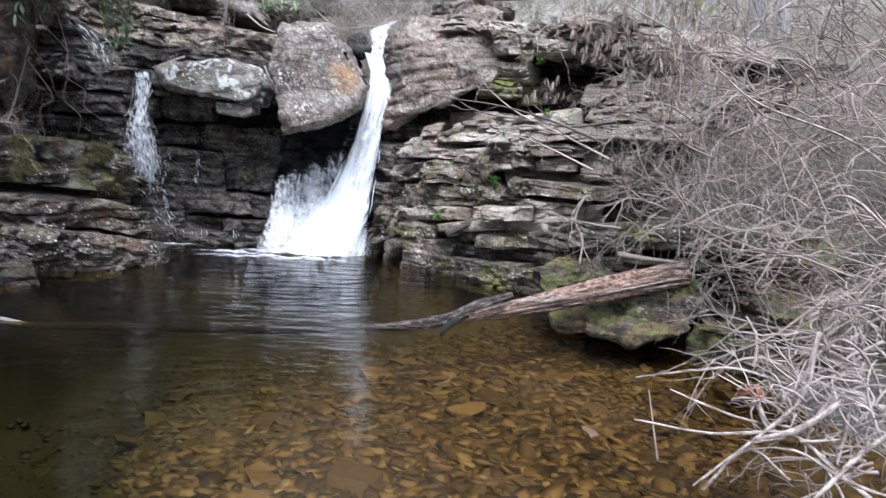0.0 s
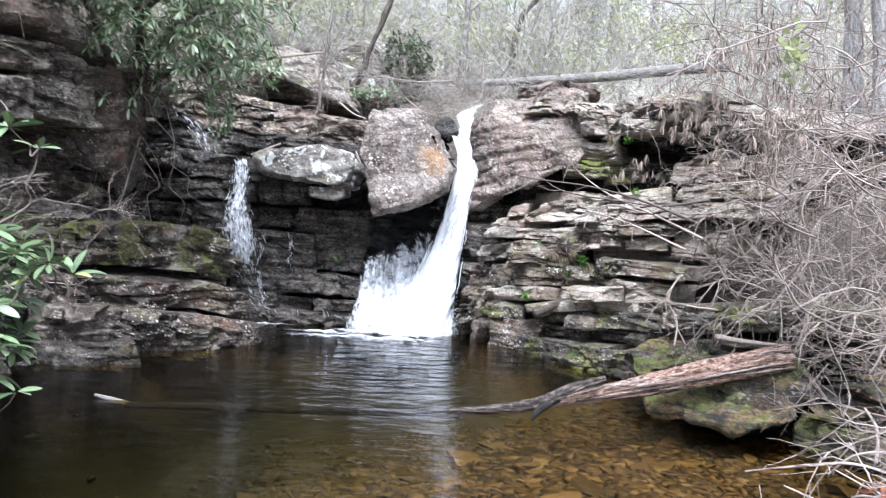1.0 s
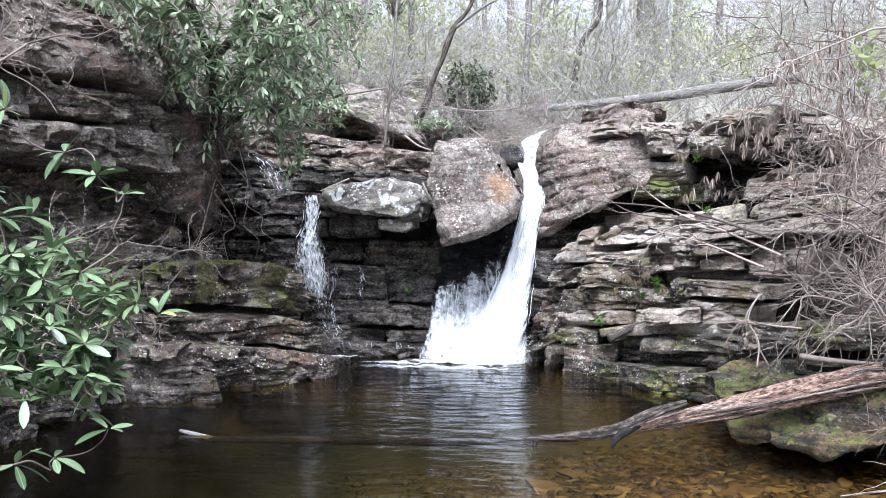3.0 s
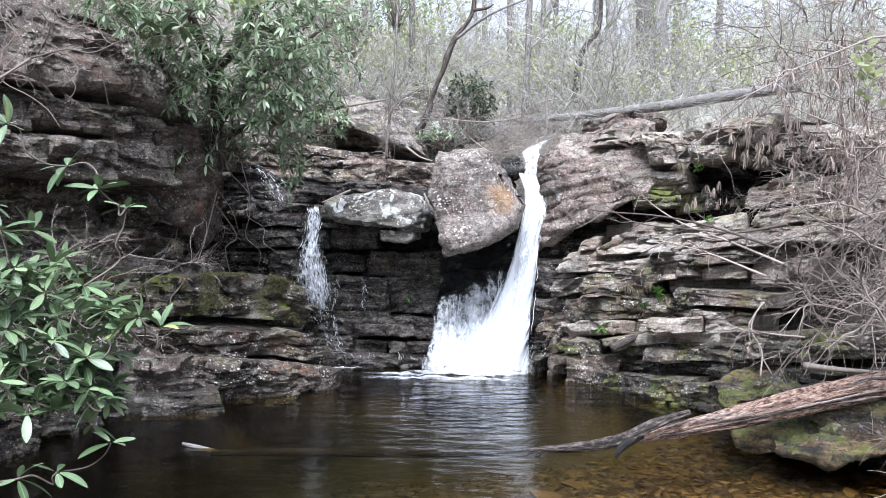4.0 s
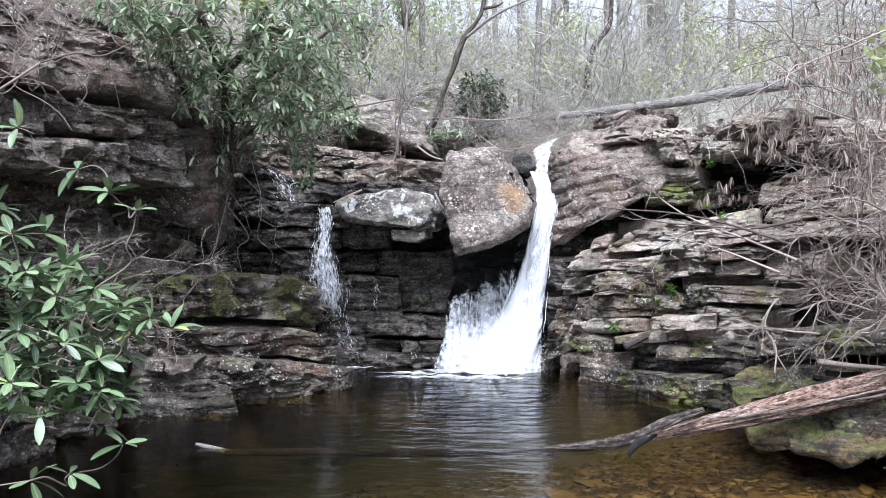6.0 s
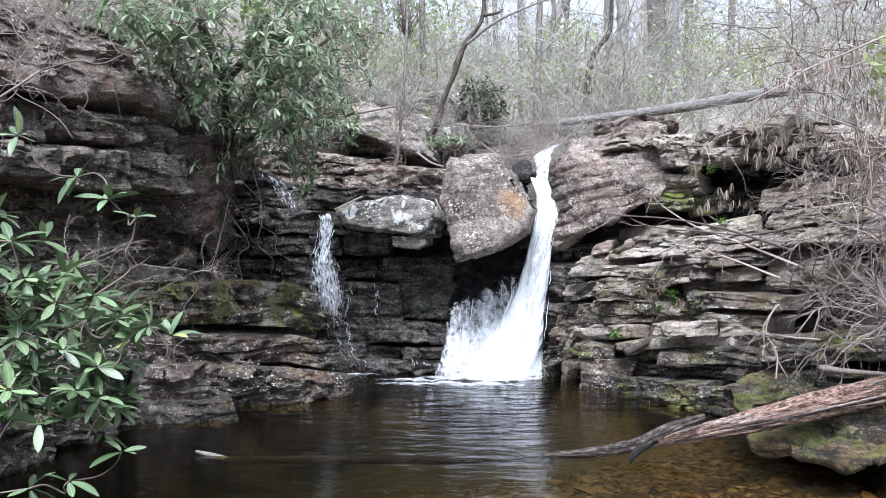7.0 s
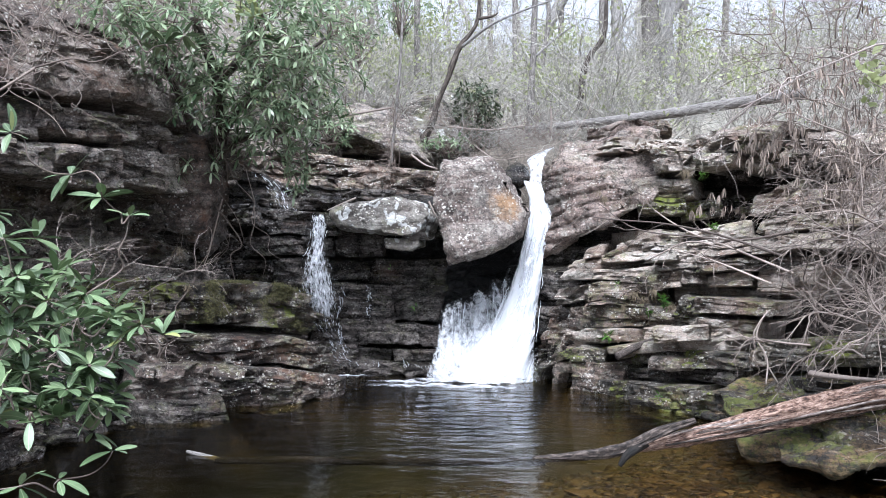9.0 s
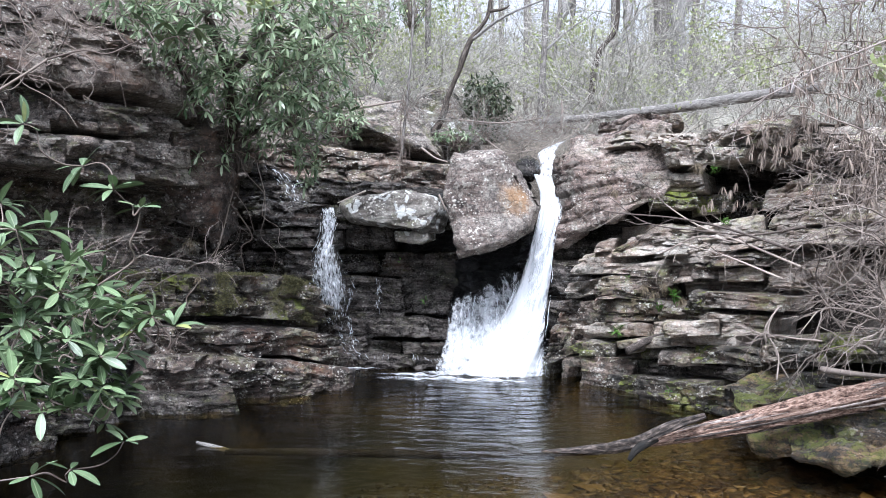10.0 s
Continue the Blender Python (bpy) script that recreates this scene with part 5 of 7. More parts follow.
T_STEP = [((-1.25, 10.25, 0.69), (-1.21, 10.25, 0.69)), ((-1.22, 10.20, 0.492), (-1.16, 10.20, 0.491)), ((-1.17, 10.12, 0.328), (-1.08, 10.12, 0.328))]
T_HEAD = [((-2.48, 10.85, 2.66), (-2.31, 10.85, 2.69)), ((-2.33, 10.75, 2.45), (-2.01, 10.75, 2.46)), ((-2.26, 10.70, 2.26), (-1.88, 10.70, 2.26)), ((-2.15, 10.66, 2.14), (-1.85, 10.66, 2.14))]
for rows, mat, count, sd in ((T_UP, FOAM_LACE, 26, 7), (T_LOW, FOAM_LACE_THIN, 12, 9), (T_MID, FOAM_LACE_THIN, 5, 18), (T_STEP, FOAM_LACE_THIN, 8, 19), (T_HEAD, FOAM_LACE_THIN, 14, 8)):
    chute("trickle", rows, mat, fall, sd, 0.05, 24, 0.3)
    chute("trickle", [(np.array(a) + (0, -0.04, 0), np.array(b) + (0, -0.04, 0)) for a, b in rows], mat, fall, sd + 40, 0.07, 24, 0.4)
    rill("trickle", rows, count * 2, fall, sd, (0.001, 0.0028), 0.025, (0.05, 0.16))
rill("trickle", [((-1.11, 10.15, 0.288), (-0.109, 10.30, 0.23)), ((-1.14, 10.05, 0.194), (-0.035, 10.20, 0.134))], 16, fall, 28, (0.001, 0.002), 0.008, (0.3, 0.9))
rill("cascade", SIDE, 40, fall, 38, (0.002, 0.006), 0.025, (0.06, 0.16))
# strands, drops and foam at the foot
paths = []
for k in range(90):
    u, t0 = N.uniform(-0.04, 1.04), N.uniform(0, 0.75)
    rail = SIDE if k % 5 == 0 else MAIN
    line = smooth_path([np.array(a) * (1 - u) + np.array(b) * u for a, b in rail], 8)
    i = int(t0 * (len(line) - 6))
    j = min(len(line), i + int(N.integers(5, 16)))
    seg = line[i:j] + N.normal(0, 0.004, (j - i, 3)) + (0, -N.uniform(0.02, 0.12), 0)
    paths.append((seg, np.sin(np.linspace(0.15, 3.0, len(seg))) * N.uniform(0.002, 0.007)))
v, f = tube(paths, 5)
stuff("strand", v, f, DROPS, fall)
n = 2600
u, hgt = N.uniform(0, 1, n), np.abs(N.normal(0, 0.13, n))
q = np.array((-0.107, 10.10, 0.012))[None] * (1 - u[:, None]) + np.array((1.29, 9.95, 0.018))[None] * u[:, None]
q[:, 1] += N.normal(0, 0.12, n)
q[:, 2] = 0.01 + hgt * (0.5 + u)
v, f = scatter((BEAD, BEAD_F), q, frames_from(N.normal(0, 1, (n, 3)), np.zeros(n)), N.uniform(0.0015, 0.005, n))
stuff("drop", v, f, DROPS, fall)
for cx, cy, rx, ry, sd in ((0.62, 9.95, 0.8, 0.34, 3), (0.2, 9.9, 0.9, 0.28, 4), (-0.35, 9.75, 0.8, 0.2, 6), (-1.1, 10.15, 0.5, 0.1, 7), (-0.1, 9.4, 1.1, 0.22, 8), (0.5, 9.35, 0.9, 0.3, 9)):
    a, r = np.meshgrid(np.linspace(0, 2 * math.pi, 49)[:-1], np.linspace(0.02, 1, 14), indexing="ij")
    x, y = cx + rx * r * np.cos(a), cy + ry * r * np.sin(a)
    q = np.stack([x.ravel(), y.ravel(), np.zeros(x.size)], 1)
    z = 0.012 + (0.13 if sd == 3 else 0.03) * (1 - r.ravel() ** 2) * (1 + fbm(q * 7, 4, sd))
    q[:, 2] = z
    faces = grid_faces(14, 48, True)
    order = np.arange(48 * 14).reshape(48, 14).T.ravel()
    ob = mesh_ob("foam", q[order], faces, FOAM_POOL, fall, uv=q[order][:, :2])
    ob.data.attributes.new("body", "FLOAT", "POINT").data.foreach_set("value", (1 - r.ravel()[order]).astype(np.float32))
under(fall)

# ---- fallen log at the pool's edge ----
log = empty("fallen_log", (1.8, 6.1, 0.21), "weathered split log resting from the bank into the pool", "log")
limb("trunk", [(1.46, 6.12, 0.077), (1.76, 6.1, 0.15), (2, 6.05, 0.217), (2.33, 6, 0.308), (2.71, 5.9, 0.433), (3.12, 5.8, 0.558), (3.34, 5.75, 0.619)], [0.018, 0.042, 0.058, 0.07, 0.084, 0.094, 0.09], WOOD_LOG, log, 56, 0.3, 0.5, per=20)
axis_line = smooth_path([(1.5, 6.12, 0.085), (1.76, 6.1, 0.15), (2, 6.05, 0.217), (2.33, 6, 0.308), (2.71, 5.9, 0.433), (3.12, 5.8, 0.558), (3.34, 5.75, 0.619)], 12)
axis_r = np.interp(np.linspace(0, 1, len(axis_line)), np.linspace(0, 1, 7), [0.026, 0.047, 0.063, 0.076, 0.09, 0.102, 0.098])
for k in range(44):
    i = int(N.uniform(0, 0.75) * len(axis_line))
    j = min(len(axis_line), i + int(N.uniform(0.2, 0.6) * len(axis_line)))
    if j - i < 6:
        continue
    a = N.uniform(-2.4, 1.3) + np.linspace(0, N.uniform(0.1, 0.5), j - i)
    r = axis_r[i:j] * N.uniform(0.9, 1.04)
    strip = axis_line[i:j] + np.stack([-0.3 * np.sin(a) * r, np.cos(a) * r * -0.95, np.sin(-a) * r], 1) + np.cumsum(N.normal(0, 0.0015, (j - i, 3)), 0)
    limb("strip", strip[::4], np.sin(np.linspace(0.25, 2.9, len(strip[::4]))) * N.uniform(0.005, 0.015), (WOOD_LOG, WOOD_LOG, WOOD_LOG, WOOD_DARK, WOOD_BLEACHED)[k % 5], log, 7, 0.5, 0.5, per=4, seed=k)
limb("limb", [(0.783, 6.25, -0.015), (1.16, 6.15, 0.035), (1.44, 6.02, 0.118), (1.73, 5.98, 0.263), (1.97, 5.98, 0.347)], [0.018, 0.03, 0.04, 0.034, 0.02], WOOD_DARK, log, 26, 0.55, 0.5, per=12, seed=3)
limb("stub", [(1.6, 6, 0.182), (1.46, 5.98, 0.089), (1.4, 5.98, 0.005)], [0.045, 0.032, 0.02], WOOD_WET, log, 8, 0.2)
under(log)
sunk = empty("sunken_log", (-0.368, 6.2, -0.009), "long dark waterlogged log lying just under the surface", "log")
limb("trunk", [(-1.7, 6.2, -0.036), (-0.988, 6.22, -0.034), (-0.105, 6.25, -0.044), (0.876, 6.28, -0.041)], [0.025, 0.034, 0.036, 0.04], WOOD_WET, sunk, 8, 0.1)
limb("tip", [(-1.94, 6.25, 0.022), (-1.81, 6.22, -0.001), (-1.67, 6.2, -0.032)], [0.012, 0.02, 0.022], LOG_GREY, sunk, 7, 0.1, label="bleached dry tip of the log")
under(sunk)
top = empty("fallen_tree", (3.19, 12.30, 3.62), "grey fallen tree trunk lying across the bank above the waterfall", "log")
limb("trunk", [(1.44, 13.00, 3.65), (2.48, 12.70, 3.72), (3.62, 12.30, 3.81), (4.57, 11.80, 3.9), (5.3, 11.40, 3.95)], [0.045, 0.07, 0.078, 0.085, 0.085], LOG_GREY, top, 10, 0.08)
under(top)


# ---- rhododendron on the left wall ----
rhodo = empty("rhododendron_tree", (-2.42, 9.0, 2.45), "large evergreen rhododendron leaning over the rock wall", "shrub")
limb("trunk", [(-2.42, 9.0, 2.45), (-2.36, 8.75, 2.7), (-2.3, 8.5, 2.98), (-2.32, 8.2, 3.48), (-2.43, 7.9, 3.92)], [0.075, 0.06, 0.055, 0.05, 0.035], BARK_DARK, rhodo, 12, 0.35, seed=4)
limb("trunk", [(-2.62, 8.9, 2.4), (-2.56, 8.7, 2.62), (-2.61, 8.3, 3.03), (-2.71, 7.9, 3.47)], [0.05, 0.045, 0.04, 0.03], BARK_DARK, rhodo, 8, 0.3, seed=6)
limb("branch", [(-2.31, 8.5, 2.83), (-1.99, 8.4, 3.23), (-1.59, 8.5, 3.61), (-1.19, 8.7, 3.96)], [0.05, 0.04, 0.03, 0.015], BARK_DARK, rhodo, 7, 0.2, seed=7)
limb("branch", [(-2.33, 8.6, 2.66), (-1.91, 8.6, 2.9), (-1.5, 8.7, 2.91)], [0.04, 0.03, 0.015], BARK_DARK, rhodo, 7, 0.2, seed=8)
limb("branch", [(-2.32, 8.3, 3.33), (-1.97, 8.1, 3.63), (-1.77, 8, 4)], [0.05, 0.04, 0.02], BARK_DARK, rhodo, 7, 0.2, seed=9)
clouds_front = [((-1.58, 7.9, 3.75), (0.5, 0.3, 0.5), 60), ((-1.72, 8, 3.04), (0.45, 0.25, 0.3), 45), ((-2.69, 7.1, 3.76), (0.5, 0.4, 0.3), 45), ((-2.51, 7.8, 3.44), (0.4, 0.3, 0.35), 36), ((-2.03, 7.9, 3.75), (0.95, 0.55, 0.6), 150), ((-2.52, 7.5, 3.72), (0.55, 0.5, 0.4), 50), ((-1.84, 8.3, 3.24), (0.8, 0.5, 0.42), 85), ((-1.36, 8.6, 3.81), (0.6, 0.5, 0.6), 60)]
clouds_side = [((-1.39, 8.8, 3.08), (0.32, 0.3, 0.35), 28), ((-2.26, 8.1, 3.14), (0.5, 0.45, 0.3), 42), ((-2.62, 8.4, 2.45), (0.3, 0.2, 0.2), 24), ((-1.55, 8.8, 2.49), (0.14, 0.15, 0.28), 20), ((-1.89, 8.5, 2.76), (0.45, 0.3, 0.2), 36), ((-1.9, 7.6, 4.32), (1.2, 0.6, 0.4), 22), ((-1.13, 9.2, 3.51), (0.3, 0.3, 0.5), 22), ((-1.23, 9, 4.24), (0.5, 0.4, 0.45), 30)]
spots, heads = [], []
for centre, size, count in clouds_front + clouds_side:
    q = N.normal(0, 1, (count, 3))
    q /= np.linalg.norm(q, axis=1)[:, None]
    q *= N.uniform(0.6, 1.1, (count, 1))
    spots.append(np.array(centre) + q * size)
    heads.append(q * (1, 1, 0.6) + (0, -0.8, 0.65) + N.normal(0, 0.3, (count, 3)))
spots, heads = np.concatenate(spots), np.concatenate(heads)
pl, mt, sc = whorls(N, spots, heads, 8, 1.25)
v, f = scatter(leaf_shape(0.12, 0.032, 0.22), pl, mt, sc)
stuff("crown", v, f, LEAF_RHODO, rhodo, "narrow glossy green leaves in rosettes")
paths = []
anchors = np.array([(-2.33, 8.5, 2.88), (-2.32, 8.2, 3.48), (-2.43, 7.9, 3.86), (-1.99, 8.4, 3.23), (-1.59, 8.5, 3.61), (-1.97, 8.1, 3.63), (-1.74, 8.65, 2.91), (-2.71, 7.9, 3.47), (-1.19, 8.7, 3.96)])
for a, h in zip(spots, heads):
    k = anchors[np.argmin(np.linalg.norm(anchors - a, axis=1) + N.uniform(0, 0.4, len(anchors)))]
    b = a + (k - a) * min(1.0, 0.34 / (np.linalg.norm(k - a) + 1e-6) * N.uniform(0.5, 1.3))
    paths.append((smooth_path([b, (a + b) / 2 + N.normal(0, 0.05, 3), a], 3), np.linspace(0.005, 0.003, 7)))
v, f = tube(paths, 4)
stuff("twig", v, f, TWIG_BROWN, rhodo, "thin crooked twigs")
under(rhodo)

# ---- roots and bare creepers hanging over the left wall ----
roots = empty("hanging_roots", (-2.55, 8.9, 1.87), "tangle of pale roots hanging down the dark rock", "roots")
paths = []
for _ in range(16):
    u = N.uniform(0, 1)
    a = np.array((-2.71, 8.6, 2.78)) * (1 - u) + np.array((-2.27, 8.8, 2.74)) * u + N.normal(0, 0.08, 3)
    pts = [a]
    for _k in range(int(N.integers(5, 9))):
        pts.append(pts[-1] + np.array((N.normal(0, 0.1), N.normal(0, 0.05), -N.uniform(0.1, 0.26))))
    paths.append((smooth_path(pts, 4), np.linspace(0.007, 0.002, (len(pts) - 1) * 4 + 1) * N.uniform(0.4, 1.2)))
for a, b in (((-2.5, 8.7, 1.43), (-2.08, 8.05, 0.958)), ((-2.59, 8.6, 1.31), (-2.55, 7.9, 0.943)), ((-2.68, 8.7, 2.3), (-2.89, 8.6, 1.38)), ((-2.34, 8.7, 2.17), (-2.56, 8.7, 1.37)), ((-2.4, 8.6, 2.11), (-2.16, 8.6, 1.25))):
    a, b = np.array(a), np.array(b)
    paths.append((smooth_path([a, a * 0.6 + b * 0.4 + N.normal(0, 0.12, 3), a * 0.3 + b * 0.7 + N.normal(0, 0.08, 3), b], 6), np.linspace(0.008, 0.004, 19)))
v, f = tube(paths, 5)
stuff("root", v, f, TWIG_BROWN, roots)
under(roots)
creep = empty("bare_creeper", (-3.16, 6.7, 3), "bare pale creeper stems hanging over the overhang", "creeper")
paths = []
for _ in range(70):
    u = N.uniform(0, 1)
    a = np.array((-3.54, 5.9, 3.38)) * (1 - u) + np.array((-2.72, 7.4, 3.72)) * u + N.normal(0, 0.25, 3) * (1, 0.2, 1)
    a[1] -= 0.12
    pts = [a]
    for _k in range(int(N.integers(3, 8))):
        pts.append(pts[-1] + np.array((N.normal(0, 0.09), N.normal(0, 0.03), -N.uniform(-0.04, 0.2))))
    paths.append((smooth_path(pts, 4), np.linspace(0.004, 0.002, (len(pts) - 1) * 4 + 1) * N.uniform(0.6, 1.5)))
v, f = tube(paths, 4)
stuff("stem", v, f, TWIG_BROWN, creep)
under(creep)

# ---- near rhododendron at the left water's edge, leaf by leaf ----
near = empty("rhododendron_shrub", (-2.35, 3.0, 0.15), "young rhododendron shrub with pale green leaves over the water", "shrub")
HEADS_HIGH = [(-1.61, 3.5, 1.92), (-1.47, 3.5, 1.82), (-1.35, 3.5, 1.74), (-1.82, 3.4, 2.09), (-1.3, 3.8, 2.58), (-1.42, 3.8, 2.59), (-1.74, 3.2, 1.63), (-1.68, 3.2, 1.48), (-1.56, 3.2, 1.38), (-1.44, 3.2, 1.31), (-1.33, 3.25, 1.31), (-1.2, 3.25, 1.28)]
HEADS_MIDDLE = [(-1.11, 3.25, 1.24), (-1.48, 3.1, 1.2), (-1.66, 3.1, 1.24), (-1.59, 3.1, 1.11), (-1.43, 3.1, 1.04), (-1.35, 3.15, 1.01), (-1.55, 3.05, 0.93), (-1.29, 3.2, 0.777), (-1.56, 3, 0.69), (-1.46, 3.1, 0.687), (-1.71, 3.1, 1.42), (-1.64, 3, 1.06), (-1.69, 3.35, 1.27)]
HEADS_LOW = [(-1.47, 3.4, 1.18), (-1.71, 3, 1.53), (-1.86, 3.3, 1.74), (-1.23, 3.85, 2.64), (-1.49, 3.4, 1.4), (-1.7, 3.3, 1.37), (-1.55, 3.3, 1.27), (-1.71, 3.2, 1.32), (-1.7, 3.4, 1.45), (-1.29, 3.3, 1.22), (-1.72, 3.15, 1.15), (-1.57, 3.2, 1), (-1.64, 3.1, 0.986)]
HEADS_INNER = [(-1.69, 3.2, 1.13), (-1.54, 3.15, 1.09), (-1.5, 3.25, 1.19), (-1.39, 3.2, 1.12), (-1.65, 3.1, 1.01), (-1.54, 3.1, 0.96), (-1.47, 3.15, 0.91), (-1.34, 3.2, 0.96), (-1.69, 3.3, 1.31), (-1.74, 3.2, 1.45)]
NEAR_HEADS = HEADS_HIGH + HEADS_MIDDLE + HEADS_LOW + HEADS_INNER
LEAVES = []
for k in range(4):
    v, f = leaf_shape(0.098 + 0.009 * k, 0.032 + 0.003 * k, 0.06 + 0.08 * k, 0.06 + 0.06 * k, 9)
    me = bpy.data.meshes.new("leaf")
    me.from_pydata(v.tolist(), [], f.tolist())
    me.materials.append(LEAF_ONE)
    me.polygons.foreach_set("use_smooth", np.ones(len(me.polygons), bool))
    LEAVES.append(me)
paths = []
base = np.array((-2.35, 3.0, 0.15))
nodes = [base, np.array((-2.0, 3.05, 0.7)), np.array((-2.5, 3.5, 1.5)), np.array((-1.9, 3.75, 2.45)), np.array((-1.85, 3.15, 1.2))]
paths.append((smooth_path([nodes[0], (nodes[0] + nodes[1]) / 2 + (0.05, 0, 0.03), nodes[1]], 6), np.linspace(0.014, 0.011, 13)))
paths.append((smooth_path([nodes[0], (-2.5, 3.2, 0.8), nodes[2]], 6), np.linspace(0.014, 0.01, 13)))
paths.append((smooth_path([nodes[2], (-2.4, 3.6, 2.0), nodes[3]], 6), np.linspace(0.01, 0.006, 13)))
paths.append((smooth_path([nodes[0], (-2.2, 3.1, 0.8), nodes[4]], 6), np.linspace(0.012, 0.007, 13)))
for k, a in enumerate(sorted(NEAR_HEADS, key=lambda h: (Vector(h) - Vector(base)).length)):
    a = np.array(a)
    low = min(nodes, key=lambda q: np.linalg.norm(q - a) + 0.25 * np.linalg.norm(q - base))
    mid = low * 0.45 + a * 0.55 + N.normal(0, 0.03, 3) - (0, 0, 0.05)
    paths.append((smooth_path([low, (low + mid) / 2 + N.normal(0, 0.025, 3), mid, (mid + a) / 2 + N.normal(0, 0.015, 3), a], 4), np.linspace(0.005, 0.0025, 17)))
    nodes += [mid, a]
    axis = a - mid
    axis = axis / np.linalg.norm(axis) * 0.55 + (0.1, -0.2, 0.75) + N.normal(0, 0.22, 3)
    count = int(N.integers(3, 6)) if a[2] < 0.95 else int(N.integers(7, 11))
    pl, mt, sc = whorls(N, a[None], axis[None], count, 1.2, 0.38)
    for p1, m1, s1 in zip(pl, mt, sc):
        leaf = new("leaf", LEAVES[int(N.integers(0, 4))])
        leaf.matrix_basis = Matrix.LocRotScale(Vector(p1), Matrix(m1.tolist()).to_quaternion(), (s1,) * 3)
        leaf.parent = near
v, f = tube(paths, 5)
stuff("stem", v, f, TWIG_BROWN, near, "thin woody stems")
more = np.array([h for h in NEAR_HEADS if 0.85 < h[2] < 1.6])
more = more + N.normal(0, 0.07, more.shape) + (-0.05, 0.2, -0.02)
more = np.concatenate([more, more + N.normal(0, 0.09, more.shape)])
more[:, 0] = np.minimum(more[:, 0], -0.4 * more[:, 1])
pl, mt, sc = whorls(N, more, N.normal(0, 0.3, more.shape) + (0.2, -0.2, 0.8), 8, 1.25, 0.4)
v, f = scatter(leaf_shape(0.115, 0.036, 0.2, 0.15, 7), pl, mt, sc)
stuff("foliage", v, f, LEAF_NEAR, near)
under(near)
grey = empty("dry_twig_shrub", (-2.7, 4.6, 0.4), "leafless grey twiggy shrub on the rocky bank", "shrub")
paths = []
for _ in range(14):
    grow(N, np.array((-2.37, 4.6, 0.948)) + N.normal(0, 0.25, 3), (N.normal(0.5, 0.5), N.normal(0, 0.3), N.uniform(0.1, 0.9)), N.uniform(0.35, 0.75), 0.004, 2, paths, 0.45, 0.2, 4, 0.9)
for _ in range(14):
    grow(N, np.array((-2.58, 5.4, 1.15)) + N.normal(0, 0.22, 3), (N.normal(0.8, 0.4), N.normal(0, 0.3), N.normal(0.15, 0.4)), N.uniform(0.3, 0.7), 0.0035, 2, paths, 0.4, 0.2, 5, 0.9)
v, f = tube(paths, 4)
stuff("twig", v, f, TWIG_DEAD, grey)
paths = []
for _ in range(4):
    grow(N, np.array((-2.9, 4.7, 2.6)) + N.normal(0, 0.2, 3), (N.uniform(0.4, 1.0), N.normal(0, 0.2), N.normal(0.05, 0.35)), N.uniform(0.5, 1.0), 0.0032, 2, paths, 0.5, 0.2, 3, 0.8)
v, f = tube(paths, 4)
stuff("twig", v, f, TWIG_BROWN, grey)
under(grey)

# ---- dead brush on the right bank ----
brush = empty("dead_brush", (5.2, 6.5, 1.0), "dense leafless thicket of bleached dead branches with hanging leaves", "brush")
def thicket(parent, rng, count, a0, a1, jitter, way, sway, length, radius, fall, wander=0.5, kids=3, mat=None):
    """Crooked dead stems from between two places, and their tangled side twigs."""
    a0, a1 = np.array(a0), np.array(a1)
    side = []
    for _ in range(count):
        u = rng.uniform(0, 1)
        a = a0 * (1 - u) + a1 * u + rng.normal(0, 1, 3) * jitter
        out = []
        grow(rng, a, np.array(way) + rng.normal(0, 1, 3) * sway, rng.uniform(*length), rng.uniform(*radius), 2, out, wander, rng.uniform(*fall), kids, 0.95)
        v, f = tube(out[:1], 5)
        mesh_ob("branch", v, f, mat or TWIG_DEAD, parent)
        side += out[1:]
    v, f = tube(side, 4)
    stuff("twig", v, f, mat or TWIG_DEAD, parent, "tangled thin side twigs")


thicket(brush, N, 90, (4.17, 6.4, 2.32), (4.07, 4.9, 1.66), (0.45, 0.4, 0.5), (-0.8, 0, 0.2), (0.5, 0.4, 0.6), (0.5, 1.2), (0.004, 0.011), (-0.2, 0.8))
thicket(brush, N, 46, (3.83, 6.3, 1.46), (3.6, 6.7, 1.21), (0.25, 0.3, 0.25), (-0.4, 0, 0.0), (0.6, 0.4, 0.6), (0.4, 0.9), (0.003, 0.009), (-0.2, 0.9), 0.4, 4)
thicket(brush, N, 44, (4.04, 6.8, 2.51), (3.82, 7.2, 2.16), (0.3, 0.3, 0.35), (-0.5, 0, 0.1), (0.6, 0.4, 0.6), (0.4, 1.0), (0.003, 0.009), (0, 0.7), 0.4, 4)
thicket(brush, N, 45, (3.64, 7.8, 3.42), (4.02, 7.2, 3.54), (0.35, 0.3, 0.35), (-0.4, 0, 0.3), (0.7, 0.4, 0.5), (0.5, 1.0), (0.003, 0.009), (0, 0.5), 0.35, 4, TWIG_BROWN)
thicket(brush, N, 30, (3.65, 5.6, 1.11), (3.31, 6, 0.995), (0.3, 0.3, 0.12), (-0.5, -0.1, 0.1), (0.5, 0.4, 0.5), (0.4, 0.9), (0.005, 0.01), (0, 0.7), 0.4, 4)
thicket(brush, N, 12, (4.3, 6.6, 2.5), (3.9, 5.6, 1.2), (0.4, 0.4, 0.6), (-0.8, 0, 0.05), (0.5, 0.4, 0.6), (0.8, 1.4), (0.008, 0.014), (0.2, 1.0), 0.55, 3, TWIG_BLEACHED)
hang = []
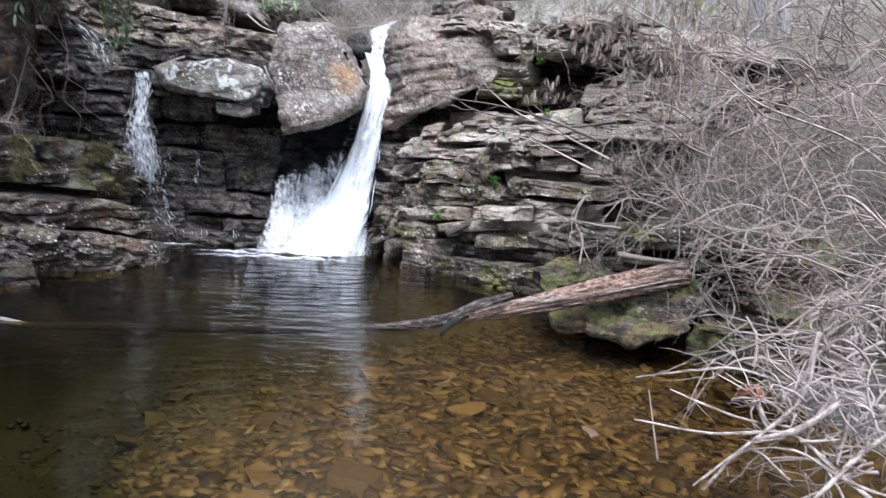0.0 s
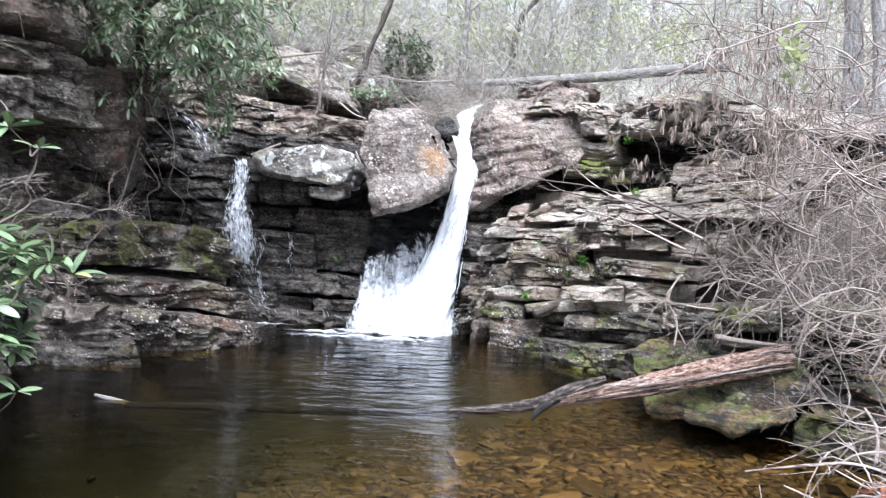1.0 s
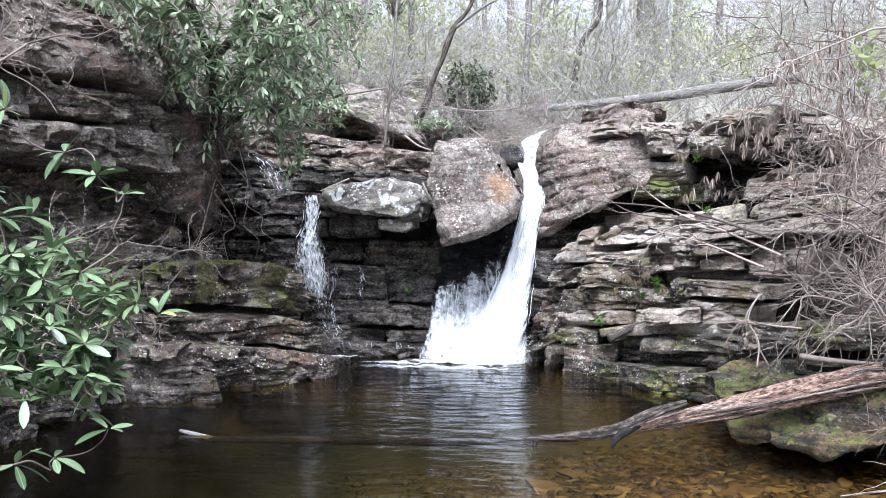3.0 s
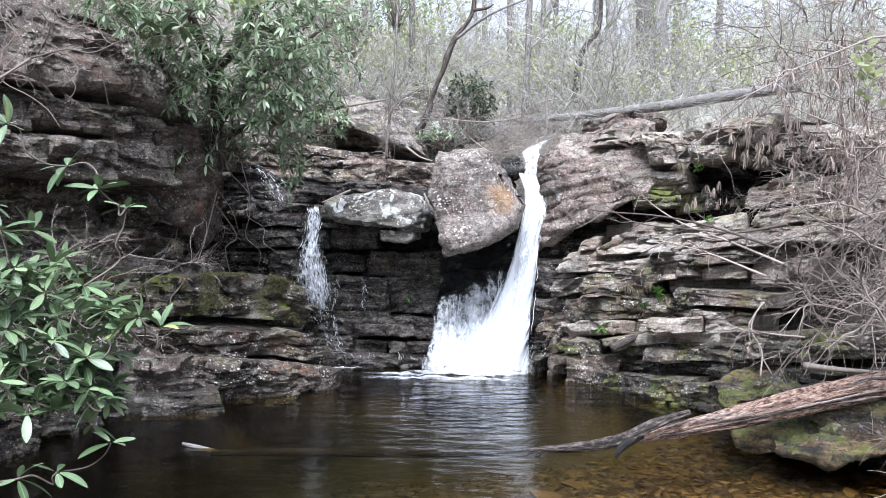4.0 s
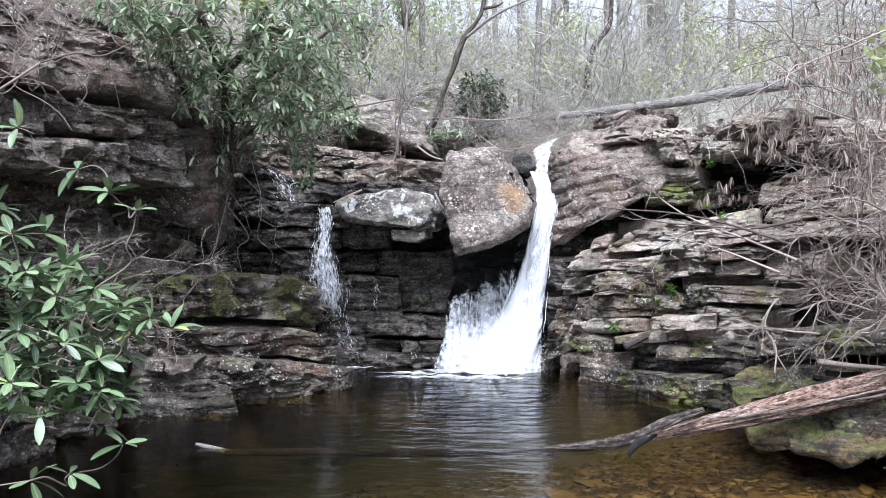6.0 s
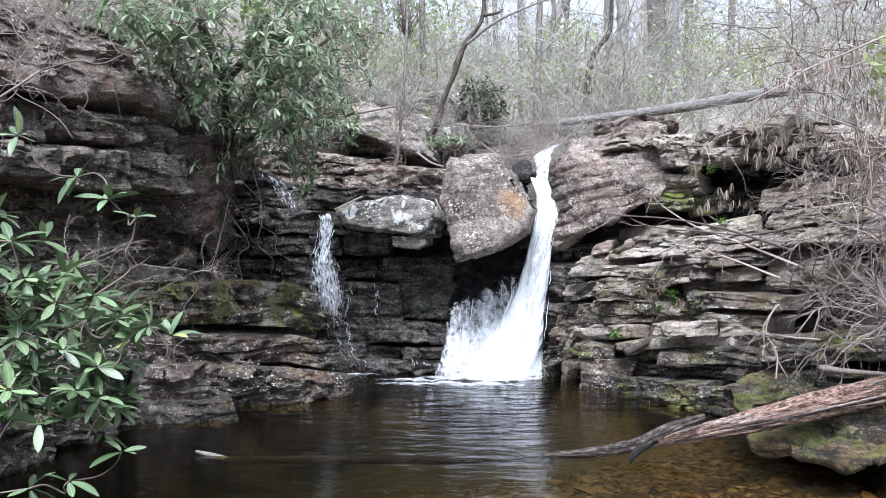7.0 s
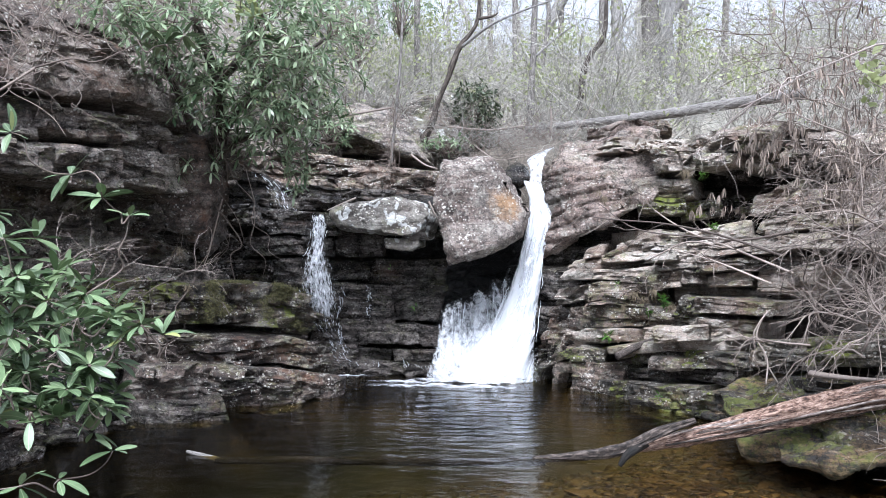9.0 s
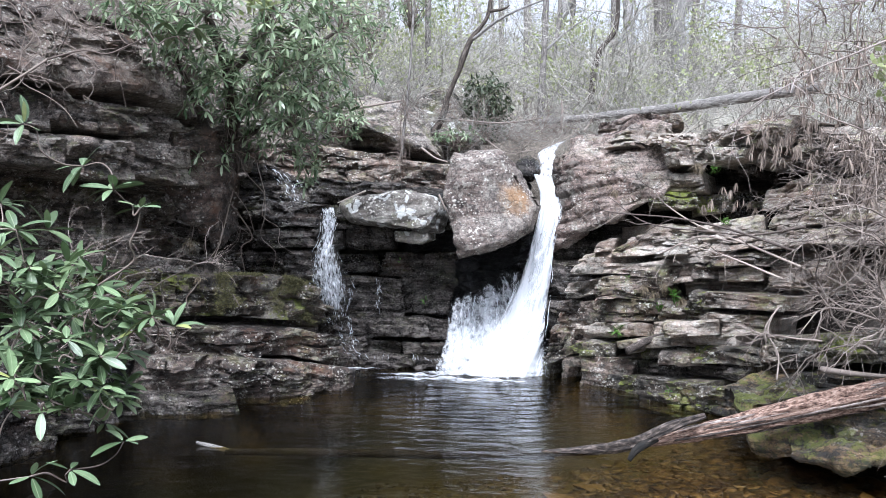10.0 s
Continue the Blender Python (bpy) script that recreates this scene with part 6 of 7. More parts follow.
for centre, size, count in (((3.47, 7, 3.04), (0.45, 0.4, 0.55), 130), ((3.33, 8, 2.68), (0.35, 0.3, 0.22), 55), ((3.25, 7.4, 3.23), (0.25, 0.3, 0.2), 16), ((3.04, 8.3, 2.16), (0.25, 0.2, 0.1), 16), ((3.44, 6.4, 2.41), (0.3, 0.3, 0.45), 110), ((3.7, 5.8, 2.17), (0.5, 0.4, 0.5), 50)):
    hang.append(np.array(centre) + N.normal(0, 0.6, (int(count * 0.75), 3)) * size)
hang = np.concatenate(hang)
pl, mt, sc = whorls(N, hang, N.normal(0, 0.15, (len(hang), 3)) + (0, 0, -1.0), 5, 0.38, 0.2)
v, f = scatter(leaf_shape(0.11, 0.013, 0.25, 0.8), pl, mt, sc)
stuff("dead_leaf", v, f, LEAF_DEAD, brush, "curled brown leaves hanging in bunches")
# bare sapling that leans out over the ledge
paths = []
for pts in ([(3.25, 7.2, 1.44), (2.89, 7.6, 1.65), (2.5, 7.9, 1.84), (2.19, 8, 2.06), (2.08, 8, 2.2)], [(3.19, 7.3, 1.6), (2.73, 7.6, 1.79), (2.28, 7.9, 1.91), (1.76, 8.1, 1.96), (1.52, 8.2, 2.01)],
            [(3.34, 7.4, 1.83), (2.95, 7.6, 1.75), (2.58, 7.8, 1.78), (2.02, 8, 1.86), (1.67, 8.2, 2.13)], [(3.09, 7.3, 1.34), (2.68, 7.6, 1.54), (2.33, 7.9, 1.66)]):
    paths.append((smooth_path(pts, 6), np.linspace(0.014, 0.004, (len(pts) - 1) * 6 + 1)))
    for k in range(5):
        q = np.array(pts[1 + k % (len(pts) - 1)])
        grow(N, q, (-N.uniform(0.3, 1), N.normal(0, 0.3), N.normal(0, 0.5)), N.uniform(0.2, 0.5), 0.005, 1, paths, 0.3, 0.1, 2)
v, f = tube(paths, 5)
mesh_ob("leaning_branch", v, f, TWIG_DEAD, brush)
under(brush)

far_brush = empty("dead_brush", (6.5, 5.0, 1.0), "leafless thicket of grey dead branches on the steep bank", "brush")
thicket(far_brush, N, 60, (4.45, 4.6, 1.1), (4.89, 6.2, 2.39), (0.4, 0.4, 0.35), (-0.6, 0, 0.2), (0.6, 0.4, 0.5), (0.5, 1.2), (0.003, 0.009), (-0.2, 0.7), 0.3, 4, TWIG_BROWN)
thicket(far_brush, N, 60, (5.22, 5.4, 2.1), (5.6, 7.4, 3.1), (0.5, 0.4, 0.4), (-0.5, 0, 0.25), (0.6, 0.4, 0.5), (0.5, 1.2), (0.003, 0.009), (-0.2, 0.6), 0.3, 4, TWIG_BROWN)
thicket(far_brush, N, 50, (3.69, 3.9, 0.832), (3.67, 4.8, 0.806), (0.3, 0.3, 0.25), (-0.4, 0, 0.1), (0.6, 0.4, 0.5), (0.3, 0.8), (0.003, 0.007), (-0.2, 0.7), 0.3, 4)
under(far_brush)

# ---- pile of bleached branches at the near right edge ----
pile = empty("branch_pile", (2.57, 2.9, 0.134), "pile of bleached dead branches at the water's edge", "branches")
def pile_limb(pts, radii, seed):
    limb("branch", [np.array(q) + N.normal(0, 0.012, 3) for q in pts], [t * 0.56 for t in radii], WOOD_BLEACHED, pile, 10, 0.3, seed=seed, per=12)


pile_limb([(2.54, 2.6, 0.174), (2.39, 2.7, 0.304), (2.23, 2.8, 0.413), (1.9, 2.9, 0.398), (1.63, 3, 0.435)], (0.025, 0.02, 0.016, 0.011, 0.008), 0)
pile_limb([(2.78, 2.8, 0.433), (2.56, 2.9, 0.552), (2.32, 2.85, 0.406), (2.08, 2.8, 0.366)], (0.02, 0.017, 0.02, 0.01), 1)
pile_limb([(2.27, 2.9, 0.522), (2.32, 2.9, 0.678), (2.39, 2.9, 0.834)], (0.022, 0.02, 0.024), 2)
pile_limb([(2.41, 3, 0.545), (2.16, 3.1, 0.585), (1.96, 3.2, 0.572), (1.74, 3.3, 0.488)], (0.014, 0.012, 0.01, 0.007), 3)
pile_limb([(2.3, 2.9, 0.399), (2.06, 3, 0.428), (1.81, 3.1, 0.49)], (0.012, 0.01, 0.006), 4)
pile_limb([(2.68, 3, 0.678), (2.47, 3, 0.728), (2.29, 2.9, 0.501), (1.78, 2.7, 0.245)], (0.014, 0.016, 0.014, 0.008), 5)
pile_limb([(2.05, 2.75, 0.415), (2.26, 2.78, 0.465), (2.48, 2.8, 0.571), (2.63, 2.75, 0.548)], (0.012, 0.024, 0.02, 0.018), 6)
pile_limb([(2.44, 2.95, 0.746), (2.5, 2.9, 0.776), (2.61, 2.85, 0.721), (2.68, 2.8, 0.586)], (0.012, 0.014, 0.014, 0.012), 7)
pile_limb([(2.54, 2.6, 0.476), (2.4, 2.6, 0.407), (2.3, 2.6, 0.314), (2.22, 2.6, 0.208)], (0.016, 0.018, 0.016, 0.014), 8)
pile_limb([(2.5, 2.82, 0.564), (2.49, 2.8, 0.411), (2.39, 2.75, 0.295)], (0.016, 0.015, 0.012), 9)
pile_limb([(2.23, 3.2, 0.83), (2.27, 3.15, 0.723), (2.25, 3.1, 0.591)], (0.01, 0.012, 0.012), 10)
pile_limb([(2.14, 2.95, 0.497), (2.19, 2.9, 0.426), (2.25, 2.85, 0.368)], (0.02, 0.018, 0.014), 11)
pile_limb([(2.17, 2.7, 0.26), (2.06, 2.8, 0.341), (1.81, 2.75, 0.207)], (0.01, 0.014, 0.01), 12)
pile_limb([(2.49, 2.5, 0.272), (2.36, 2.6, 0.3), (2.17, 2.7, 0.381), (2.03, 2.8, 0.366)], (0.014, 0.012, 0.01, 0.006), 13)
pile_limb([(3.29, 3.6, 1.19), (3.08, 3.8, 1.37), (2.94, 4, 1.09), (2.77, 4, 0.786)], (0.016, 0.016, 0.012, 0.006), 14)
pile_limb([(3.12, 3.4, 1.55), (2.98, 3.7, 1.7), (2.75, 4.2, 1.88), (2.61, 4.6, 2.15)], (0.016, 0.013, 0.01, 0.006), 15)
thicket(pile, N, 46, (2.69, 2.8, 0.332), (2.38, 2.95, 0.484), (0.12, 0.18, 0.12), (-0.3, 0, 0.15), (0.6, 0.5, 0.5), (0.15, 0.45), (0.004, 0.01), (-0.2, 0.6), 0.4, 3, TWIG_BLEACHED)
thicket(pile, N, 40, (2.84, 2.9, 0.605), (2.53, 3.1, 0.647), (0.12, 0.18, 0.1), (-0.4, 0, 0.1), (0.6, 0.5, 0.5), (0.2, 0.45), (0.003, 0.009), (-0.2, 0.6), 0.4, 3, TWIG_BLEACHED)
v, f = scatter(leaf_shape(0.07, 0.022, 0.3, 0.6), np.array((2.13, 2.95, 0.586)) + N.normal(0, 0.02, (7, 3)), frames_from(N.normal(0, 0.5, (7, 3)) + (0, -0.3, -0.6), N.uniform(0, 6, 7)), N.uniform(0.6, 1.1, 7))
stuff("dead_leaf", v, f, LEAF_RED, pile, "withered reddish brown leaves")
thicket(pile, N, 34, (3.19, 3.2, 0.851), (3.4, 3.8, 1.17), (0.25, 0.25, 0.25), (-0.6, 0, 0.1), (0.5, 0.4, 0.5), (0.4, 0.9), (0.003, 0.008), (-0.2, 0.6), 0.3, 4)
under(pile)

# ---- woods on the slope ----
def woodland_tree(name, height, radius, label, leaves, seed, at):
    """A slim bare tree with a few spring leaves."""
    rng = np.random.default_rng(seed)
    ob = empty(name, (0, 0, 0), label, "tree", "woodland trees")
    pts = [np.array((0.0, 0.0, -0.3))]
    for k in range(6):
        pts.append(pts[-1] + np.array((rng.normal(0, 0.03) * height, rng.normal(0, 0.03) * height, height / 6)))
    limb("trunk", pts, [radius * 1.25, radius, radius * 0.85, radius * 0.7, radius * 0.5, radius * 0.3], BARK_MID if seed % 2 else BARK_TREE, ob, 9, 0.12, seed=seed)
    tip = []
    for _ in range(24):
        k = rng.uniform(1.2, 5.8)
        i = int(k)
        p = pts[i] * (1 - k + i) + pts[i + 1] * (k - i)
        out = []
        tip += grow(rng, p, (rng.normal(), rng.normal(), rng.uniform(0.1, 0.9)), height * rng.uniform(0.1, 0.24), radius * 0.22, 2, out, 0.3, -0.1, 3, 0.8)
        v, f = tube(out, 3)
        mesh_ob("branch", v, f, TWIG_WOODS, ob)
    if leaves:
        q = np.array([t[0] for t in tip])
        q = q[rng.random(len(q)) < leaves]
        q = np.repeat(q, 4, 0) + rng.normal(0, 0.12, (len(q) * 4, 3))
        v, f = scatter(leaf_shape(0.1, 0.06, 0.1, 0.1, 3), q, frames_from(rng.normal(0, 1, (len(q), 3)), rng.uniform(0, 6, len(q))), rng.uniform(0.6, 1.3, len(q)))
        stuff("leaf", v, f, LEAF_SPRING, ob, "sparse yellow-green spring leaves")
    ob.matrix_basis = at
    return ob


def sapling_bush(name, size, label, leaves, seed, at):
    """A twiggy bush of many thin stems."""
    rng = np.random.default_rng(seed)
    ob = empty(name, (0, 0, 0), label, "bush", "woodland undergrowth")
    out, tip = [], []
    for _ in range(13):
        tip += grow(rng, rng.normal(0, 0.12, 3) * (1, 1, 0) - (0, 0, 0.1), (rng.normal(0, 0.5), rng.normal(0, 0.5), 1.0), size * rng.uniform(0.5, 1.1), 0.005 * size, 2, out, 0.38, 0.1, 4, 0.8, 0.6, 6)
    v, f = tube(out, 3)
    stuff("twig", v, f, TWIG_WOODS, ob)
    if leaves:
        q = np.array([t[0] for t in tip])
        q = q[rng.random(len(q)) < leaves]
        q = np.repeat(q, 3, 0) + rng.normal(0, 0.06, (len(q) * 3, 3))
        v, f = scatter(leaf_shape(0.055, 0.035, 0.1, 0.1, 3), q, frames_from(rng.normal(0, 1, (len(q), 3)), rng.uniform(0, 6, len(q))), rng.uniform(0.6, 1.3, len(q)))
        stuff("leaf", v, f, LEAF_SPRING, ob, "sparse yellow-green spring leaves")
    ob.matrix_basis = at
    return ob


def stand(x, y, turn=0.0, lean=0.0):
    return pose(x, y, height_at(x, y), lean, 0, turn)


trees = [woodland_tree("bare_tree", 13, 0.1, "slim grey bare forest tree on the slope", 0.0, 31, stand(-2.9, 21)), woodland_tree("bare_tree", 16, 0.15, "tall grey forest tree with sparse spring leaves", 0.3, 32, stand(5.0, 24)),
         woodland_tree("bare_tree", 10, 0.06, "thin forest tree with fresh spring leaves", 0.5, 33, stand(2.3, 19)), woodland_tree("bare_tree", 18, 0.2, "stout grey forest tree trunk on the slope", 0.15, 34, stand(7.2, 26))]
bushes = [sapling_bush("twiggy_bush", 1.6, "leafless grey twiggy bush on the slope", 0.0, 41, stand(-1.4, 13.5)), sapling_bush("twiggy_bush", 2.2, "grey twiggy bush with a few spring leaves", 0.16, 42, stand(0.6, 15.5)),
          sapling_bush("twiggy_bush", 1.3, "yellow-green budding bush on the slope", 0.3, 43, stand(3.2, 17))]
for k in range(40):
    y = N.uniform(20, 70)
    x = y * N.uniform(-0.55, 0.75)
    copy_thing(trees[k % 4], stand(x, y, N.uniform(0, 360), N.normal(0, 3)) @ Matrix.Scale(N.uniform(0.75, 1.25), 4))
for k in range(165):
    y = 13.2 + 34 * N.uniform(0, 1) ** 1.3
    x = y * N.uniform(-0.6, 0.75)
    if abs(x - 1.6) < 0.6 and y < 14.5:
        continue
    copy_thing(bushes[k % 3], stand(x, y, N.uniform(0, 360)) @ Matrix.Scale(N.uniform(0.8, 1.4) * (1 + 0.05 * (y - 13)), 4))
# low tangle at the head of the fall
for k in range(26):
    x, y = N.uniform(-1.6, 3.2), N.uniform(12.4, 14.2)
    copy_thing(bushes[0], stand(x, y, N.uniform(0, 360)) @ Matrix.Scale(N.uniform(0.25, 0.55), 4))
# unseen trees added behind and beside the camera, which the pool mirrors and which shade the banks
for k in range(14):
    a = radians(N.uniform(100, 440))
    r = N.uniform(9, 22)
    x, y = r * math.cos(a), r * math.sin(a) * 0.9 - 4
    if y < 3 and not (y < 0 and abs(x + 0.05 * y) < 7):
        copy_thing(trees[k % 4], stand(x, y, N.uniform(0, 360)))
# trees that stand out at the head of the fall
crooked = empty("crooked_tree", (-0.144, 12.60, 3.63), "crooked dark bare tree above the boulder", "tree")
limb("trunk", [(-0.306, 12.60, 3.21), (-0.072, 12.60, 3.72), (-0.018, 12.62, 3.95), (0.162, 12.60, 4.39), (0.225, 12.58, 4.58), (0.342, 12.60, 4.88), (0.593, 12.60, 5.24), (0.648, 12.60, 5.64), (0.579, 12.60, 6.27)], [0.055, 0.046, 0.042, 0.04, 0.034, 0.028, 0.02], BARK_DARK, crooked, 12, 0.3, seed=2)
limb("branch", [(0.342, 12.60, 4.86), (0.76, 12.40, 5.14), (1.19, 12.30, 5.33), (1.74, 12.20, 5.51)], [0.026, 0.022, 0.018, 0.012], BARK_TREE, crooked, 9, 0.12, seed=3)
limb("branch", [(0.612, 12.60, 5.33), (0.838, 12.50, 5.34), (0.944, 12.50, 5.4)], [0.03, 0.02, 0.008], BARK_DARK, crooked, 6, 0.12)
under(crooked)
bent = empty("bent_sapling", (2.87, 16.00, 4.63), "bent dark sapling on the slope", "tree")
limb("trunk", [(2.85, 16.00, 4.52), (2.9, 16.00, 5.14), (3.03, 16.00, 5.59), (3.33, 16.00, 6.05), (3.38, 16.00, 6.84)], [0.07, 0.065, 0.06, 0.05, 0.04], BARK_DARK, bent, 8, 0.12)
under(bent)
slim = empty("slim_tree", (1.76, 15.00, 4.12), "slim grey tree with a side branch behind the fallen trunk", "tree")
limb("trunk", [(1.74, 15.00, 3.91), (1.76, 15.00, 4.71), (1.8, 15.00, 5.67), (1.82, 15.00, 6.94)], [0.075, 0.068, 0.06, 0.05], BARK_MID, slim, 8, 0.1)
limb("branch", [(1.82, 15.00, 5.33), (2.19, 15.00, 5.67), (2.58, 14.80, 5.92)], [0.03, 0.02, 0.008], BARK_TREE, slim, 6, 0.1)
under(slim)
stem = empty("slim_tree", (-0.63, 11.35, 2.43), "thin vine-wrapped sapling on the rock ledge", "tree")
limb("trunk", [(-0.678, 11.35, 2.39), (-0.644, 11.35, 3.07), (-0.577, 11.35, 3.8), (-0.524, 11.30, 4.59), (-0.489, 11.30, 5.63)], [0.024, 0.022, 0.02, 0.018, 0.012], BARK_MID, stem, 7, 0.15)
vines = []
for _ in range(34):
    a = np.array((-0.62, 11.30, N.uniform(2.7, 3.9))) + N.normal(0, 0.025, 3)
    grow(N, a, (N.normal(0, 0.35), N.normal(0, 0.15), N.choice((-1.0, -1.0, 0.6))), N.uniform(0.2, 0.6), 0.005, 1, vines, 0.45, 0.2, 3, 0.6)
v, f = tube(vines, 4)
stuff("vine", v, f, TWIG_BROWN, stem, "thin brown vines wound on the stem")
under(stem)
for low, high, w in (((6.07, 9.5, 2.92), (5.93, 9.5, 4.9), 0.12), ((6.14, 9, 2.88), (5.92, 9, 4.75), 0.1)):
    post = empty("grey_tree", low, "straight grey tree trunk behind the dead brush", "tree", "trees behind the brush")
    low, high = np.array(low), np.array(high)
    limb("trunk", [low - (0, 0, 0.6), low * 0.6 + high * 0.4, high, high * 2.2 - low * 1.2], [w * 1.1, w, w * 0.95, w * 0.7], BARK_TREE, post, 9, 0.1)
    under(post)

# ---- stones on the pool's bed ----
stream = tagged(new("pool_bed"), "flat brown stones and gravel on the pool bed", "stream bed", kind="structure")


def flat_stone(seed, name="stone"):
    rng = random.Random(seed)
    bm = bmesh.new()
    for _ in range(11):
        a, r = rng.uniform(0, 6.283), rng.uniform(0.6, 1.0)
        bm.verts.new((math.cos(a) * r, math.sin(a) * r * 0.7, rng.choice((-0.13, 0.13)) * rng.uniform(0.6, 1.2)))
    bmesh.ops.convex_hull(bm, input=bm.verts)
    for v in [v for v in bm.verts if not v.link_faces]:
        bm.verts.remove(v)
    me = bpy.data.meshes.new(name)
    bm.to_mesh(me)
    bm.free()
    return me


STONES = [flat_stone(60 + k) for k in range(8)]
for me in STONES:
    me.materials.append(PEBBLE_ONE)
for k in range(290):
    y = 2.3 + 4.6 * N.uniform(0, 1) ** 0.9
    x = N.uniform(-0.62, 0.7) * y + 0.3
    z = height_at(x, y)
    if z > -0.05:
        continue
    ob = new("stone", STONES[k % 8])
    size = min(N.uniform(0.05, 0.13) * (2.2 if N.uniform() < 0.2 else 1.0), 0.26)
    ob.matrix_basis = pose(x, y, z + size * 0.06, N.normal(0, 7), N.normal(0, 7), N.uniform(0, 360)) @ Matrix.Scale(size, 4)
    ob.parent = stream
n = 15000
y = 2.0 + 6.0 * N.uniform(0, 1, n)
x = N.uniform(-0.6, 0.72, n) * y + 0.3
z = ground_height(x, y)
keep = (z < -0.03) & (N.uniform(0, 1, n) > 0.8 * ramp01(-z, 0.35, 0.9))
for k in range(4):
    me = STONES[k]
    v = np.array([t.co for t in me.vertices])
    f = np.array([tuple(t.vertices) for t in me.polygons if len(t.vertices) == 3])
    pick = keep & (np.arange(n) % 4 == k)
    q = np.stack([x[pick], y[pick], z[pick] + 0.006], 1)
    axis = np.stack([N.normal(0, 1, len(q)), N.normal(0, 1, len(q)), N.normal(0, 0.12, len(q))], 1)
    vv, ff = scatter((v, f), q, frames_from(axis, N.normal(0, 0.15, len(q))), 0.025 + 0.1 * N.uniform(0, 1, len(q)) ** 2)
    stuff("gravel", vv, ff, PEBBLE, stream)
lone = new("river_stone", STONES[3])
lone.matrix_basis = pose(*(1.85, 3.9, 0.001), 0, 5, 20) @ Matrix.Scale(0.11, 4)
tagged(lone, "small pale stone breaking the pool's surface", "stone")

# ---- dark evergreen bush and small plants ----
def evergreen(at, size, count, label, seed, mat=None):
    rng = np.random.default_rng(seed)
    ob = empty("evergreen_bush", at, label, "bush", "evergreen bushes")
    q = rng.normal(0, 1, (count, 3))
    q /= np.linalg.norm(q, axis=1)[:, None]
    q *= rng.uniform(0.3, 1.05, (count, 1)) ** 0.6
    pl, mt, sc = whorls(rng, np.array(at) + (0, 0, size[2] * 0.9) + q * size, q * (1, 1, 0.6) + (0, -0.4, 0.5) + rng.normal(0, 0.3, (count, 3)), 6, 1.2)
    v, f = scatter(leaf_shape(0.12, 0.034, 0.2), pl, mt, sc)
    stuff("crown", v, f, mat or LEAF_RHODO, ob, "narrow dark green leaves")
    out = []
    for t in q[:40]:
        a = np.array(at) + rng.normal(0, 0.05, 3)
        b = np.array(at) + (0, 0, size[2] * 0.9) + t * size * 0.8
        out.append((smooth_path([a, (a + b) / 2 + rng.normal(0, 0.06, 3), b], 4), np.linspace(0.012, 0.004, 9)))
    v, f = tube(out, 4)
    stuff("stem", v, f, TWIG_BROWN, ob)
    return under(ob)


evergreen((0.641, 13.80, 3.44), (0.45, 0.4, 0.62), 300, "dark evergreen bush above the waterfall", 51, LEAF_DARK)
evergreen((0.137, 12.20, 3.16), (0.4, 0.2, 0.13), 30, "low evergreen sprigs beside the boulder", 52)
evergreen((-1.6, 11.60, 3.19), (0.5, 0.3, 0.2), 45, "low evergreen sprigs on the rock ledge", 53)
evergreen((-0.727, 16.00, 5.95), (0.7, 0.6, 0.8), 120, "loose evergreen bush on the wooded slope", 54)
evergreen((-1.53, 15.00, 5.15), (0.6, 0.6, 0.7), 90, "loose evergreen bush on the wooded slope", 55)

# out of view, added so that the left of the pool mirrors dark leaves
for k, (at, size) in enumerate((((-6.23, 8.4, 4.44), (1.1, 0.7, 1.3)), ((-5.27, 8.8, 4.51), (1.1, 0.7, 1.4)), ((-4.4, 9.2, 4.54), (1.0, 0.7, 1.5)))):
    evergreen(at, size, 230, "unseen evergreen shrub added above the rock wall to darken the pool's reflection", 56 + k)


def tuft(name, at, count, length, width, mat, label, category, group, seed, lean=(0, -0.6, 0.8)):
    """A small plant of blades or fronds that spring from one point."""
    rng = np.random.default_rng(seed)
    ob = empty(name, at, label, category, group)
    d = rng.normal(0, 0.55, (count, 3)) + lean
    v, f = scatter(leaf_shape(length, width, 0.5, 0.2, 5), np.array(at) + rng.normal(0, 0.02, (count, 3)), frames_from(d, rng.normal(0, 0.4, count)), rng.uniform(0.5, 1.1, count))
    stuff("blade", v, f, mat, ob)
    return under(ob)


for k, (at, c, ln) in enumerate((((1.98, 9.2, 0.641), 26, 0.2), ((2.59, 8.95, 1.02), 30, 0.14), ((2.12, 9.3, 1.26), 10, 0.1), ((-0.298, 10.60, 0.867), 14, 0.1), ((3.07, 8.8, 1.9), 20, 0.12), ((2.33, 8.3, 0.131), 8, 0.08), ((-0.635, 10.60, 1.39), 6, 0.06), ((2.56, 8.9, 1.1), 24, 0.1), ((2.43, 9, 0.935), 20, 0.09), ((3.06, 9.15, 2.51), 22, 0.09))):
    tuft("fern", at, c, ln * 0.65, 0.022, LEAF_FERN, "small bright green fern in a rock crevice", "fern", "ferns on the rocks", 70 + k)
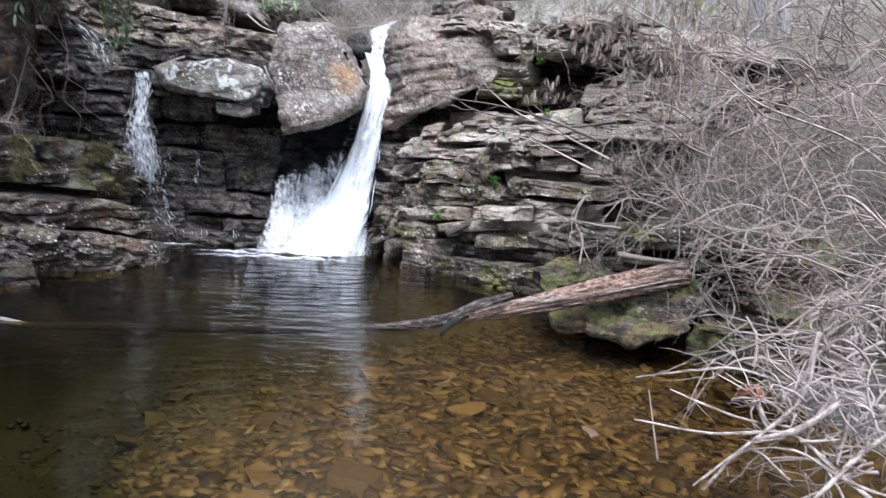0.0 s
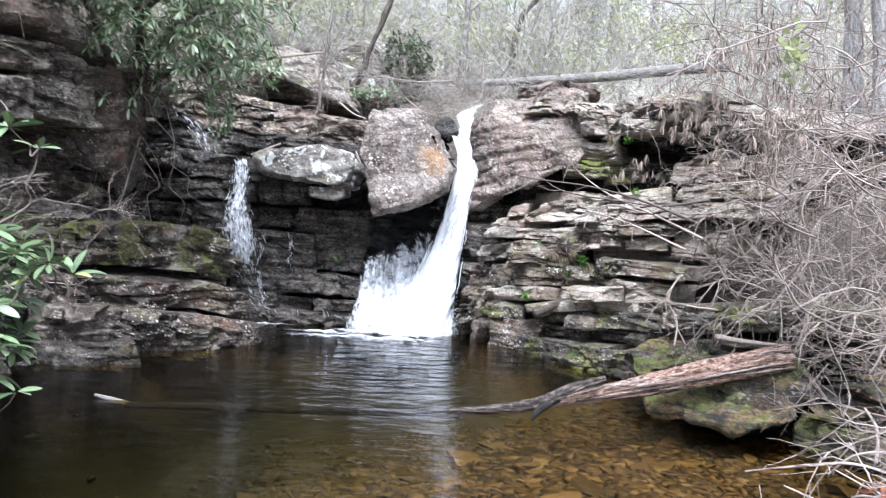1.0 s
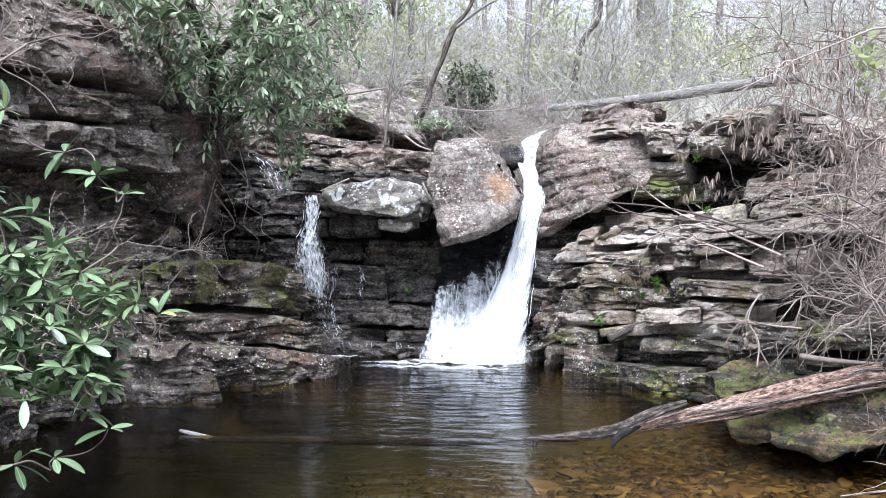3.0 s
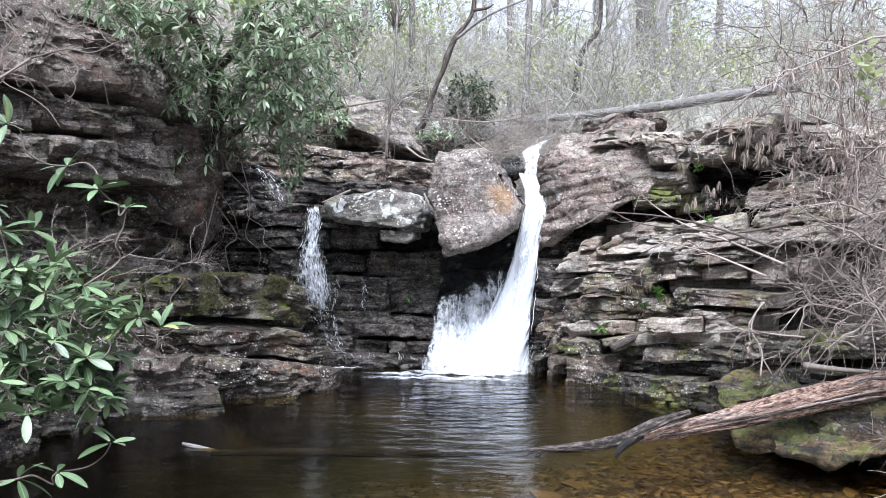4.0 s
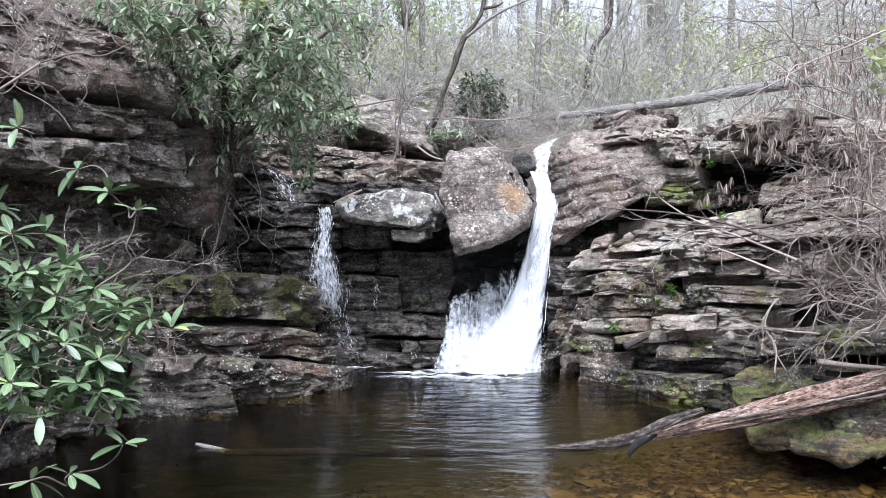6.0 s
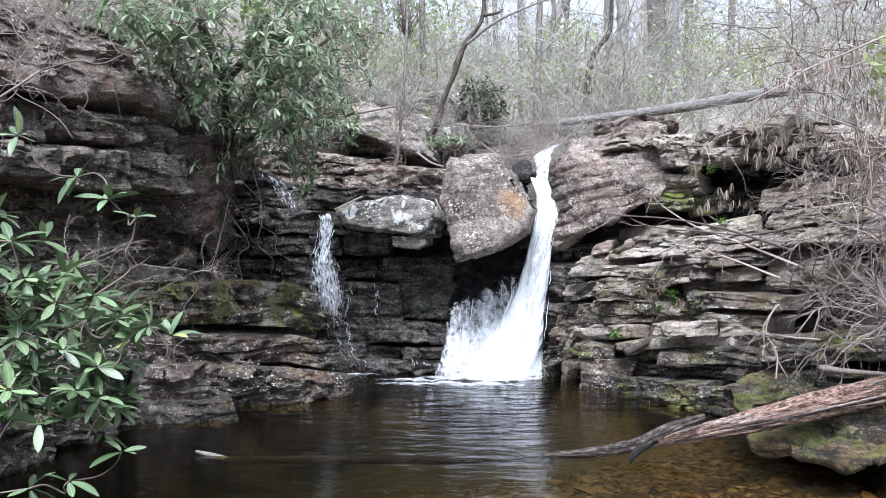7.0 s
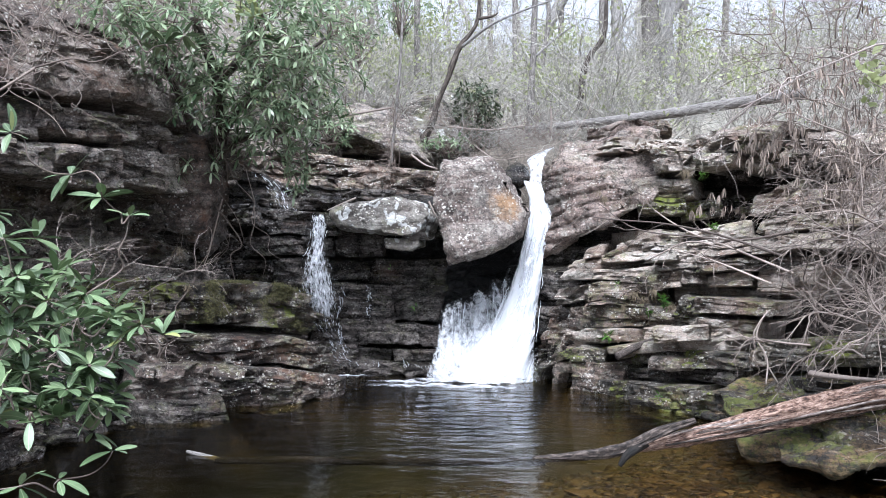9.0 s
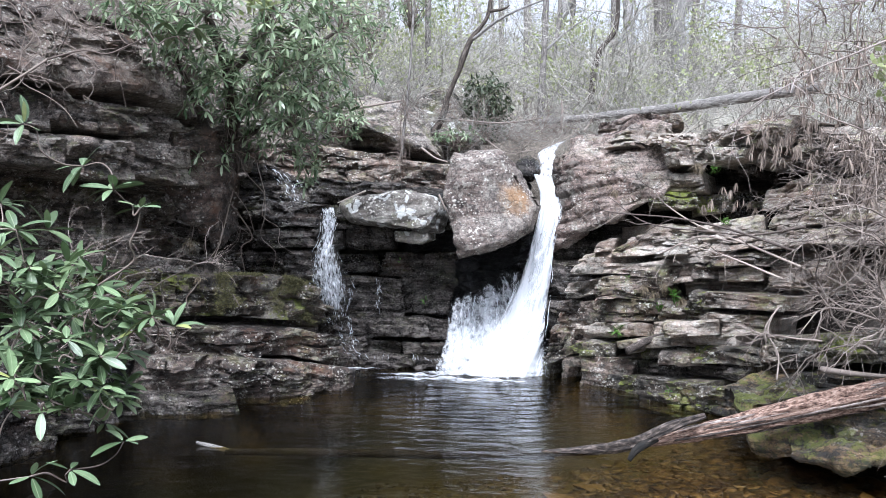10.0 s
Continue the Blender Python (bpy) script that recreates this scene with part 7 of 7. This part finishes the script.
for k, (at, c, ln) in enumerate((((2.39, 9.2, 1.08), 60, 0.2), ((2.49, 9, 0.934), 50, 0.2), ((2.21, 9.3, 1.01), 40, 0.15), ((2.88, 9.2, 2.58), 60, 0.2), ((2.04, 9.7, 2.3), 40, 0.15), ((2.3, 9.25, 1.16), 70, 0.16), ((2.64, 8.95, 1.04), 80, 0.18), ((2.49, 9.1, 1.19), 60, 0.14), ((-2.56, 8.2, 1.24), 40, 0.12), ((-2.74, 8.5, 1.62), 40, 0.2), ((1.97, 9.7, 2.37), 30, 0.12))):
    tuft("dry_grass", at, c, ln * 0.7, 0.006, GRASS_DRY, "tuft of dry pale grass hanging from the rock", "grass", "dry grass tufts", 90 + k, (0, -0.35, -0.6))

# moss cushions along the ledge's edge
moss = tagged(new("moss"), "low brownish green moss on the ledge", "moss", kind="stuff")
n = 34000
u = N.uniform(0, 1, n)
rim = resample([(-2.35, 8.3, 1.27), (-2.02, 8.5, 1.26), (-1.76, 8.7, 1.24), (-1.52, 8.95, 1.15), (-1.37, 9.2, 0.89)], 0.05)
i = (u * (len(rim) - 1)).astype(int)
q = rim[i] + np.stack([N.normal(0, 0.03, n), N.normal(0.08, 0.1, n), np.zeros(n)], 1)
low = N.uniform(0, 1, n) ** 1.4 * 0.42 * (N.uniform(0, 1, n) < 0.75)
q[:, 1] = np.where(low > 0, rim[i][:, 1] - 0.06 + N.uniform(0, 0.06, n), q[:, 1])
q[:, 2] -= low - 0.01
keep = fbm(q * (3, 3, 5), 4, 5) + 0.25 * vnoise(q * 14, 8) > -0.12 + 0.7 * low
q = q[keep]
v, f = scatter(leaf_shape(0.022, 0.008, 0.4, 0.2, 3), q, frames_from(N.normal(0, 0.6, (len(q), 3)) + (0, -0.7, 0.3), N.uniform(0, 6, len(q))), N.uniform(0.5, 1.2, len(q)))
stuff("moss_tuft", v, f, MOSS, moss)

# fallen leaves and needles on the top of the right bank
litter = tagged(new("leaf_litter"), "brown fallen leaves on the rock bank", "leaves", kind="stuff")
n = 1500
x, y = N.uniform(2.4, 6.2, n), N.uniform(9.3, 12.2, n)
z = np.maximum(ground_height(x, y), 2.9 + 0.02 * (y - 9)) + 0.02
v, f = scatter(leaf_shape(0.1, 0.045, 0.2, 0.3, 3), np.stack([x, y, z], 1), frames_from(N.normal(0, 1, (n, 3)) * (1, 1, 0.25), N.normal(0, 0.4, n)), N.uniform(0.6, 1.2, n))
stuff("fallen_leaf", v, f, LEAF_DEAD, litter)

# sticks that lean about the head of the fall and on the ledges
def lay_stick(pts, r, seed):
    stick = empty("stick", pts[0], "bare weathered stick lying on the rocks", "stick", "loose sticks")
    limb("stem", pts, [r, r * 0.85, r * 0.5], WOOD_DARK if r > 0.03 else TWIG_DEAD, stick, 7, 0.15, seed=seed)
    under(stick)


lay_stick([(1.76, 12.40, 3.45), (1.77, 12.40, 3.73), (1.76, 12.40, 3.92)], 0.02, 0)
lay_stick([(0.994, 11.60, 2.98), (1.45, 11.60, 3.08), (1.89, 11.80, 3.33), (2.17, 12.20, 3.65)], 0.006, 1)
lay_stick([(0.144, 12.80, 3.64), (0.856, 12.60, 3.57), (1.47, 12.50, 3.64)], 0.018, 2)
lay_stick([(0.569, 12.20, 3.26), (0.885, 11.80, 3), (1.2, 11.60, 3.03)], 0.009, 3)
lay_stick([(2.05, 12.00, 3.36), (2.34, 12.40, 3.81), (2.54, 12.60, 4.21)], 0.009, 4)
lay_stick([(-0.372, 11.40, 3.01), (-0.175, 11.20, 2.85), (-0, 11.00, 2.77)], 0.018, 5)
lay_stick([(-0.099, 10.00, 2.25), (-0.028, 9.95, 2.1), (0.028, 9.9, 2.01)], 0.014, 6)
lay_stick([(-1.08, 10.60, 2.33), (-1.3, 10.50, 2.22), (-1.43, 10.40, 2.15)], 0.012, 7)
lay_stick([(-1.79, 11.80, 3.55), (-1.18, 11.60, 3.63), (-0.637, 11.40, 3.69)], 0.025, 8)
lay_stick([(1.97, 8.6, 0.495), (2.26, 8.7, 0.617), (2.51, 8.8, 0.68)], 0.045, 9)
lay_stick([(2.76, 6.6, 0.527), (2.83, 6.75, 0.72), (2.8, 6.9, 0.9), (2.93, 7.0, 1.12)], 0.007, 10)
lay_stick([(2.9, 6.7, 0.526), (2.83, 6.75, 0.68), (2.81, 6.8, 0.82)], 0.006, 11)
lay_stick([(3.03, 6.4, 0.649), (3.2, 6.2, 0.646), (3.48, 6, 0.654)], 0.025, 12)
lay_stick([(1.91, 3.3, 0.094), (1.88, 3.3, 0.222), (1.88, 3.4, 0.411)], 0.005, 13)
lay_stick([(3.02, 8.4, 1.69), (2.72, 8.6, 1.74), (2.37, 8.9, 1.54)], 0.012, 14)

# ---- brushwood about the head of the fall, pale trunks and green sprigs in the woods ----
wood = empty("brushwood", (1.05, 12.80, 3.48), "grey brown brushwood caught at the head of the fall", "brush")
thicket(wood, N, 46, (-0.039, 12.80, 3.35), (1.8, 13.00, 3.57), (0.25, 0.3, 0.08), (0.1, -0.1, 0.5), (0.8, 0.3, 0.4), (0.3, 0.8), (0.003, 0.007), (0, 0.6), 0.45, 3, TWIG_BROWN)
thicket(wood, N, 24, (0.751, 14.00, 4.21), (2.85, 13.60, 4.17), (0.3, 0.4, 0.15), (0.1, -0.1, 0.6), (0.7, 0.3, 0.4), (0.4, 1.0), (0.003, 0.007), (0, 0.5), 0.4, 3, TWIG_WOODS)
thicket(wood, N, 60, (-1.94, 12.20, 3.17), (0.143, 12.80, 3.48), (0.3, 0.3, 0.12), (0.1, -0.1, 0.5), (0.8, 0.3, 0.4), (0.3, 0.8), (0.003, 0.006), (0, 0.6), 0.45, 3, TWIG_BROWN)
thicket(wood, N, 90, (0.305, 12.00, 3.05), (2.25, 12.40, 3.5), (0.2, 0.3, 0.06), (0.0, -0.1, 0.6), (0.9, 0.3, 0.4), (0.2, 0.5), (0.002, 0.005), (0, 0.6), 0.5, 3, TWIG_BROWN)
thicket(wood, N, 30, (1.05, 12.80, 3.66), (2.44, 12.50, 3.7), (0.1, 0.1, 0.04), (-0.2, -0.2, -0.4), (0.8, 0.3, 0.5), (0.2, 0.6), (0.003, 0.006), (0, 0.6), 0.4, 2, TWIG_WOODS)
thicket(wood, N, 70, (-0.213, 12.40, 3.19), (1.93, 12.60, 3.48), (0.3, 0.35, 0.06), (0.1, -0.1, 0.35), (0.9, 0.3, 0.35), (0.25, 0.7), (0.002, 0.006), (0, 0.7), 0.4, 4, TWIG_GREY)
thicket(wood, N, 60, (-2, 12.60, 3.42), (0.148, 13.20, 3.73), (0.3, 0.35, 0.12), (0.1, -0.1, 0.4), (0.9, 0.3, 0.4), (0.3, 0.8), (0.002, 0.006), (0, 0.7), 0.4, 4, TWIG_GREY)
thicket(wood, N, 30, (2.25, 12.40, 3.59), (4.32, 11.80, 3.74), (0.2, 0.3, 0.05), (0.0, -0.1, 0.4), (0.9, 0.3, 0.4), (0.2, 0.6), (0.002, 0.005), (0, 0.6), 0.4, 4, TWIG_GREY)
under(wood)
for low, high, w in (((-2.79, 22.00, 6.18), (-2.84, 22.00, 9.46), 0.17), ((4.94, 24.00, 6.23), (4.94, 24.00, 10.14), 0.12), ((7, 26.00, 6.62), (6.87, 26.00, 10.85), 0.3), ((1.84, 19.00, 5), (1.8, 19.00, 8.37), 0.06), ((-0.442, 17.00, 4.53), (-0.468, 17.00, 7.67), 0.07),
                     ((9.12, 30.00, 7.81), (9.28, 30.00, 12.27), 0.16), ((9.99, 28.00, 7.39), (10.17, 28.00, 11.55), 0.13), ((4.56, 30.00, 7.4), (4.64, 30.00, 12.29), 0.12), ((1.81, 27.00, 7.21), (1.67, 27.00, 11.23), 0.1), ((-2.21, 25.00, 6.81), (-2.06, 25.00, 10.53), 0.12)):
    low, high = np.array(low), np.array(high)
    post = empty("woodland_trunk", low, "straight pale grey trunk on the wooded slope", "tree", "trunks on the slope")
    g = min(low[2] - 0.5, height_at(low[0], low[1]) - 0.2)
    limb("trunk", [(low[0], low[1], g), low * 0.6 + high * 0.4, high, high * 2 - low], [w * 1.15, w, w * 0.95, w * 0.75], BARK_MID, post, 9, 0.1)
    under(post)


def sprigs(at, size, count, seed):
    rng = np.random.default_rng(seed)
    ob = empty("budding_shrub", at, "shrub with fresh yellow-green leaves in the woods", "bush", "budding shrubs")
    count = int(count * (2.4 if at[1] > 12 else 1))
    q = np.array(at) + rng.normal(0, 0.5, (count, 3)) * size
    v, f = scatter(leaf_shape(0.08, 0.05, 0.1, 0.1, 3), q, frames_from(rng.normal(0, 1, (count, 3)), rng.uniform(0, 6, count)), rng.uniform(0.6, 1.4, count))
    stuff("leaf", v, f, LEAF_SPRING, ob)
    out = []
    for k in range(24):
        a = np.array((at[0], at[1], max(at[2] - 3.0, height_at(at[0], at[1])) if at[1] > 12 else at[2] - size[2])) + rng.normal(0, 0.1, 3)
        out.append((smooth_path([a, (a + q[k]) / 2 + rng.normal(0, 0.1, 3) * min(1.0, size[0]), q[k]], 4), np.linspace(0.012, 0.004, 9) * min(1.0, 1.5 * size[0])))
    v, f = tube(out, 4)
    stuff("stem", v, f, TWIG_WOODS, ob)
    under(ob)


for k, (at, size, count) in enumerate((((3.12, 20.00, 7.02), (1.0, 0.6, 0.35), 300), ((2.17, 17.00, 5.25), (0.7, 0.5, 0.5), 240), ((3.92, 17.00, 5.06), (1.0, 0.5, 0.4), 260), ((6.13, 19.00, 6.6), (0.6, 0.5, 0.9), 200), ((-0.31, 18.00, 6.75), (0.8, 0.5, 0.7), 240),
                                         ((-2.38, 15.00, 5.15), (0.5, 0.4, 0.5), 160), ((-1.14, 17.00, 5.62), (0.8, 0.5, 0.5), 200), ((5.8, 15.00, 5.01), (0.6, 0.4, 0.5), 120), ((-1.79, 7.6, 3.91), (0.18, 0.12, 0.12), 60), ((3.46, 6.3, 3.02), (0.12, 0.1, 0.22), 60))):
    sprigs(at, size, count, 120 + k)
